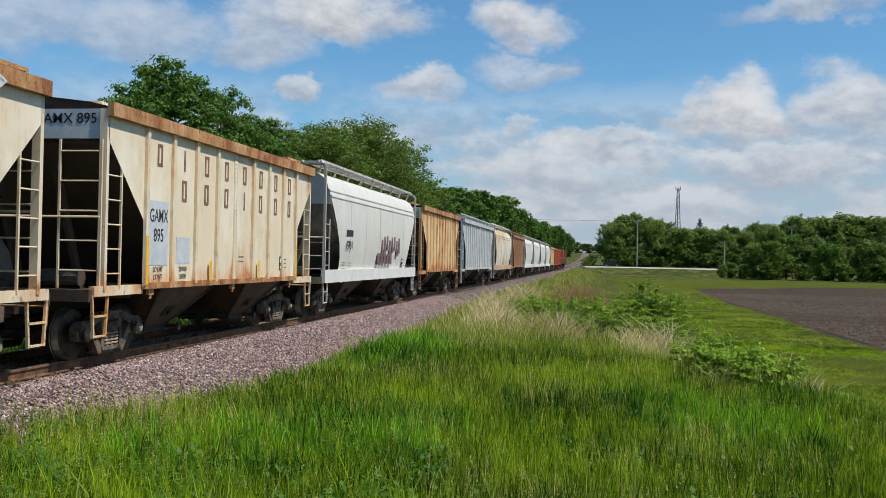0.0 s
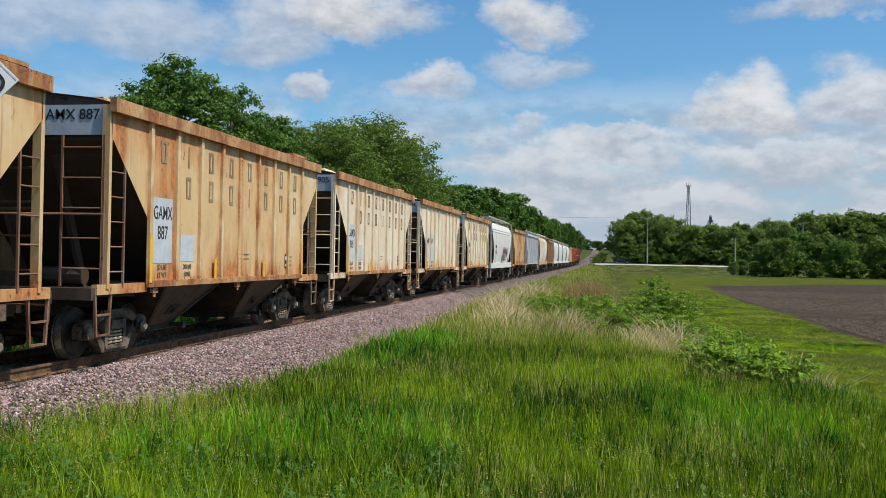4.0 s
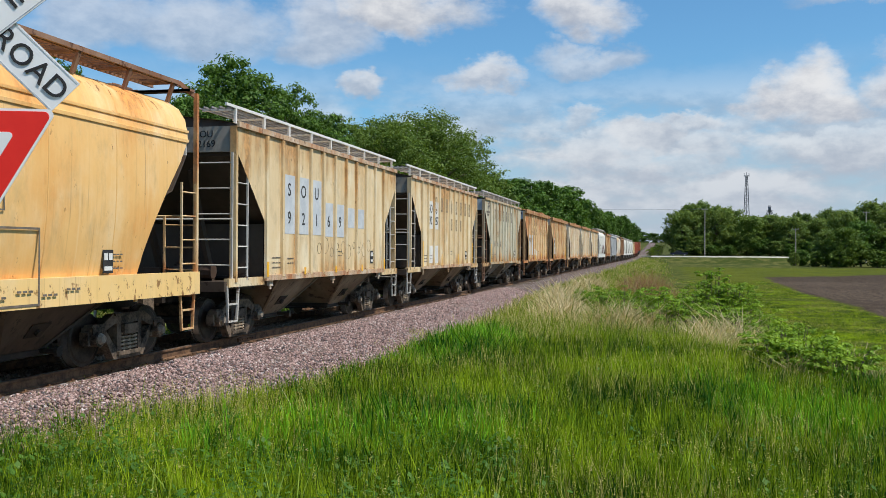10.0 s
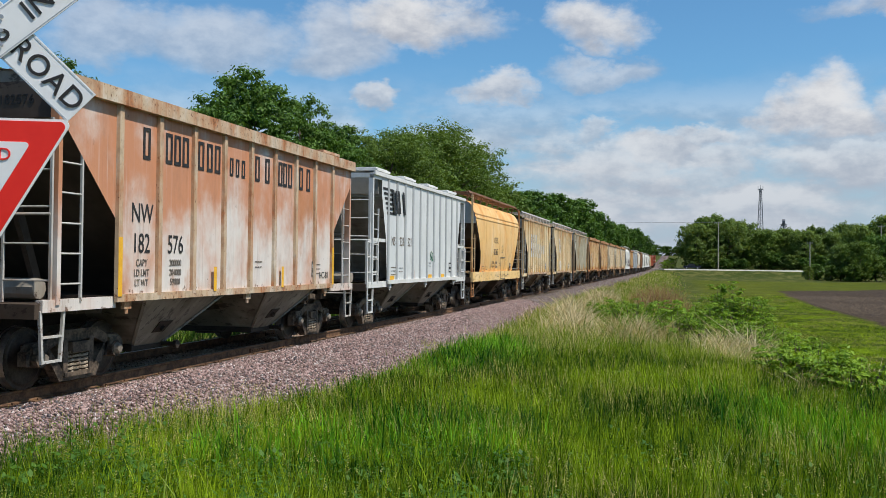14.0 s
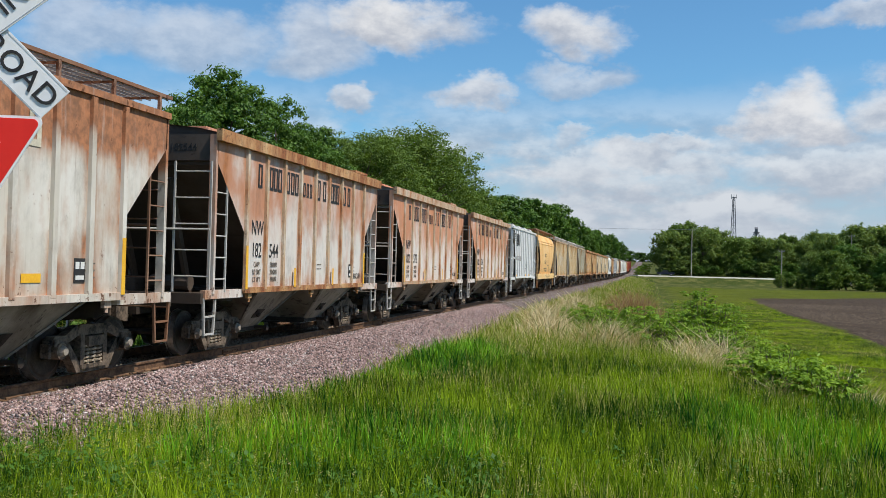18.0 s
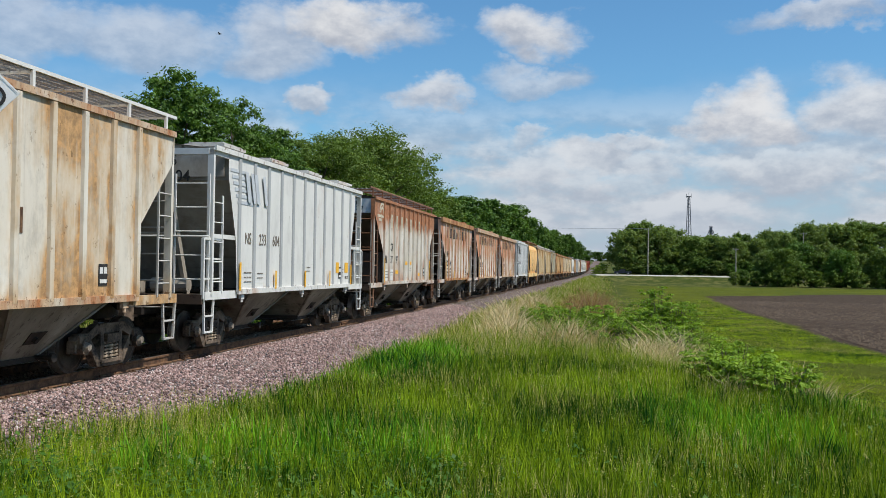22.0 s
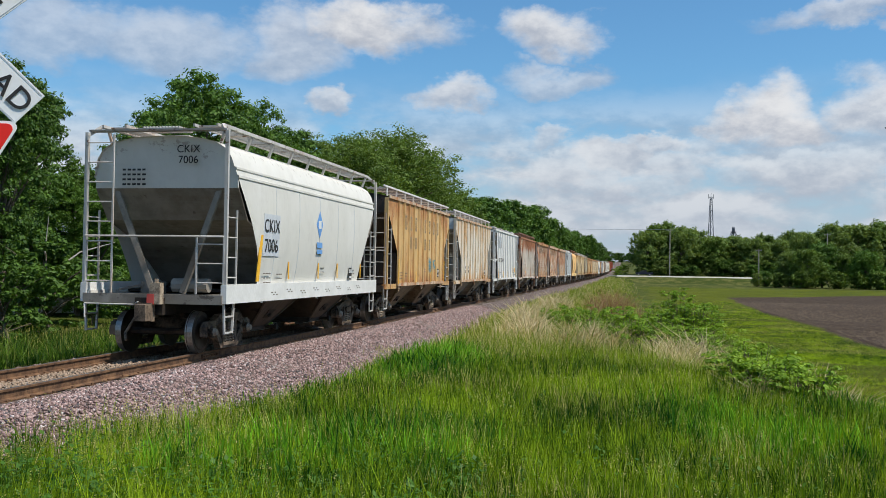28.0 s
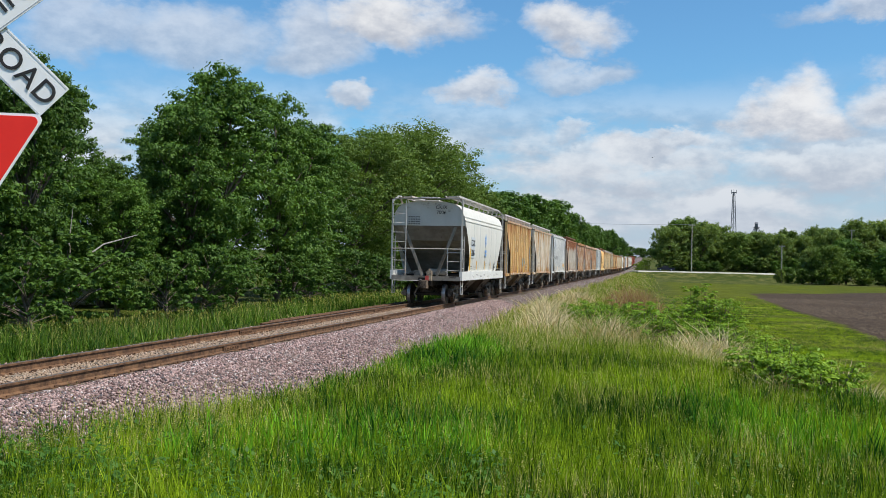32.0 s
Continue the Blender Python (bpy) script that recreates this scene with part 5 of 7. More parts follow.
def data_text(car, rows_, size=0.1, x=1.568, mat=None):
    """Stencilled words and figures: (y, z, text)."""
    for y, z, tx in rows_:
        text_on(car, "data_lettering", tx, size, y, z, mat or M["stencil"], x, squeeze=0.85)


def open_bar(w_, h_, t):
    """A hollow upright rectangle of flat strokes."""
    s = Shape()
    for sg in (-1, 1):
        s.box(0, 0.004, min(sg * w_ / 2, sg * (w_ / 2 - t)), max(sg * w_ / 2, sg * (w_ / 2 - t)), -h_ / 2, h_ / 2)
        s.box(0, 0.004, -w_ / 2 + t, w_ / 2 - t, min(sg * h_ / 2, sg * (h_ / 2 - t)), max(sg * h_ / 2, sg * (h_ / 2 - t)))
    return s


def name_bars(car, letters, mat, z, h, x=1.566, wide=0.5, stroke=0.14, solid=()):
    """A row of plain upright shapes in the place of a painted name; those in `solid` are single strokes."""
    for i, y in enumerate(letters):
        if i in solid:
            me = cached(("stroke", round(h, 3), stroke), lambda: Shape().box(0, 0.004, -h * stroke / 2, h * stroke / 2, -h / 2, h / 2))
        else:
            me = cached(("open_bar", round(h, 3), wide, stroke), lambda: open_bar(h * wide, h, h * stroke))
        part("name_bar", me, mat, car, "faded stencilled shape", at=pose(x, y, z))


# boundaries between cars, metres along the track at the clip's start, from the front back
ENDS = [251.0, 230.0, 208.5, 192.5, 176.5, 161.0, 146.5, 132.0, 117.5, 103.0, 88.0, 72.0, 54.2, 41.0, 26.0, 13.25, 0.6, -12.05, -24.7, -37.8, -50.5, -63.2, -75.8, -88.4, -101.3, -114.4, -127.4, -139.6, -152.5, -165.8, -178.6, -191.1, -203.5]
SPAN = [((a + b) / 2, a - b) for a, b in zip(ENDS, ENDS[1:])]


def wc_car(i, mats, number, label, tone="brownletter", apart=False):
    car, half = ribbed_hopper("covered_hopper", *SPAN[i], mats, label, "hatch", 9, flat_middle=True)
    inner = half - 1.3
    slots = [-inner + 2 * inner * (q + 0.5) / 8 for q in range(8)]
    if tone:
        name_bars(car, slots, M[tone], 3.55, 0.40, solid=(1,))
        name_bars(car, slots[1:8], M[tone], 2.98, 0.40, solid=(3,))
    blocks(car, "paint_patch", [(slots[0], 2.15, 0.74, 1.2), (slots[1], 2.15, 0.74, 1.2)] if apart else [(slots[0], 2.15, 0.74, 1.15)], M["palepatch"], 1.562, "pale grey paint patch")
    if not apart:
        blocks(car, "paint_patch", [(slots[1], 1.85, 0.6, 0.5)], M["palepatch"], 1.562, "pale blue-grey paint square")
    text_on(car, "lettering", number.split()[0], 0.25, slots[0], 2.45, M["black"], 1.568, squeeze=0.74)
    text_on(car, "lettering", number.split()[1], 0.25, slots[1] - 0.08 if apart else slots[0], 2.45 if apart else 2.1, M["black"], 1.568, squeeze=0.8)
    text_on(car, "lettering", number, 0.24, 0.3, 3.94, M["black"], -half - 0.02, end=True).matrix_basis = pose(0.8, -half - 0.016, 3.94, 90, 0, 0)
    strips(car, half)
    stencils(car, half, lines=False)
    data_text(car, [(slots[0], 1.5, "LD LMT"), (slots[0], 1.36, "LT WT"), (slots[1], 1.5, "204100"), (slots[1], 1.36, "58900")])
    return car


# the engine, far ahead
def engine(y0):
    e = thing("locomotive", pose(TRACK, y0, 0), "black diesel locomotive with a red cab and nose", "locomotive")
    TRAIN.append((e, y0))
    part("body", Shape().box(-0.95, 0.95, -8.0, 4.2, 1.6, 4.2).box(-1.5, 1.5, -9.2, 9.2, 1.15, 1.6), M["steel"], e, "black engine hood and frame")
    part("cab", Shape().box(-1.5, 1.5, 4.2, 6.6, 1.6, 4.6), L_RED["paint"], e, "red cab")
    part("nose", Shape().box(-0.8, 0.8, 6.6, 8.8, 1.6, 3.2), L_RED["paint"], e, "red short hood")
    part("fuel_tank", Shape().box(-1.3, 1.3, -2.5, 2.5, 0.4, 1.15), M["steel"], e)
    part("rear_hood", Shape().box(-0.9, 0.9, -9.0, -8.0, 1.6, 3.9), L_RED["paint"], e, "red end hood")
    for sg in (-1, 1):
        part("handrail", Shape().tube((sg * 1.48, -9.1, 2.6), (sg * 1.48, 4.2, 2.6), 0.03, 6), M["white"], e)
        truck(e, pose(0, sg * 6.0, 0))


engine(SPAN[0][0])
engine(SPAN[1][0])
ribbed_hopper("covered_hopper", *SPAN[2], L_RED, "bright red covered hopper car behind the engines")
ribbed_hopper("covered_hopper", *SPAN[3], L_RED, "bright red covered hopper car far up the train")
ribbed_hopper("covered_hopper", *SPAN[4], L_IVORY, "beige covered hopper car far up the train")
for i in (5, 6, 7, 8):
    round_hopper("covered_hopper", *SPAN[i], L_WHITE, "white curved-sided covered hopper car")
ribbed_hopper("covered_hopper", *SPAN[9], L_RUST, "rust-brown ribbed covered hopper car", "walk")
round_hopper("covered_hopper", *SPAN[10], L_BONE, "beige curved-sided covered hopper car")
ribbed_hopper("covered_hopper", *SPAN[11], L_STEEL, "long light grey ribbed covered hopper car", "walk", 15)
ribbed_hopper("covered_hopper", *SPAN[12], L_TAN, "tan ribbed covered hopper car", "hatch", 11)

car, half = round_hopper("covered_hopper", *SPAN[13], L_WHITE, "white curved-sided covered hopper car with dark graffiti")
text_on(car, "lettering", "6761", 0.3, -half + 2.3, 2.15, M["black"], 1.603)
blocks(car, "graffiti", [(0.4 + i * 0.42, 2.15 + 0.12 * ((i * 7) % 3), 0.28, 0.6) for i in range(8)] + [(-0.2 + i * 0.5, 1.75, 0.36, 0.4) for i in range(5)], M["maroon"], 1.592, "dark graffiti shapes")
blocks(car, "number_bar", [(-half + 2.3, 2.55, 0.8, 0.2)], M["black"], 1.603)
stencils(car, half, 1.538)

wc_car(14, L_CREAM, "GAMX 895", "cream ribbed covered hopper car with a rusty top chord")
wc_car(15, L_CREAM, "GAMX 884", "cream ribbed covered hopper car with rust along the eaves", "", apart=True)
wc_car(16, L_CREAM, "GAMX 905", "weathered cream ribbed covered hopper car")
wc_car(17, L_TAN, "GAMX 887", "tan covered hopper car streaked with rust", "ghost")
c18 = wc_car(18, L_TAN, "GAMX 829", "tan covered hopper car with a pale patch and rust streaks", apart=True)
blocks(c18, "paint_patch", [(-1.35, 1.72, 0.42, 0.36), (-0.45, 1.66, 0.4, 0.3)], M["white"], 1.562, "small white paint square")


def end_text(car, half, words, mat=None):
    """Figures on the plate at the rear end."""
    text_on(car, "lettering", words, 0.185, 0, 0, mat or M["black"]).matrix_basis = pose(0.88, -half - 0.016, 3.86, 90, 0, 0)


def arch_emblem(car, half, mat):
    """Two arches over a pair of short bars."""
    s = Shape()
    y, z = -half + 0.98, 3.62
    for r0, r1 in ((0.19, 0.28), (0.33, 0.42)):
        k = len(s.v)
        for q in range(13):
            a = math.pi * (q / 12 * 0.94 + 0.0)
            for r in (r0, r1):
                for x in (1.564, 1.568):
                    s.v.append((x, y + 0.05 + r * math.cos(a), z + r * math.sin(a)))
        for q in range(12):
            j = k + 4 * q
            s.f += [(j + 1, j + 3, j + 7, j + 5), (j, j + 4, j + 6, j + 2), (j, j + 1, j + 5, j + 4), (j + 2, j + 6, j + 7, j + 3)]
        s.f += [(k, k + 2, k + 3, k + 1), (k + 48, k + 49, k + 51, k + 50)]
    s.box(1.564, 1.568, y - 0.62, y - 0.14, z - 0.11, z - 0.02).box(1.564, 1.568, y - 0.40, y + 0.02, z - 0.24, z - 0.15)
    s.box(1.564, 1.568, y - 0.14, y - 0.06, z - 0.13, z).box(1.564, 1.568, y - 0.06, y + 0.3, z - 0.11, z - 0.03)
    part("emblem", s, mat, car, "emblem of arches and bars")


def walk_car(i, mats, label, ribs=11):
    return ribbed_hopper("covered_hopper", *SPAN[i], mats, label, "walk", ribs, chord=False)


def slots_of(half, ribs):
    inner = half - 1.3
    return [-inner + 2 * inner * (q + 0.5) / (ribs - 1) for q in range(ribs - 1)]


car, half = walk_car(19, L_SAGE, "grey-green covered hopper car streaked with rust, with a roof walkway")
sl = slots_of(half, 11)
name_bars(car, sl[1:8], M["stencil"], 3.5, 0.5, solid=(5,))
arch_emblem(car, half, M["stencil"])
end_text(car, half, "CR\n883606")
for yy, tx, zz in ((sl[2], "CR", 2.55), (sl[1], "88", 2.1), (sl[2], "36", 2.1), (sl[3], "06", 2.1)):
    text_on(car, "lettering", tx, 0.29, yy, zz, M["stencil"], 1.566, squeeze=0.82)
strips(car, half)
stencils(car, half)

car, half = walk_car(20, L_IVORY, "yellowed ivory covered hopper car with a roof walkway")
sl = slots_of(half, 11)
blocks(car, "paint_patch", [(sl[1], 3.0, 0.62, 0.95), (sl[2], 3.0, 0.62, 0.95), (sl[1], 1.65, 0.62, 0.6), (sl[2], 1.65, 0.62, 0.6)], M["white"], 1.562, "white paint patch")
for yy, tx, zz in ((sl[1], "SO", 3.2), (sl[2], "U", 3.2), (sl[1], "92", 2.8), (sl[2], "287", 2.8)):
    text_on(car, "lettering", tx, 0.3, yy, zz, M["black"], 1.568)
name_bars(car, sl[2:10], M["ghost"], 3.42, 0.5, solid=(3,))
name_bars(car, sl[5:8], M["ghost"], 2.75, 0.42)
end_text(car, half, "92287", M["stencil"])
stencils(car, half)
strips(car, half)

car, half = walk_car(21, L_IVORY, "yellowed ivory covered hopper car with grey repainted squares")
sl = slots_of(half, 11)
blocks(car, "paint_patch", [(sl[q], 2.75, 0.62, 1.25) for q in (1, 2, 3)] + [(sl[q], 2.5, 0.62, 0.8) for q in (4, 5)] + [(sl[q], 2.6, 0.62, 0.5) for q in (6, 7)], M["palepatch"], 1.562, "pale grey paint squares")
for yy, tx, zz in ((sl[1], "S", 3.05), (sl[2], "O", 3.05), (sl[3], "U", 3.05), (sl[1], "9", 2.45), (sl[2], "2", 2.45), (sl[3], "1", 2.45), (sl[4], "6", 2.45), (sl[5], "9", 2.45)):
    text_on(car, "lettering", tx, 0.29, yy, zz, M["black"], 1.568)
s = Shape()
for q in range(11):
    s.ring((1.564, sl[3] + 0.2 + q * 0.42, 1.82 + 0.09 * math.sin(q * 2.3)), True, 0.13 + 0.06 * math.sin(q * 1.7), 0.006, 12, 3)
end_text(car, half, "SOU\n92169")
tagged(part("chalk_scrawl", s, M["ghost"], car, "faint scrawled loops"), kind="stuff")
stencils(car, half)
strips(car, half, None, 5, 0.16, 0.3)

car, half = round_hopper("covered_hopper", *SPAN[22], L_GOLD, "golden yellow curved-sided covered hopper car with rust-stained seams")
text_on(car, "lettering", "CEFX", 0.27, -0.9, 2.75, M["black"], 1.603, spacing=1.15)
text_on(car, "lettering", "82763", 0.27, -0.9, 2.25, M["black"], 1.589, spacing=1.15)
stencils(car, half, 1.538)
blocks(car, "data_stencil", [(0.5, 2.4, 0.02, 0.3), (0.72, 2.4, 0.02, 0.3), (0.61, 2.55, 0.24, 0.02), (0.61, 2.25, 0.24, 0.02)] + [(i * 0.5 - 1.0 + 0.11 * e, 1.24 - 0.06 * (i % 2), 0.08, 0.03) for i in range(7) for e in range(3)], M["stencil"], 1.603)
data_text(car, [(-1.6, 1.78, "LD LMT"), (-0.85, 1.78, "232500"), (-1.6, 1.6, "LT WT"), (-0.85, 1.6, "53400")], 0.115, 1.585)
part("tag_outline", open_bar(1.15, 1.0, 0.03), M["stencil"], car, "dark painted outline", at=pose(1.583, 0.85, 1.55))
text_on(car, "lettering", "82763", 0.26, 0, 0, M["black"]).matrix_basis = pose(0.4, -half - 0.02, 4.0, 90, 0, 0)


def pale_car(i, number, label, fresh):
    car, half = ribbed_hopper("covered_hopper", *SPAN[i], L_PALE if fresh else L_PALE2, label, "hatch", 11, chord=False, rib_wide=0.075, rib_deep=0.03, inset=0.72)
    sl = slots_of(half, 11)
    tone = M["black"] if fresh else M["palepatch"]
    blocks(car, "emblem", [(-half + 1.25 + 0.08 * q, 3.78 - q * 0.13, 0.9, 0.07) for q in range(6)], tone, 1.567, "emblem of dark stripes")
    for y_, w_ in ((1.75, 0.2), (2.05, 0.16), (2.28, 0.2), (2.78, 0.16)):
        part("emblem", Shape().prism([(-half + y_ - w_ / 2 + 0.1, 3.15), (-half + y_ + w_ / 2 + 0.1, 3.15), (-half + y_ + w_ / 2 - 0.1, 3.8), (-half + y_ - w_ / 2 - 0.1, 3.8)], 1.592, 1.596), tone, car, "slanting bars beside the stripes")
    for yy, tx in ((sl[0], "NS"), (sl[1], number[:3]), (sl[2], number[3:])):
        text_on(car, "lettering", tx, 0.27, yy + 0.1, 2.35, M["stencil"], 1.566, squeeze=0.85)
    text_on(car, "lettering", "NS\n" + number, 0.34, 0, 0, M["black"]).matrix_basis = pose(0.2, -half + 0.72 - 0.016, 3.8, 90, 0, 0)
    if fresh:
        blocks(car, "reflective_strip", [(sl[q], 1.33, 0.42, 0.11) for q in (0, 5, 7)] + [(sl[0] - 0.38, 1.55, 0.07, 0.55)], M["yellow"], 1.567, "yellow reflective strip")
    else:
        strips(car, half, None, 5, 0.42, 0.6)
    stencils(car, half)
    # corner frames and low platform railings
    for e in (-1, 1):
        for sx in (-1, 1):
            part("corner_beam", Shape().bar((sx * 1.51, e * (half + 0.05), 4.06), (sx * 1.51, e * (half - 0.76), 4.06), 0.1, 0.14), M["white"], car, "white beam from the corner post to the body")
            part("corner_beam", Shape().bar((sx * 1.51, e * (half - 0.03), 2.36), (sx * 1.51, e * (half - 1.26), 2.36), 0.06, 0.09), M["white"], car)
        part("end_beam", Shape().bar((-1.46, e * (half + 0.01), 4.06), (1.46, e * (half + 0.01), 4.06), 0.1, 0.12), M["white"], car, "white beam across the end")
        part("railing", Shape().bar((1.5, e * (half + 0.35), 2.3), (1.5, e * (half - 0.55), 2.3), 0.05, 0.05).bar((1.5, e * (half + 0.35), 1.1), (1.5, e * (half + 0.35), 2.3), 0.06, 0.06).bar((1.5, e * (half - 0.55), 1.1), (1.5, e * (half - 0.55), 2.3), 0.06, 0.06).bar((1.5, e * (half + 0.35), 1.9), (1.5, e * (half - 0.55), 1.9), 0.03, 0.03).bar((1.5, e * (half + 0.35), 1.5), (1.5, e * (half - 0.55), 1.5), 0.03, 0.03), M["white"], car, "white platform railing")
    return car, half


L_PALE2 = livery("dusty white paint", (0.64, 0.63, 0.59), (0.70, 0.69, 0.65), 0.5, 0.03, 0.0, 0.06, soil=0.18, hop=grey_hop, trim=M["white"], walkpost=grey_trim, end=PALE_SHADE_SOOT, seam=0.03, streak=0.22, rib=grey_rib, sill=M["white"])
car, half = pale_car(23, "233521", "pale grey covered hopper with an emblem of dark stripes", True)
s = Shape()
for q in range(6):
    s.ring((1.565, 0.5 + 0.09 * q, 1.95 + 0.07 * math.sin(q * 2.1)), True, 0.08 + 0.03 * (q % 2), 0.016, 14, 4)
s.v = [(1.5655 + (x_ - 1.565) * 0.12, y_, z_) for x_, y_, z_ in s.v]
tagged(part("graffiti", s, M["greenpaint"], car, "small dark green graffiti"), kind="stuff")


def oxide_car(i, number, label, mats):
    car, half = ribbed_hopper("covered_hopper", *SPAN[i], mats, label, "hatch", 9)
    sl = slots_of(half, 9)
    gap = sl[1] - sl[0]
    name_bars(car, [sl[0] + q * gap for q in (0.18, 0.78, 1.02, 1.26, 1.74, 2.02, 2.28, 3.78, 4.2, 4.78, 5.0, 5.24, 5.78, 6.16)], M["black"], 3.52, 0.48, wide=0.42, stroke=0.12)
    name_bars(car, [sl[0] + q * gap for q in (2.78, 3.0, 3.22)], M["black"], 3.45, 0.32, wide=0.42, stroke=0.13)
    for yy, tx, zz in ((sl[0] + 0.1, "NW", 2.45), (sl[0] + 0.08, number[:3], 2.0), (sl[1], number[3:], 2.0)):
        text_on(car, "lettering", tx, 0.31, yy, zz, M["black"], 1.566, squeeze=0.8)
    end_text(car, half, number)
    data_text(car, [(sl[0] + 0.1, 1.72, "CAPY"), (sl[0] + 0.1, 1.57, "LD LMT"), (sl[0] + 0.1, 1.42, "LT WT"), (sl[1], 1.72, "200000"), (sl[1], 1.57, "204000"), (sl[1], 1.42, "59000")], 0.11)
    text_on(car, "data_stencil", "HC-81", 0.16, half - 1.75, 1.45, M["black"], 1.566)
    strips(car, half)
    stencils(car, half, lines=False)


oxide_car(24, "182576", "chalky red-and-white covered hopper car with a rusty top chord", L_OXIDE)
oxide_car(25, "182572", "faded red oxide covered hopper car chalked white", L_OXIDE)
L_OXIDE2 = livery("whitened red oxide paint", (0.48, 0.22, 0.12), (0.64, 0.59, 0.53), 0.75, 0.26, 0.06, 0.08, chord=rusty_beam, trim=grey_trim, rib=pale_rust, hop=grey_hop, bleach=0.22, seam=0.12)
oxide_car(26, "182544", "whitened red oxide covered hopper car", L_OXIDE2)

car, half = walk_car(27, L_BROWN, "rusty brown covered hopper car with cream lettering and a roof walkway")
sl = slots_of(half, 11)
name_bars(car, [sl[q] for q in (1, 2, 3, 4, 5, 6, 7)], M["creamletter"], 3.45, 0.5, solid=(5,), stroke=0.18)
arch_emblem(car, half, M["creamletter"])
end_text(car, half, "CR\n883797")
for yy, tx, zz in ((sl[1], "CR", 2.5), (sl[0], "88", 2.05), (sl[1], "37", 2.05), (sl[2], "97", 2.05)):
    text_on(car, "lettering", tx, 0.29, yy, zz, M["black"], 1.568, squeeze=0.82)
blocks(car, "paint_patch", [(sl[0], 1.5, 0.55, 0.4), (sl[1], 1.5, 0.55, 0.4)], M["white"], 1.562, "white data patches")
strips(car, half, None, 2, 0.9)
blocks(car, "reflective_strip", [(sl[2], 1.6, 0.5, 0.14), (sl[4], 1.95, 0.45, 0.13), (sl[5], 1.95, 0.35, 0.13), (sl[7], 1.5, 0.4, 0.12)], M["yellow"], 1.567)
stencils(car, half)

car, half = pale_car(28, "233604", "dusty white covered hopper car with a worn emblem", False)
text_on(car, "data_lettering", "HC-77", 0.095, half - 1.6, 1.45, M["stencil"], 1.566)
blocks(car, "reflective_patch", [(half - 1.65, 1.75, 0.36, 0.3), (half - 2.6, 1.75, 0.3, 0.3)], M["yellow"], 1.567, "square yellow reflective patch")

car, half = walk_car(29, L_BONE, "bone white covered hopper car with broad brown rust stains")
blocks(car, "rust_plate", [(0.9, 2.35, 0.25, 0.35)], M["rail"], 1.566, "square rusty patch plate")
end_text(car, half, "SOU\n2214")
sl = slots_of(half, 11)
data_text(car, [(sl[1], 1.85, "LD LMT"), (sl[1], 1.65, "LT WT"), (sl[2], 1.85, "227100"), (sl[2], 1.65, "58900")], 0.125)
stencils(car, half, lines=False)

car, half = walk_car(30, L_OCHRE, "rust-stained ochre covered hopper car with teal graffiti and a roof walkway")
sl = slots_of(half, 11)
name_bars(car, sl[1:9], M["ghost"], 3.4, 0.5, solid=(3,))
name_bars(car, [sl[2], sl[3], sl[5], sl[6]], M["ghost"], 2.7, 0.42)
s = Shape()
for lane in range(4):
    pts = []
    for q in range(64):
        u_ = q / 63
        swing = (0.26, 0.2, 0.3, 0.14)[lane] * (0.6 + 0.4 * math.sin(u_ * 5 + lane))
        pts.append((1.565, 1.08 + 1.3 * u_ + 0.13 * math.sin(u_ * (31 + 7 * lane) + lane), 1.93 + 0.05 * lane + swing * math.cos(u_ * (27 + 5 * lane) + 2 * lane) - 0.12 * u_))
    for q in range(63):
        s.tube(pts[q], pts[q + 1], (0.017, 0.012, 0.010, 0.024)[lane], 4)
for q in range(5):
    s.tube((1.565, 1.2 + 0.07 * q, 1.62), (1.565, 1.16 + 0.09 * q, 2.0 - 0.05 * q), 0.02, 4)
s.v = [(1.5645 + (x_ - 1.565) * 0.12, y_, z_) for x_, y_, z_ in s.v]
tagged(part("graffiti", s, M["teal"], car, "teal looping graffiti"), kind="stuff")
end_text(car, half, "92344", M["stencil"])
strips(car, half)
stencils(car, half)

car, half = round_hopper("covered_hopper", *SPAN[31], L_WHITE, "clean white curved-sided hopper, last car of the train")
part("paint_patch", Shape().hexa([(1.55, -3.78, 2.0), (1.574, -3.78, 2.0), (1.574, -2.82, 2.0), (1.55, -2.82, 2.0), (1.57, -3.78, 2.92), (1.609, -3.78, 2.92), (1.609, -2.82, 2.92), (1.57, -2.82, 2.92)]), M["palepatch"], car, "pale grey number panel")
text_on(car, "lettering", "CKIX", 0.30, -3.3, 2.65, M["black"], 1.607)
text_on(car, "lettering", "7006", 0.30, -3.3, 2.22, M["black"], 1.592)
text_on(car, "lettering", "CKIX\n7006", 0.22, 0, 0, M["black"]).matrix_basis = pose(0.55, -half - 0.02, 4.02, 90, 0, 0)
part("emblem", Shape().prism([(-0.28, 2.85), (-0.03, 2.5), (0.22, 2.85), (-0.03, 3.2)], 1.603, 1.607), M["blue"], car, "blue diamond emblem")
blocks(car, "emblem", [(-0.03, 2.85, 0.2, 0.2)], M["white"], 1.608)
blocks(car, "emblem", [(-0.03, 2.33, 0.42, 0.14), (-0.03, 2.16, 0.42, 0.1)], M["blue"], 1.604)
part("reflective_strip", Shape().prism([(-4.15, 1.45), (-4.02, 1.45), (-3.8, 2.45), (-3.9, 2.45)], 1.575, 1.6), M["yellow"], car, "slanting yellow strip")
blocks(car, "reflective_strip", [(q, 1.68, 0.08, 0.4) for q in (-2.1, 0.05, 1.65, 3.9)], M["yellow"], 1.548)
stencils(car, half, 1.538)
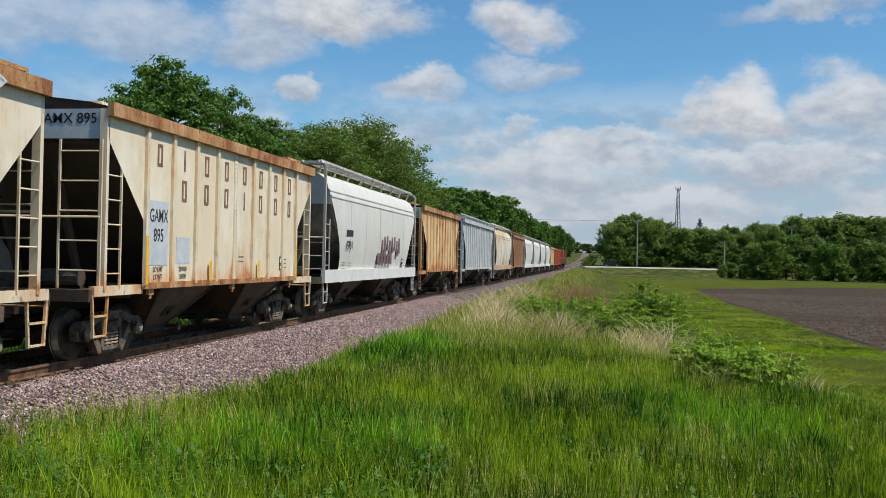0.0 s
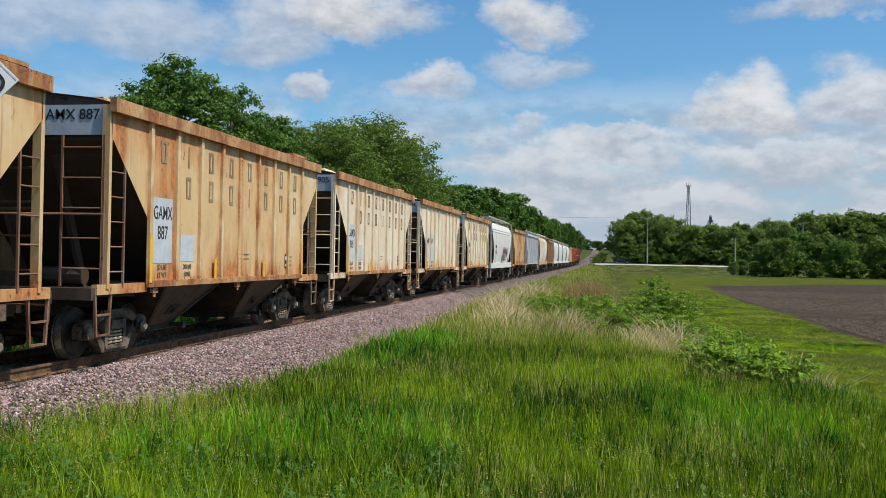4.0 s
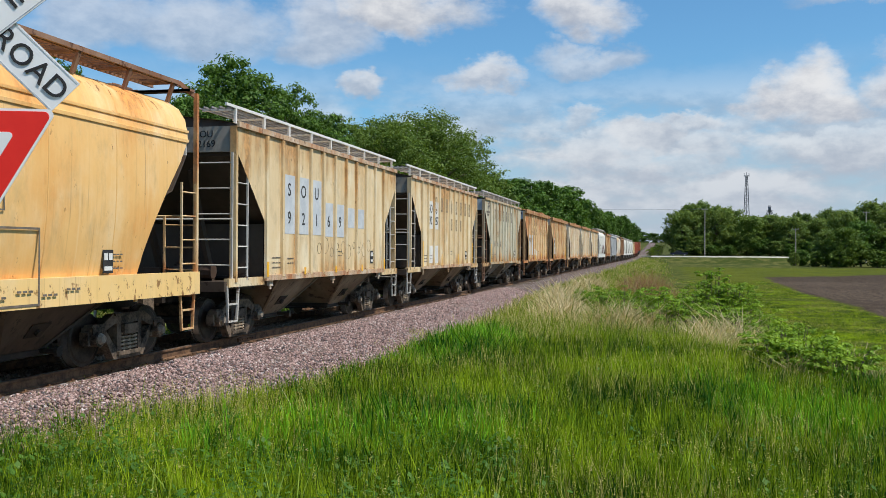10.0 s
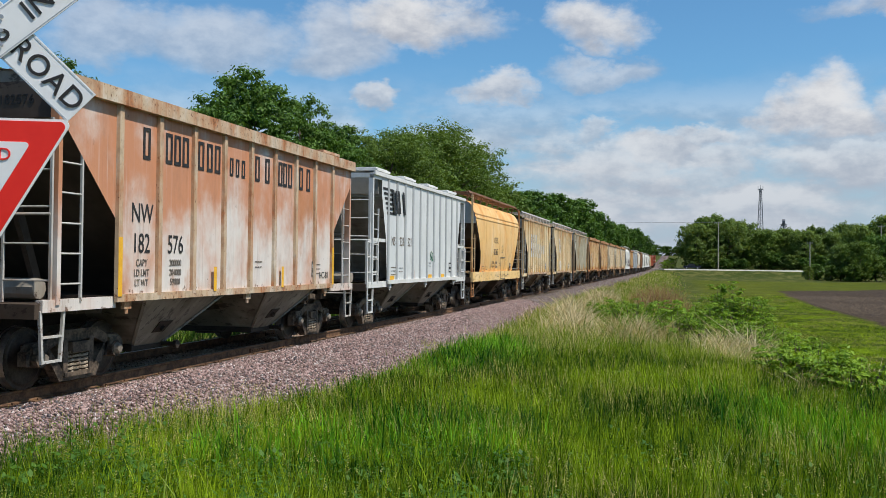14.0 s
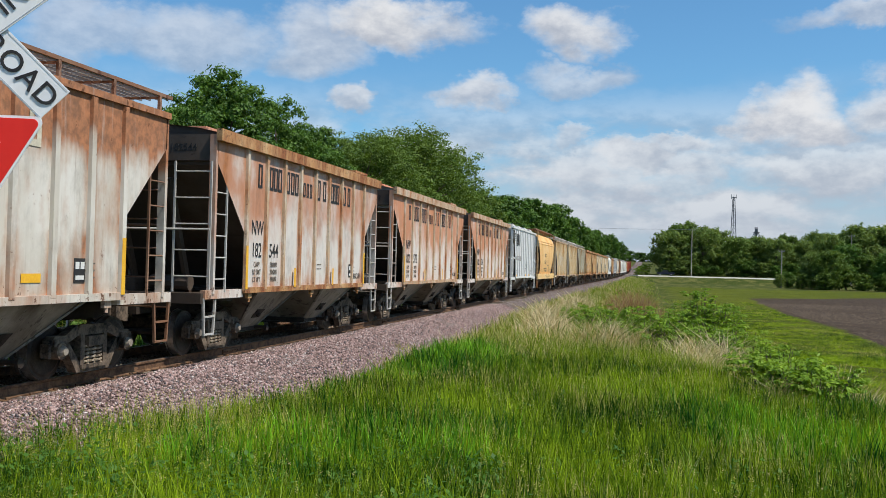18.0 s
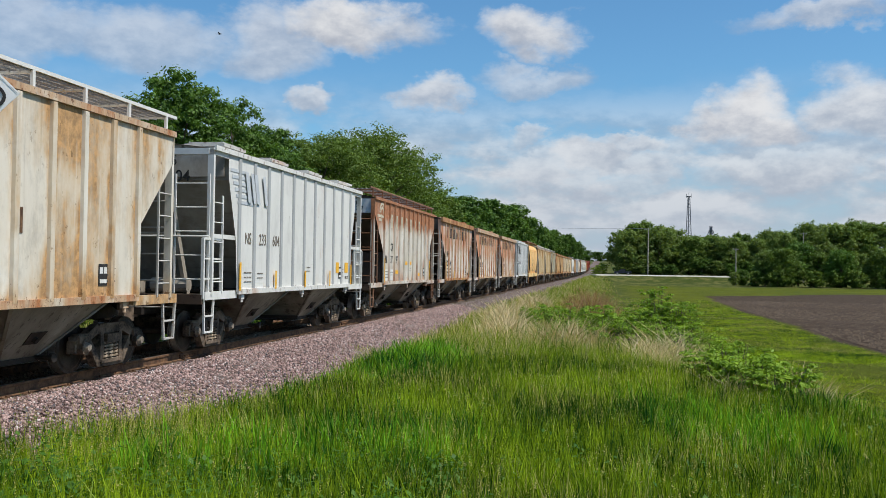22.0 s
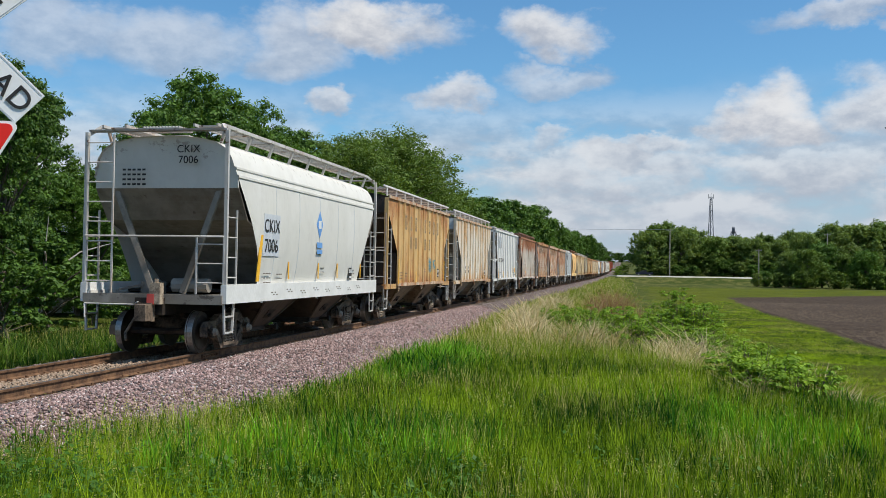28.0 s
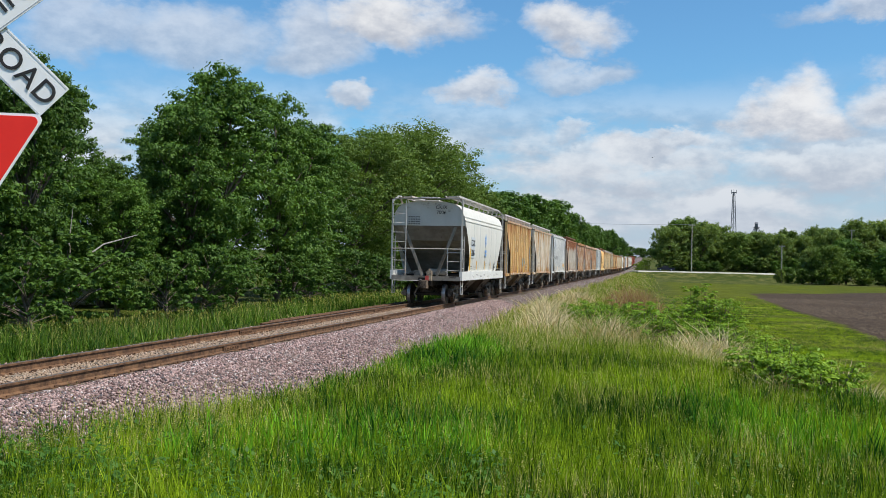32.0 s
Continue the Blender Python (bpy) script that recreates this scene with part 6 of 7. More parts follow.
blocks(car, "data_stencil", [(q * 0.95 - 3.2 + 0.1 * e, 1.2 + 0.05 * (q % 2) - 0.05 * (e % 2), 0.09, 0.022) for q in range(8) for e in range(4)], M["stencil"], 1.582)
part("end_device", Shape().box(0.1, 0.32, -half - 0.66, -half - 0.5, 1.0, 1.42).tube((0.2, -half - 0.58, 1.42), (0.2, -half - 0.58, 1.5), 0.05, 8), M["springsteel"], car, "end-of-train device")
part("marker", Shape().box(0.05, 0.2, -half - 0.67, -half - 0.66, 1.0, 1.2), M["brakered"], car, "red marker plate")
for i_, za in enumerate((3.72, 3.62, 3.52, 3.42)):
    row_ = Shape()
    for q_ in range(5):
        row_.box(-0.9 + q_ * 0.11, -0.83 + q_ * 0.11 + 0.01 * ((q_ + i_) % 2), -half - 0.016, -half - 0.012, za - 0.02, za + 0.02)
    tagged(part("data_stencil", row_, M["black"], car), kind="stuff")

# ---- trees ----
def leaves_mesh(name, centres, spread, count, size, flat=0.75, shell=0.55, up=0.45):
    """Many small folded leaves gathered in clumps."""
    centres, spread = np.asarray(centres), np.asarray(spread)
    pick = rng.choice(len(centres), count, p=spread**2 / (spread**2).sum())
    d = rng.normal(size=(count, 3))
    d /= np.linalg.norm(d, axis=1, keepdims=True)
    r = spread[pick] * (shell + (1 - shell) * rng.random(count)) * rng.uniform(0.75, 1.15, count)
    p = centres[pick] + d * r[:, None] * (1, 1, flat)
    # leaves face outwards and up, loosely
    nrm = d + rng.normal(size=(count, 3)) * 0.38 + (0, 0, up)
    nrm /= np.linalg.norm(nrm, axis=1, keepdims=True)
    u = np.cross(nrm, rng.normal(size=(count, 3)))
    u /= np.linalg.norm(u, axis=1, keepdims=True)
    v = np.cross(nrm, u)
    s = (size * rng.uniform(0.6, 1.4, count))[:, None]
    quad = np.stack([p - u * s, p - v * s * 0.55 + nrm * s * 0.15, p + u * s, p + v * s * 0.55 + nrm * s * 0.15], 1)
    f = np.array([(0, 1, 2), (0, 2, 3)])[None] + 4 * np.arange(count)[:, None, None]
    return loose_mesh(name, quad.reshape(-1, 3), f.reshape(-1, 3))


def tree_kind(seed, height, width, low, count, leaf, clumps, top=0.85, lean=0.0, puff=1.0, flat=0.55):
    """Trunk with limbs, and a crown of clumps in an uneven envelope. Returns two meshes."""
    rd = np.random.default_rng(seed)
    cs, rs, limbs = [], [], []
    for i in range(clumps):
        t = rd.random() ** 0.8
        z = low + (1 - low) * t
        env = (1 - ((z - 0.52) / 0.52) ** 2) ** 0.5 if abs(z - 0.52) < 0.52 else 0.1
        a = rd.uniform(0, 2 * math.pi)
        rr = width * env * (rd.uniform(0.45, 1.0) if rd.random() < 0.8 else rd.uniform(0, 0.5)) * 0.82
        c = (rr * math.cos(a) + lean * z, rr * math.sin(a), z * height * top + 0.04 * height)
        if math.sin(a * 3 + z * 9 + seed) > 0.75:
            continue
        if rd.random() < 0.45:
            limbs.append(c)
        # each bough carries several sprays
        for q in range(4):
            g = rd.normal(size=3) * height * 0.045
            cs.append((c[0] + g[0], c[1] + g[1], c[2] + g[2] * 0.7))
            rs.append(height * rd.uniform(0.022, 0.062) * puff)
    s = Shape()
    p = Vector((0, 0, -0.3))
    for k in range(5):
        q = Vector((rd.uniform(-0.25, 0.25) + lean * (k + 1) / 6, rd.uniform(-0.25, 0.25), height * 0.16 * (k + 1)))
        s.tube(p, q, height * 0.02 * (1 - k * 0.17), 8, height * 0.02 * (1 - (k + 1) * 0.17), caps=False)
        p = q
    for c in limbs[:26]:
        z0 = max(0.08 * height, min(0.7 * height, c[2] * 0.6))
        s.tube((0, 0, z0), (c[0] * 0.55, c[1] * 0.55, z0 + (c[2] - z0) * 0.62), height * 0.008, 5, height * 0.005, caps=False)
        s.tube((c[0] * 0.55, c[1] * 0.55, z0 + (c[2] - z0) * 0.62), c, height * 0.005, 5, height * 0.0015, caps=False)
    return s.mesh("trunk", True), leaves_mesh("crown", cs, rs, count, leaf, flat, 0.25)


KINDS = {
    "near1": tree_kind(1, 12, 3.9, 0.08, 38000, 0.095, 190),
    "near2": tree_kind(2, 12, 3.7, 0.05, 38000, 0.092, 180, 0.9),
    "near3": tree_kind(3, 12, 4.4, 0.12, 38000, 0.098, 170, 0.88),
    "round": tree_kind(4, 14, 7.0, 0.02, 70000, 0.092, 760, 0.88, puff=1.1),
    "mid1": tree_kind(5, 12, 4.6, 0.04, 14000, 0.19, 210, flat=0.8),
    "mid2": tree_kind(6, 12, 4.2, 0.03, 14000, 0.19, 200, 0.9, flat=0.8),
    "far1": tree_kind(7, 12, 5.6, 0.0, 12500, 0.215, 330, puff=1.25, flat=0.95),
    "far2": tree_kind(8, 12, 4.8, 0.0, 12500, 0.215, 310, 0.92, puff=1.25, flat=0.95),
    "low": tree_kind(10, 12, 5.2, 0.0, 3800, 0.40, 170, 0.92, puff=1.5, flat=0.95),
    "shrub": tree_kind(9, 4, 2.6, 0.0, 9000, 0.085, 90, 0.9),
}


def tree(kind, x, y, h, wide=1.0, leaf="leaf", bark="bark", name="tree", label="", turn=None):
    tall = {"round": 14.0, "shrub": 4.0}.get(kind, 12.0)
    k = h / tall
    z = float(land(x, y))
    tr = new(name)
    tr.matrix_basis = pose(x, y, z - 0.05, 0, 0, random.uniform(0, 360) if turn is None else turn) @ Matrix.Diagonal((k * wide, k * wide, k, 1))
    tagged(tr, label, "tree" if name == "tree" else "shrub", "trees beside the railway" if x < TRACK else "trees beyond the field")
    a, b = KINDS[kind]
    part("trunk", a, M[bark], tr)
    part("crown", b, M[leaf], tr)
    return tr


T_NEAR = "tall leafy broadleaf tree in the row beside the track"
for kind, x, y, h, wd, leaf in (
    ("near1", -24, 27, 9.3, 0.95, "leaf3"), ("near2", -24.5, 33.5, 9.6, 0.85, "leaf3"), ("near3", -28.5, 38, 9.8, 0.9, "leaf"), ("near1", -24, 46.3, 10.4, 0.88, "leaf"),
    ("near2", -24, 49.6, 12.0, 1.05, "leaf"), ("near3", -27, 53, 11.0, 0.9, "leaf3"), ("near1", -24, 58.5, 12.7, 0.85, "leaf"), ("near2", -25, 66, 11.3, 1.0, "leaf"),
    ("near3", -27, 73, 12.5, 0.95, "leaf3"), ("near3", -31, 31, 10, 1.0, "leaf3"), ("near2", -32, 46, 11.0, 1.0, "leaf3"), ("near1", -33, 60, 11.5, 1.0, "leaf3"), ("near2", -27, 20, 9.5, 1.0, "leaf3"), ("near1", -24.5, 40.5, 6.2, 1.0, "leaf"), ("near3", -29.5, 47, 7.2, 1.1, "leaf3"), ("near2", -34, 54, 7.6, 1.3, "leaf3"),
):
    tree(kind, x, y, h * 1.13, wd, leaf, label=T_NEAR)
for x, y, h, wd in ((-26.5, 84, 14.4, 0.85), (-25.5, 97, 16.6, 0.98), (-27, 112, 16.0, 0.9)):
    tree("round", x, y, h * 1.07, wd * 1.2, "leaf2", label="broad rounded olive-green tree beside the track")
for i, (x, y, h) in enumerate(((-28, 128, 13.0), (-25, 140, 12.5), (-29, 155, 15.0), (-26, 170, 14.5), (-28, 186, 16.0), (-25, 203, 16.2), (-27, 222, 17), (-24, 240, 17.5), (-27, 262, 17), (-23, 285, 16.5), (-27, 308, 16), (-24, 352, 15.5), (-22, 380, 16), (-24, 420, 16.5), (-20, 470, 17), (-22, 530, 16), (-19, 600, 15), (-24, 90, 11), (-22, 118, 9.5), (-22, 148, 9), (-21, 178, 10), (-21, 212, 9), (-20, 250, 9))):
    tree(("mid1", "mid2")[i % 2], x, y, h * 1.13, random.uniform(0.85, 1.1), "leaf" if y > 150 else "leaf2", label="leafy tree in the row along the track")
for i in range(13):
    y = 17 + i * 4.6 + random.uniform(-1, 1)
    tree("shrub", -19.5 + random.uniform(-1.5, 1.2), y, random.uniform(2.6, 4.2), random.uniform(0.9, 1.2), random.choice(("leaf3", "leaf", "leaf")), name="shrub", label="dense green undergrowth shrub below the trees")
for i, (x, y, h, wd) in enumerate(((6.5, 350, 15.0, 1.0), (11, 356, 17.0, 1.1), (18, 352, 16.5, 1.0), (24, 362, 15, 1.0), (30, 352, 13.2, 1.1), (37, 356, 12.6, 1.1), (43, 350, 13, 1.0), (48, 358, 13.5, 0.9), (53, 352, 12.5, 1.0), (58, 356, 14.5, 0.9), (64, 352, 15, 1.0), (70, 350, 16.5, 1.1), (78, 352, 17.5, 1.2), (87, 352, 17.5, 1.2), (97, 352, 18, 1.2), (108, 352, 17.5, 1.2), (120, 350, 18, 1.3), (134, 350, 18, 1.3), (10, 372, 13, 1.2), (22, 378, 14, 1.2), (40, 378, 14, 1.2), (60, 378, 14, 1.2))):
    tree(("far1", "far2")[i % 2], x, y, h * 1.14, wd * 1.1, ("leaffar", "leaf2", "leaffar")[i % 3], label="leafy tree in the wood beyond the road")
for i, (x, y, h, wd) in enumerate(((41, 262, 8.6, 1.0), (45, 258, 9.8, 1.0), (49.5, 262, 10.8, 1.0), (47, 272, 14.5, 0.7), (54, 262, 8.2, 1.1), (59, 258, 9.6, 1.0), (64, 262, 8.4, 1.1), (70, 258, 9.8, 1.1), (76, 262, 9, 1.2), (84, 258, 9.4, 1.2), (92, 262, 10, 1.2), (36.5, 272, 4.2, 1.1), (34, 270, 3.4, 1.1), (100, 260, 10, 1.3))):
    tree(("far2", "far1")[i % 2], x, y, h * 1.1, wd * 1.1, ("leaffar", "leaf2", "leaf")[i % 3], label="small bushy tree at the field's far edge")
for i in range(16):
    x = -150 + i * 26 + random.uniform(-8, 8)
    tree("low", x if abs(x + 9) > 14 else x + 30, 760 + random.uniform(-40, 60), random.uniform(9, 12.5), 2.2, "leaf3", label="tree of the distant wood")
for i in range(30):
    x = 7 + i * 5.2 + random.uniform(-1, 1)
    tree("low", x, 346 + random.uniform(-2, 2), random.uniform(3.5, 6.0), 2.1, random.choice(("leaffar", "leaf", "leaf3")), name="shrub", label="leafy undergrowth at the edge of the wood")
for x, y, h in ((-4.6, 341, 2.6), (-3.2, 346, 3.4), (-1.8, 352, 4.2)):
    tree("shrub", x, y, h, 1.2, "sumac", name="shrub", label="bright green bush beside the crossing")
for x, y, h in ((38, 258, 4.0), (43, 255, 4.4), (52, 255, 4.2), (57, 256, 4.0), (62, 255, 4.5), (67, 256, 4.2), (73, 255, 4.5), (80, 256, 4.4), (88, 255, 4.6)):
    tree("low", x, y, h, 1.7, "leaf2", name="shrub", label="low bushes at the field's far edge")
for i in range(16):
    tree("low", -86 + i * 9.5 + random.uniform(-2, 2), 935 + random.uniform(-12, 25), random.uniform(9.5, 13), 1.7, "leaf3", label="tree of the distant wood")
# leaning bare limbs of a half-dead tree at the wood's edge
dead = thing("dead_tree", pose(-21.5, 31.6, -1.1), "thin pale half-dead tree with bare limbs", "tree")
s = Shape().tube((0, 0, 0), (0.25, 0.1, 1.6), 0.06, 6, 0.05).tube((0.25, 0.1, 1.6), (0.12, 0.2, 2.9), 0.05, 6, 0.035).tube((0.12, 0.2, 2.9), (0.35, 0.1, 4.6), 0.035, 6, 0.012).tube((0.2, 0.1, 2.3), (1.1, 1.0, 3.3), 0.05, 5, 0.03).tube((1.1, 1.0, 3.3), (2.0, 1.9, 3.7), 0.03, 5, 0.012)
part("trunk", s, M["palebark"], dead)

# ---- grass and weeds ----
def grass(name, count, x0, x1, y0, y1, h, width, mat, label, keep=None, near=1.6, lean=0.35, segs=2, drop=0.0):
    """Tufted blades on the ground; keep(x, y) gives the share that grows and their height there."""
    tuft = max(1, count // 9)
    tx, ty = rng.uniform(x0, x1, tuft), y0 + (y1 - y0) * rng.random(tuft) ** near
    k = rng.integers(0, tuft, count)
    sp = 0.05 + 0.006 * ty[k]
    x, y = tx[k] + rng.normal(size=count) * sp, ty[k] + rng.normal(size=count) * sp
    hh = np.ones(count)
    if keep is not None:
        g = keep(x, y)
        on = rng.random(count) < g
        x, y, hh, k = x[on], y[on], (0.45 + 0.55 * g[on]), k[on]
    n = len(x)
    th = np.random.default_rng(3).uniform(0.4, 1.4, tuft)[k]
    H = h * hh * th * rng.uniform(0.55, 1.2, n)
    z = land(x, y) - 0.03 - drop
    a = rng.uniform(0, 2 * np.pi, n)
    b = rng.uniform(0, 2 * np.pi, n)
    w_ = width * rng.uniform(0.6, 1.4, n) * (1 + y / 22)
    ux, uy = np.cos(a) * w_, np.sin(a) * w_
    ln = lean * rng.uniform(0.2, 1.5, n) * H
    lx, ly = np.cos(b) * ln, np.sin(b) * ln
    base = np.stack([x, y, z], -1)
    if segs == 2:
        mid = base + np.stack([lx * 0.3, ly * 0.3, H * 0.58], -1)
        tip = base + np.stack([lx, ly, H], -1)
        u = np.stack([ux, uy, 0 * ux], -1)
        v = np.stack([base - u, base + u, mid - u * 0.8, mid + u * 0.8, tip], 1)
        f = np.array([(0, 1, 3), (0, 3, 2), (2, 3, 4)])
        c = 5
    else:
        tip = base + np.stack([lx, ly, H], -1)
        u = np.stack([ux, uy, 0 * ux], -1)
        v = np.stack([base - u, base + u, tip], 1)
        f = np.array([(0, 1, 2)])
        c = 3
    f = f[None] + c * np.arange(n)[:, None, None]
    return structure(name, loose_mesh(name, v.reshape(-1, 3), f.reshape(-1, 3)), M[mat], label, "grass", kind="stuff")


def toe(y):
    return np.interp(y, [0, 11, 13, 16.5, 22, 27, 42, 68, 200], [-8.0, -7.6, -6.7, -5.9, -5.75, -5.8, -6.9, -7.2, -7.3])


def on_verge(x, y):
    return np.clip((x - toe(y) + 0.4) / 1.2, 0, 1)


def clumpy(x, y):
    """Patchy share from 0 to 1, in drifts a metre or two across."""
    return np.clip(0.5 + 0.9 * np.sin(x * 1.9 + 1.3 * np.sin(y * 0.7)) * np.sin(y * 1.1 + 1.7 * np.sin(x * 0.8)) + 0.35 * np.sin(x * 4.3 + y * 3.1), 0, 1)


def seed_heads(name, count, x0, x1, y0, y1, h, label, keep):
    """Thin stalks, each with a feathery head of small scales."""
    x, y = rng.uniform(x0, x1, count), y0 + (y1 - y0) * rng.random(count) ** 1.5
    if keep is not None:
        on = rng.random(count) < keep(x, y)
        x, y = x[on], y[on]
    n = len(x)
    H = h * rng.uniform(0.65, 1.2, n)
    a = rng.uniform(0, 6.28, n)
    ln = H * rng.uniform(0.1, 0.4, n)
    base = np.stack([x, y, land(x, y) - 0.03], -1)
    tip = base + np.stack([np.cos(a) * ln, np.sin(a) * ln, H], -1)
    w_ = 0.0022 * (1 + y / 18)
    u = np.stack([np.cos(a + 1.6) * w_, np.sin(a + 1.6) * w_, 0 * a], -1)
    stalk = np.stack([base - u, base + u, tip], 1)
    vs, fs, o = [stalk.reshape(-1, 3)], [np.arange(3 * n).reshape(-1, 3)], 3 * n
    d = (tip - base) / np.linalg.norm(tip - base, axis=1, keepdims=True)
    for q in range(7):
        c = tip - d * (0.022 * q)
        b = rng.uniform(0, 6.28, n)
        s_ = (0.008 + 0.003 * q) * (1 + y / 30)
        out_ = np.stack([np.cos(b) * s_, np.sin(b) * s_, 0.4 * s_], -1)
        ww = np.stack([-np.sin(b) * s_ * 0.3, np.cos(b) * s_ * 0.3, 0 * b], -1)
        vs.append(np.stack([c - ww, c + ww, c + out_], 1).reshape(-1, 3))
        fs.append(o + np.arange(3 * n).reshape(-1, 3))
        o += 3 * n
    return structure(name, loose_mesh(name, np.concatenate(vs), np.concatenate(fs)), M["seed"], label, "grass", kind="stuff")


def weeds(name, count, x0, x1, y0, y1, label, keep, low=0.1, high=0.42, mat="weed"):
    """Rosettes of broad leaves."""
    x, y = rng.uniform(x0, x1, count), y0 + (y1 - y0) * rng.random(count) ** 1.5
    on = rng.random(count) < keep(x, y)
    x, y = np.repeat(x[on], 16), np.repeat(y[on], 16)
    n = len(x)
    a, L = rng.uniform(0, 6.28, n), rng.uniform(0.025, 0.07, n)
    c = np.stack([x + rng.normal(size=n) * 0.06, y + rng.normal(size=n) * 0.06, land(x, y) + rng.uniform(low, high, n)], -1)
    d = np.stack([np.cos(a) * L, np.sin(a) * L, rng.uniform(-0.6, 1.1, n) * L], -1)
    s_ = np.stack([-np.sin(a) * L * 0.45, np.cos(a) * L * 0.45, 0 * a], -1)
    v = np.stack([c, c + d * 0.5 - s_, c + d, c + d * 0.5 + s_], 1)
    f = np.array([(0, 1, 2), (0, 2, 3)])[None] + 4 * np.arange(n)[:, None, None]
    return structure(name, loose_mesh(name, v.reshape(-1, 3), f.reshape(-1, 3)), M[mat], label, "weeds", kind="stuff")


edge_of = lambda y: np.interp(y, [0, 12, 21, 30, 42, 60, 90, 330], [7.5, 5.5, 3.6, 1.6, -1.2, -2.6, -3.4, -3.4])
verge_keep = lambda x, y: on_verge(x, y) * np.clip((edge_of(y) + 4.5 - x) / 3, 0.15, 1)
grass("verge_grass", 300000, -8.4, 9.5, 5.0, 27.0, 0.43, 0.0037, "grass", "tall lush green verge grass", verge_keep, 1.7, 0.22)
grass("verge_grass", 80000, -8.4, 9.5, 5.0, 30.0, 0.58, 0.0034, "grass", "taller bending blades of verge grass", lambda x, y: verge_keep(x, y) * clumpy(x, y), 1.6, 0.24)
grass("bending_blades", 6000, -7.5, 8.0, 4.8, 17.0, 0.54, 0.005, "paleblade", "pale bending grass blades, lit look painted into their colour", lambda x, y: verge_keep(x, y) * (0.25 + 0.75 * clumpy(x * 1.7 + 3, y * 1.7)), 1.5, 0.3)


def lush_drift(x, y):
    """Where the deepest green stands, in drifts a few metres long."""
    return np.clip(2.2 * np.sin(x * 0.75 + 0.9 * np.sin(y * 0.31) + 1.0) * np.sin(y * 0.45 + 0.8 * np.sin(x * 0.5) + 0.4) - 0.2, 0, 1)


grass("lush_grass", 75000, -8.0, 8.0, 5.0, 24.0, 0.56, 0.0065, "lush", "stand of deep green broad-bladed grass", lambda x, y: verge_keep(x, y) * lush_drift(x, y), 1.6, 0.24)
grass("lush_grass", 16000, -6.4, -2.6, 18.0, 27.0, 0.6, 0.0085, "lush", "drift of deep green grass along the crushed stone", lambda x, y: on_verge(x, y) * np.clip(1.5 - np.hypot((x + 4.6) / 1.2, (y - 22) / 4.2), 0, 1), 1.0, 0.4)
seed_heads("seed_heads", 11000, -8.4, 9.0, 5.5, 32.0, 0.62, "tall grass stalks with pale seed heads", lambda x, y: on_verge(x, y) * np.clip((edge_of(y) + 3 - x) / 3, 0, 1) * clumpy(x + 9, y * 1.3))
weeds("broad_weeds", 260, -6.1, -4.1, 7.1, 9.1, "loose clump of broad-leaved weeds", lambda x, y: np.clip(1.25 - np.hypot((x + 5.1) / 0.7, (y - 8.1) / 0.7), 0, 1) * clumpy(x * 2.3, y * 2.3), 0.12, 0.66, "weed")
weeds("broad_weeds", 130, 0.7, 2.3, 8.3, 9.9, "loose clump of broad-leaved weeds", lambda x, y: np.clip(1.25 - np.hypot((x - 1.5) / 0.5, (y - 9.1) / 0.5), 0, 1) * clumpy(x * 2.3, y * 2.3), 0.12, 0.52, "weed")
weeds("broad_weeds", 1500, -8.0, -1.5, 6.2, 11.5, "dark leafy weeds along the foot of the crushed stone", lambda x, y: on_verge(x, y) * clumpy(x * 1.9 + 7, y * 1.9), 0.08, 0.40, "weed")
weeds("broad_weeds", 900, -8.2, 8.5, 6.0, 26.0, "low broad-leaved weeds among the grass", lambda x, y: on_verge(x, y) * clumpy(x * 1.4 + 40, y * 1.4))
grass("verge_grass", 80000, -7.5, 6.0, 25.0, 90.0, 0.5, 0.0065, "verge", "rough green and strawy grass on the bank", lambda x, y: on_verge(x, y) * np.clip((edge_of(y) + 5 - x) / 3, 0, 1), 1.8, 0.6, 1)
grass("far_bank_grass", 30000, -7.3, 2.0, 88.0, 300.0, 0.6, 0.006, "verge", "rough strawy grass on the bank far along the track", lambda x, y: on_verge(x, y) * np.clip((edge_of(y) + 5.4 - x) / 7, 0, 1) * (0.35 + 0.65 * clumpy(x, y * 0.4)), 1.3, 0.5, 1)
grass("field_margin_grass", 120000, 3.0, 13.5, 14.0, 48.0, 0.10, 0.0042, "grass", "short bright grass strip beside the field", lambda x, y: np.clip((x - edge_of(y) - 2) / 3, 0, 1) * np.clip((13.0 - x) / 1.0, 0, 1), 1.4, 0.9, 1, -0.035)
grass("field_margin_grass", 100000, 1.0, 13.2, 44.0, 130.0, 0.065, 0.0042, "grass", "short mown grass strip along the tilled field", lambda x, y: np.clip((x - edge_of(y) - 4) / 3, 0, 1) * np.clip((13.0 - x) / 0.8, 0, 1), 1.5, 0.9, 1, -0.045)


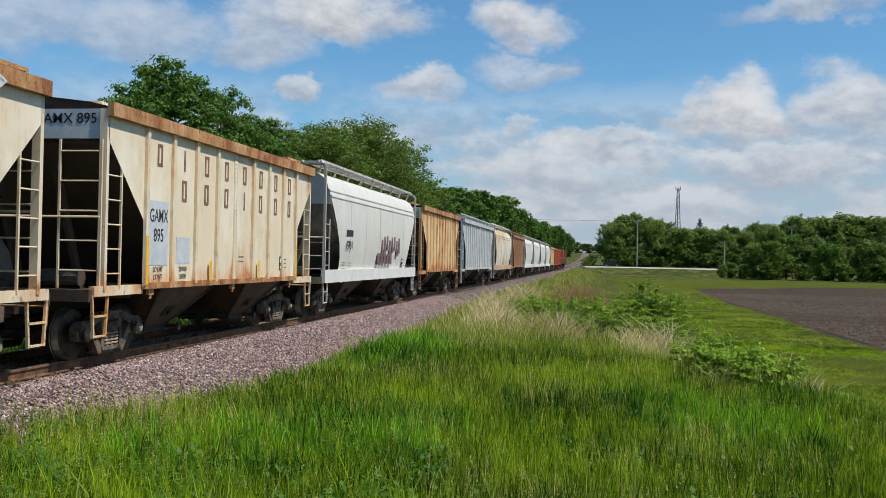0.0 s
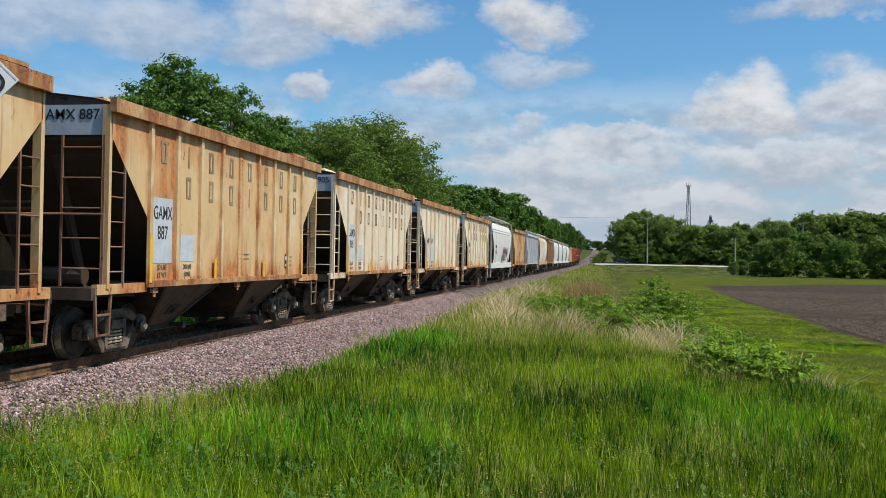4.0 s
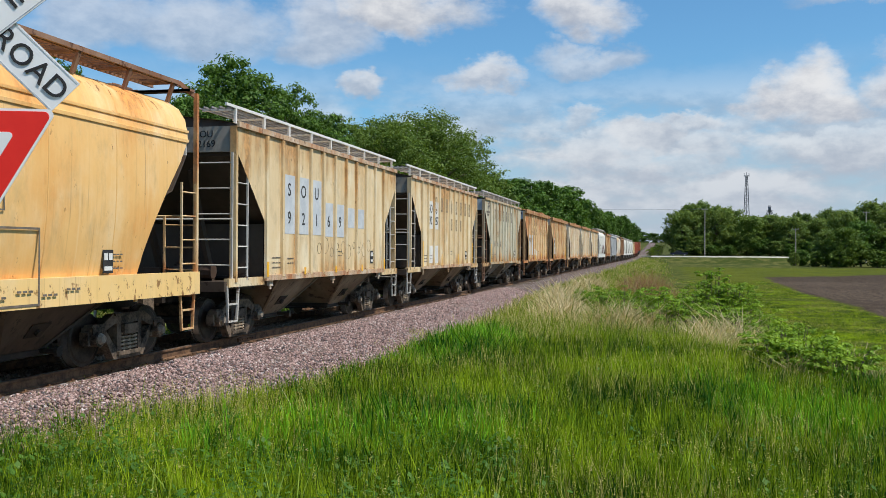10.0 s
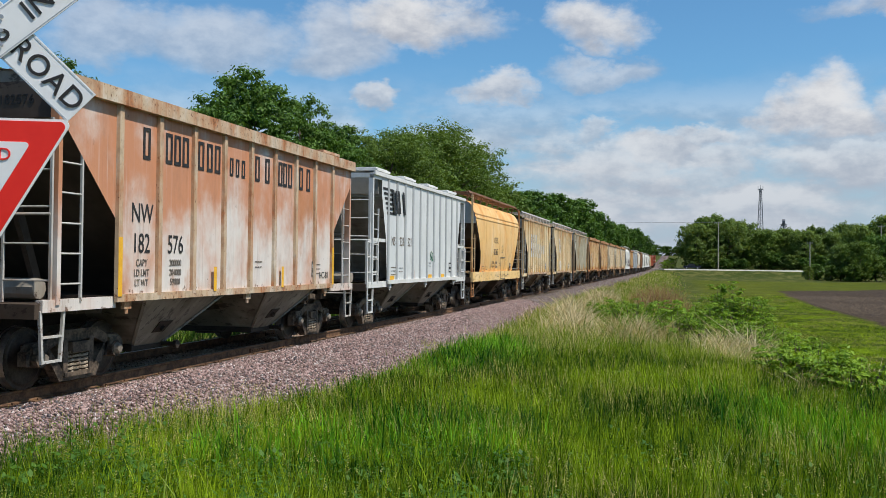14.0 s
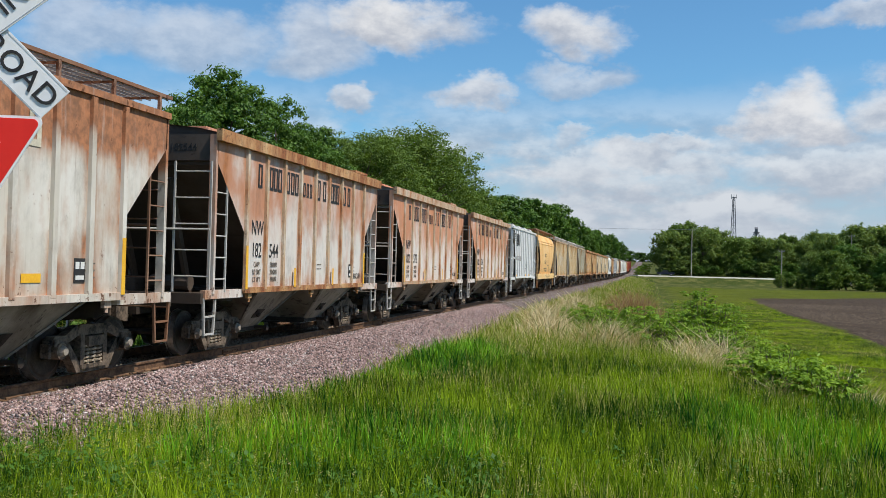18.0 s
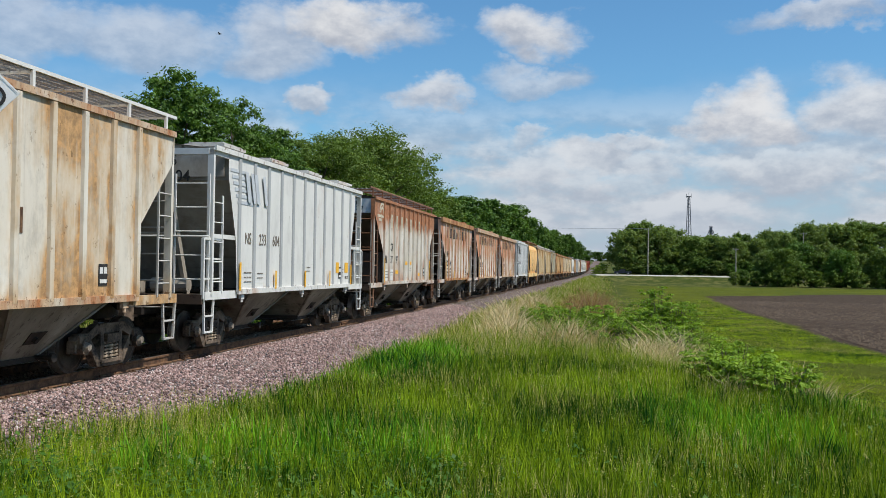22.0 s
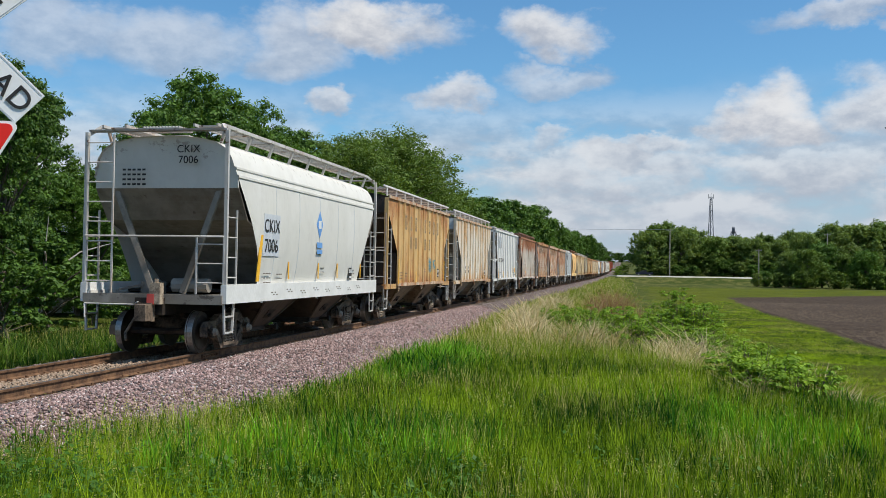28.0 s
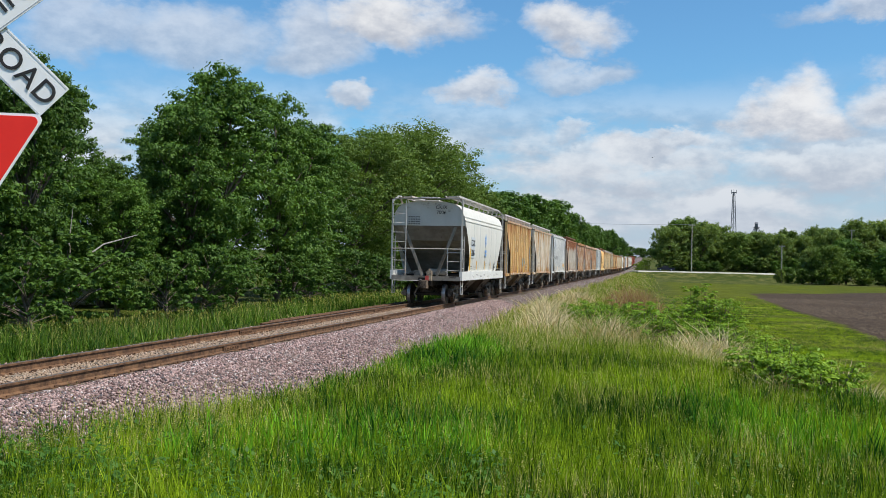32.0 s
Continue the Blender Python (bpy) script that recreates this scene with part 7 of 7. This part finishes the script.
def soil_clods(count, x0, x1, y0, y1):
    """Lumps of dry earth on the tilled field, thickest toward its near edge."""
    x, y = x0 + (x1 - x0) * rng.random(count) ** 1.3, y0 + (y1 - y0) * rng.random(count) ** 1.6
    r = rng.uniform(0.03, 0.085, count) * (1 + y / 160)
    a = rng.uniform(0, 6.28, count)
    ring_ = [np.stack([x + r * rng.uniform(0.7, 1.3, count) * np.cos(a + q * 1.5708), y + r * rng.uniform(0.7, 1.3, count) * np.sin(a + q * 1.5708), land(x, y) - 0.01], -1) for q in range(4)]
    top = np.stack([x, y, land(x, y) + r * rng.uniform(0.5, 1.1, count)], -1)
    v = np.stack(ring_ + [top], 1)
    f = np.array([(0, 1, 4), (1, 2, 4), (2, 3, 4), (3, 0, 4)])[None] + 5 * np.arange(count)[:, None, None]
    structure("soil_clods", loose_mesh("soil_clods", v.reshape(-1, 3), f.reshape(-1, 3)), M["clod"], "dry brown clods on the tilled field", "soil", kind="stuff")


soil_clods(26000, 13.4, 62.0, 26.0, 128.0)
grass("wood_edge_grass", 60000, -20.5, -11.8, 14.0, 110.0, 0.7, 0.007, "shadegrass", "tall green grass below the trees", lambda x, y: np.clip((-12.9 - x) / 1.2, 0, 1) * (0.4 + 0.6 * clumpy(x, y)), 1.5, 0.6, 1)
seed_heads("seed_heads", 1500, -18.5, -13.0, 15.0, 70.0, 0.8, "pale seed heads below the trees", None)
seed_heads("seed_heads", 900, -8.6, -5.0, 8.5, 15.0, 0.5, "thin seeding weeds at the edge of the crushed stone", None)
grass("ballast_weeds", 2600, -9.0, -7.0, 9.0, 15.0, 0.4, 0.004, "verge", "thin weeds growing through the crushed stone", None, 1.0, 0.5)
grass("ballast_weeds", 1500, -7.4, -5.8, 17.0, 26.0, 0.35, 0.004, "verge", "thin weeds at the edge of the crushed stone", lambda x, y: clumpy(x, y), 1.0, 0.5)


def patch(cx, cy, rx, ry):
    return lambda x, y: np.clip(1.4 - np.sqrt(((x - cx) / rx) ** 2 + ((y - cy) / ry) ** 2) * 1.1, 0, 1)


for cx, cy, rx, ry, cnt, hh in ((1.6, 30.0, 1.3, 2.6, 3000, 0.7), (2.2, 33.0, 1.4, 1.2, 1500, 1.0), (-1.6, 33.0, 1.2, 2.0, 2600, 0.9), (4.6, 24.0, 0.7, 3.0, 1800, 0.7), (3.3, 26.0, 0.8, 2.0, 1500, 0.65), (3.0, 22.0, 0.9, 1.6, 1300, 0.55), (-0.8, 34.5, 1.3, 2.2, 2600, 0.7), (-3.9, 37.0, 1.1, 4.0, 2600, 0.85), (-4.8, 46.0, 1.0, 5.0, 2200, 0.9), (-4.6, 62.0, 1.0, 8.0, 2500, 0.9), (0.4, 44.0, 1.5, 4.0, 3500, 0.7)):
    grass("dead_grass", cnt, cx - rx * 1.2, cx + rx * 1.2, cy - ry * 1.2, cy + ry * 1.2, hh * 1.1, 0.0075, "straw", "clump of dead straw-coloured grass", patch(cx, cy, rx, ry), 1.0, 0.9)
grass("dead_weeds", 8000, -3.4, 1.0, 62.0, 82.0, 1.6, 0.0045, "redweed", "patch of dead rust-brown weeds on the bank", patch(-1.1, 71, 1.9, 8.0), 1.0, 0.55)


def sumac(x, y, radius, height, stems, seed):
    """A shrub of bare stems, each with layered sprays of broad leaves."""
    rd = np.random.default_rng(seed)
    s = Shape()
    cs, rs = [], []
    for i in range(stems):
        a, r = rd.uniform(0, 6.28), radius * math.sqrt(rd.random())
        bx_, by_ = r * math.cos(a), r * math.sin(a)
        h = height * (1 - 0.4 * (r / radius) ** 2) * rd.uniform(0.62, 1.05)
        tx_, ty_ = bx_ * 1.12 + rd.uniform(-0.1, 0.1), by_ * 1.12 + rd.uniform(-0.1, 0.1)
        s.tube((bx_ * 0.6, by_ * 0.6, -0.1), (tx_, ty_, h), 0.014, 5, 0.006, caps=False)
        for k in range(3):
            b = rd.uniform(0, 6.28)
            q = rd.uniform(0.05, 0.30)
            cs.append((tx_ + q * math.cos(b), ty_ + q * math.sin(b), h - k * 0.17 * height * rd.uniform(0.6, 1.3)))
            rs.append(rd.uniform(0.13, 0.28))
    b = thing("sumac_shrub", pose(x, y, float(land(x, y))), "bright green leafy sumac shrub among dead grass", "shrub", "shrubs on the bank")
    part("branchwork", s, M["bark"], b)
    part("foliage", leaves_mesh("foliage", cs, rs, stems * 130, 0.05, 0.28, 0.1, 1.3), M["sumac"], b)


for i, (x, y, r, h, n) in enumerate(((2.1, 39.0, 1.25, 2.1, 90), (1.2, 37.0, 1.3, 1.35, 40), (-0.3, 39.5, 1.5, 1.2, 46), (-1.5, 41.5, 1.4, 1.15, 40), (0.2, 35.0, 1.4, 1.0, 40), (3.2, 35.0, 1.2, 1.2, 36), (3.6, 31.0, 1.0, 0.95, 30), (3.0, 24.0, 0.85, 1.0, 34), (3.5, 22.2, 0.85, 0.9, 36), (2.4, 43.0, 1.3, 1.3, 32), (-3.0, 44.0, 1.2, 0.9, 26))):
    sumac(x, y, r * 1.12, h * 1.3, int(n * 1.35), 40 + i)

# ---- crossing signs ----
sign = thing("crossing_sign", pose(-3.745, 4.64, 0, 0, 0, 21.0), "white railroad crossbuck above a red yield sign on a post", "road sign")
CZ = 3.07
part("post", Shape().bar((-0.38, 0.07, -0.6), (-0.1, 0.07, CZ + 0.35), 0.1, 0.1), M["polewood"], sign, "grey weathered post")


def plank_shape(w_, h_, d=0.006):
    return Shape().box(-w_ / 2, w_ / 2, -d, 0, -h_ / 2, h_ / 2)


for k, (ang_, words, shift) in enumerate(((-44, ("RAIL", "ROAD"), (-0.36, 0.345)), (40, ("CROSS", "ING"), (-0.24, 0.32)))):
    bl = part("blade", plank_shape(1.22, 0.229), M["signwhite"], sign, "white enamelled blade", at=pose(0, -0.012 * k, CZ, 0, -ang_, 0))
    for wd, sh in zip(words, shift):
        part("lettering", lettering(wd, 0.172, 1.06, 0.004), M["black"], bl, "black letters", at=pose(sh, -0.010, 0, 90, 0, 0))
    part("edge_line", Shape().box(-0.6, 0.6, -0.0085, -0.0075, 0.103, 0.106).box(-0.6, 0.6, -0.0085, -0.0075, -0.106, -0.103), M["palepatch"], bl)
YZ = 2.575


def triangle(side, corner, y0, y1):
    """A rounded triangle that points down, its top edge at z = 0 level of its centre frame."""
    s = Shape()
    h = side * math.sqrt(3) / 2
    pts = []
    for (cx, cz), a0 in (((side / 2, 0), -30), ((-side / 2, 0), 90), ((0, -h), 210)):
        d = corner
        mx, mz = (cx - d * 1.732 * (1 if cx > 0 else -1) if cx else 0, cz - d if cz == 0 else cz + 2 * d)
        for q in range(6):
            a = radians(a0 + q * 24)
            pts.append((mx + d * math.cos(a), mz + d * math.sin(a)))
    k = len(pts)
    s.v = [(x, y0, z) for x, z in pts] + [(x, y1, z) for x, z in pts]
    s.f = [tuple(range(k)), tuple(reversed(range(k, 2 * k)))] + [(i, (i + 1) % k, k + (i + 1) % k, k + i) for i in range(k)]
    return s


ys_ = part("yield_sign", triangle(0.93, 0.035, -0.03, -0.024), M["signwhite"], sign, "white-edged red triangle", at=pose(-0.06, 0, YZ))
part("red_band", triangle(0.88, 0.03, -0.034, -0.03), M["redsign"], ys_, "red band", at=pose(0, 0, -0.015))
part("white_middle", triangle(0.47, 0.02, -0.038, -0.034), M["signwhite"], ys_, "white middle", at=pose(0, 0, -0.135))
part("lettering", lettering("YIELD", 0.1, 1.0, 0.0), M["redsign"], ys_, "red letters", at=pose(0, -0.041, -0.21, 90, 0, 0))
for zz in (-0.08, 0.0, 0.08):
    part("bolt", Shape().tube((0, -0.025, zz), (0, -0.04, zz), 0.012, 8), M["galv"], sign, at=pose(0, 0, CZ))

# ---- road, poles, tower, far things ----
road = Shape()
road.box(-200, 420, 326, 335, -0.4, 0.36)
structure("road_shoulder", Shape().hexa([(-4, 321.5, -0.55), (420, 321.5, -0.55), (420, 326, -0.55), (-4, 326, -0.55), (-4, 324.6, 0.345), (420, 324.6, 0.345), (420, 326, 0.345), (-4, 326, 0.345)]), M["asphalt"], "pale gravel shoulder of the road", "road")
structure("road", road, M["asphalt"], "pale paved country road crossing the railway", "road")


def pole(x, y, top, arms, label):
    z = float(land(x, y))
    p = thing("utility_pole", pose(x, y, z), label, "utility pole")
    part("shaft", Shape().tube((0, 0, -0.3), (0, 0, top - z), 0.19, 8, 0.12), M["polewood"], p)
    for dz_, half_ in arms:
        part("crossarm", Shape().box(-half_, half_, -0.06, 0.06, top - z - dz_ - 0.07, top - z - dz_ + 0.07), M["polewood"], p)
        for sx in (-0.9, 0.9):
            part("insulator", Shape().tube((sx * half_, 0, top - z - dz_ + 0.07), (sx * half_, 0, top - z - dz_ + 0.3), 0.05, 6), M["galv"], p)
    return p


pole(13.8, 338, 16.6, ((0.3, 1.1),), "tall weathered utility pole by the road")
pole(34.6, 270, 8.4, ((0.4, 0.8),), "weathered utility pole at the field's edge")
pole(58, 300, 14.0, ((0.4, 0.9),), "weathered utility pole among the trees")
pole(-59, 338, 18.0, ((0.4, 1.0),), "weathered utility pole among the trees")
wires = thing("wires", pose(0, 338, 0), "two thin overhead wires along the road", "wire")
for dx_ in (-0.9, 0.9):
    w_ = Shape()
    pts = [(-59 + 72.8 * t + dx_, 0, 18.0 + (16.6 - 18.0) * t - 3.0 * t * (1 - t)) for t in np.linspace(0, 1, 13)]
    for a, b in zip(pts, pts[1:]):
        w_.tube(a, b, 0.035, 4, caps=False)
    part("wire", w_, M["galv"], wires)

tower = thing("radio_tower", pose(48.7, 600, -0.5), "tall grey steel lattice radio tower above the wood", "tower")
H_ = 48.5
for k, (ax_, ay_) in enumerate(((-1, -0.6), (1, -0.6), (0, 1.15))):
    part("leg", Shape().tube((ax_ * 2.6, ay_ * 2.6, 0), (ax_ * 0.55, ay_ * 0.55, H_), 0.26, 6, 0.2), M["lattice"], tower)
for i in range(14):
    t0, t1 = i / 14, (i + 1) / 14
    r0, r1 = 2.6 + (0.55 - 2.6) * t0, 2.6 + (0.55 - 2.6) * t1
    ring = [(-1, -0.6), (1, -0.6), (0, 1.15)]
    for (a, b), (c, d) in zip(ring, ring[1:] + ring[:1]):
        part("brace", Shape().tube((a * r0, b * r0, H_ * t0), (c * r1, d * r1, H_ * t1), 0.09, 4), M["lattice"], tower)
        part("brace", Shape().tube((a * r1, b * r1, H_ * t1), (c * r1, d * r1, H_ * t1), 0.08, 4), M["lattice"], tower)
part("platform", Shape().box(-1.6, 1.6, -0.3, 0.3, H_ - 0.3, H_ + 0.1).tube((-1.4, 0, H_ - 1), (-1.4, 0, H_ + 1.6), 0.14, 6).tube((1.4, 0, H_ - 1), (1.4, 0, H_ + 1.6), 0.14, 6).tube((0, 0, H_), (0, 0, H_ + 2.2), 0.1, 6), M["lattice"], tower, "antenna platform")
elev = thing("grain_elevator_leg", pose(62.0, 600, -0.5), "grain elevator leg with sloping spouts above the trees", "grain elevator")
part("leg", Shape().box(-0.5, 0.5, -0.5, 0.5, 0, 28.2), M["lattice"], elev)
part("head", Shape().box(-0.8, 0.8, -0.8, 0.8, 27.8, 29.4).prism([(-0.9, 29.4), (0.9, 29.4), (0, 30.4)], -0.9, 0.9).box(-1.9, 1.9, -1.4, 1.4, 27.1, 27.3), M["lattice"], elev, "boxy head house")
for q in ((-6.0, 16), (-2.6, 19), (2.9, 19), (6.5, 16)):
    part("spout", Shape().tube((0, 0, 29.4), (q[0], 0, q[1]), 0.2, 6), M["lattice"], elev)
barn = thing("white_building", pose(-38.5, 49, -1.05, 0, 0, 37), "white sided building half hidden by the trees", "building")
part("wall", Shape().box(-6, 6, -5, 5, 0, 4.4), M["sidingwhite"], barn)
part("roof", Shape().prism([(-5.4, 4.3), (5.4, 4.3), (0, 6.2)], -6.4, 6.4), M["galv"], barn, "grey metal roof")


def pickup(x, y, turn):
    p = thing("pickup_truck", pose(x, y, 0.36, 0, 0, turn), "dark blue pickup truck waiting at the crossing", "car")
    part("body", Shape().prism([(-2.9, 0.5), (2.8, 0.5), (2.9, 0.75), (2.85, 1.1), (1.5, 1.2), (0.8, 1.85), (-0.75, 1.85), (-0.95, 1.2), (-2.9, 1.2)], -0.98, 0.98), M["carpaint"], p)
    part("window", Shape().prism([(1.25, 1.27), (0.75, 1.76), (-0.65, 1.76), (-0.8, 1.27)], -0.99, 0.99), M["glass"], p, "dark side glass")
    part("headlight", Shape().box(-0.9, 0.9, 2.86, 2.92, 0.85, 1.0), M["white"], p, "headlights")
    for yy in (-1.8, 1.85):
        for sx in (-1, 1):
            wh = part("wheel", Shape().tube((sx * 0.74, 0, 0), (sx * 1.0, 0, 0), 0.4, 16), M["rubber"], p, at=pose(0, yy, 0.4))
            part("rim", Shape().tube((sx * 1.0, 0, 0), (sx * 1.01, 0, 0), 0.23, 10), M["galv"], wh)
    return p


pickup(5.1, 330.5, 90)


def bird(label):
    """A small dark bird, gliding with spread wings."""
    b = thing("bird", pose(0, 0, 0), label, "bird", "birds in flight")
    body = Shape().tube((0, 0.0, 0), (0, 0.07, 0.008), 0.028, 8, 0.022).tube((0, 0.07, 0.008), (0, 0.10, 0.012), 0.022, 8, 0.006).tube((0, 0.0, 0), (0, -0.09, 0), 0.028, 8, 0.010)
    part("body", body, M["birdgrey"], b)
    part("tail", Shape().hexa([(-0.012, -0.08, -0.003), (0.012, -0.08, -0.003), (0.03, -0.16, -0.003), (-0.03, -0.16, -0.003), (-0.012, -0.08, 0.003), (0.012, -0.08, 0.003), (0.03, -0.16, 0.003), (-0.03, -0.16, 0.003)]), M["birdgrey"], b)
    for sx in (-1, 1):
        part("wing", Shape().hexa([(sx * 0.01, -0.03, 0.0), (sx * 0.17, -0.06, 0.07), (sx * 0.18, -0.03, 0.072), (sx * 0.01, 0.05, 0.004), (sx * 0.01, -0.03, 0.008), (sx * 0.17, -0.06, 0.074), (sx * 0.18, -0.03, 0.076), (sx * 0.01, 0.05, 0.012)]), M["birdgrey"], b)
    return b


BIRD, BIRD2 = bird("small dark bird gliding across the sky"), bird("small dark bird flying low over the field")


# ---- what moves ----
PACE_T, PACE_V = (0, 6, 12, 18, 25, 28, 32), (9.586, 9.101, 8.238, 7.311, 6.282, 5.80, 5.12)


def rolled(t):
    """How far the train has rolled by t seconds, slowing on the way."""
    g = np.linspace(0, 32, 961)
    v = np.interp(g, PACE_T, PACE_V)
    return float(np.interp(t, g, np.r_[0, np.cumsum((v[1:] + v[:-1]) / 2 * (g[1] - g[0]))]))


def motions():
    far = [(t, rolled(t)) for t in np.arange(0, 32.01, 1.0)]
    for car_, y0 in TRAIN:
        walk(car_, [(t, pose(TRACK, y0 + d, float(rise(y0 + d)), math.degrees(math.atan(float(rise(y0 + d + 5) - rise(y0 + d - 5)) / 10.0)))) for t, d in far])
    # one bird crosses the sky, another comes in over the field and flies off up the line
    walk(BIRD, [(t, pose(-12.5 + 8.57 * (t - 22.6), 41.9 + 2.02 * (t - 22.6), 12.41 - 0.08 * (t - 22.6), 0, 8, -76.7)) for t in np.r_[0:22:2, 22.6, 23.2]] + [(24.0, pose(-3, 58, 19, 0, 0, -30)), (26.0, pose(4, 92, 34, 0, 0, -12)), (32.0, pose(20, 190, 75, 0, 0, -9))])
    legs = [(t, pose(6.16 - 4.92 * (t - 28.6), 37.14 + 0.72 * (t - 28.6), 6.94 - 0.27 * (t - 28.6), 0, -10, 81.7)) for t in np.r_[0:28:2, 28.6, 29.0]]
    walk(BIRD2, legs + [(30.0, pose(1.2, 45, 7.2, 0, -20, 30)), (31.0, pose(0.2, 62, 9.0, 0, 0, 5)), (32.0, pose(0.0, 82, 11.0, 0, 0, 2))])
    first = {}
    for wset, sg in WHEELS:
        if sg not in first:
            walk(wset, [(q / FPS, pose(0, sg * 0.87, 0.42, -math.degrees(rolled(q / FPS) / 0.42), 0, 0)) for q in range(0, 961)])
            first[sg] = wset
        else:
            wset.rotation_mode = "QUATERNION"
            wset.animation_data_create()
            wset.animation_data.action = first[sg].animation_data.action
            wset.animation_data.action_slot = first[sg].animation_data.action_slot


motions()
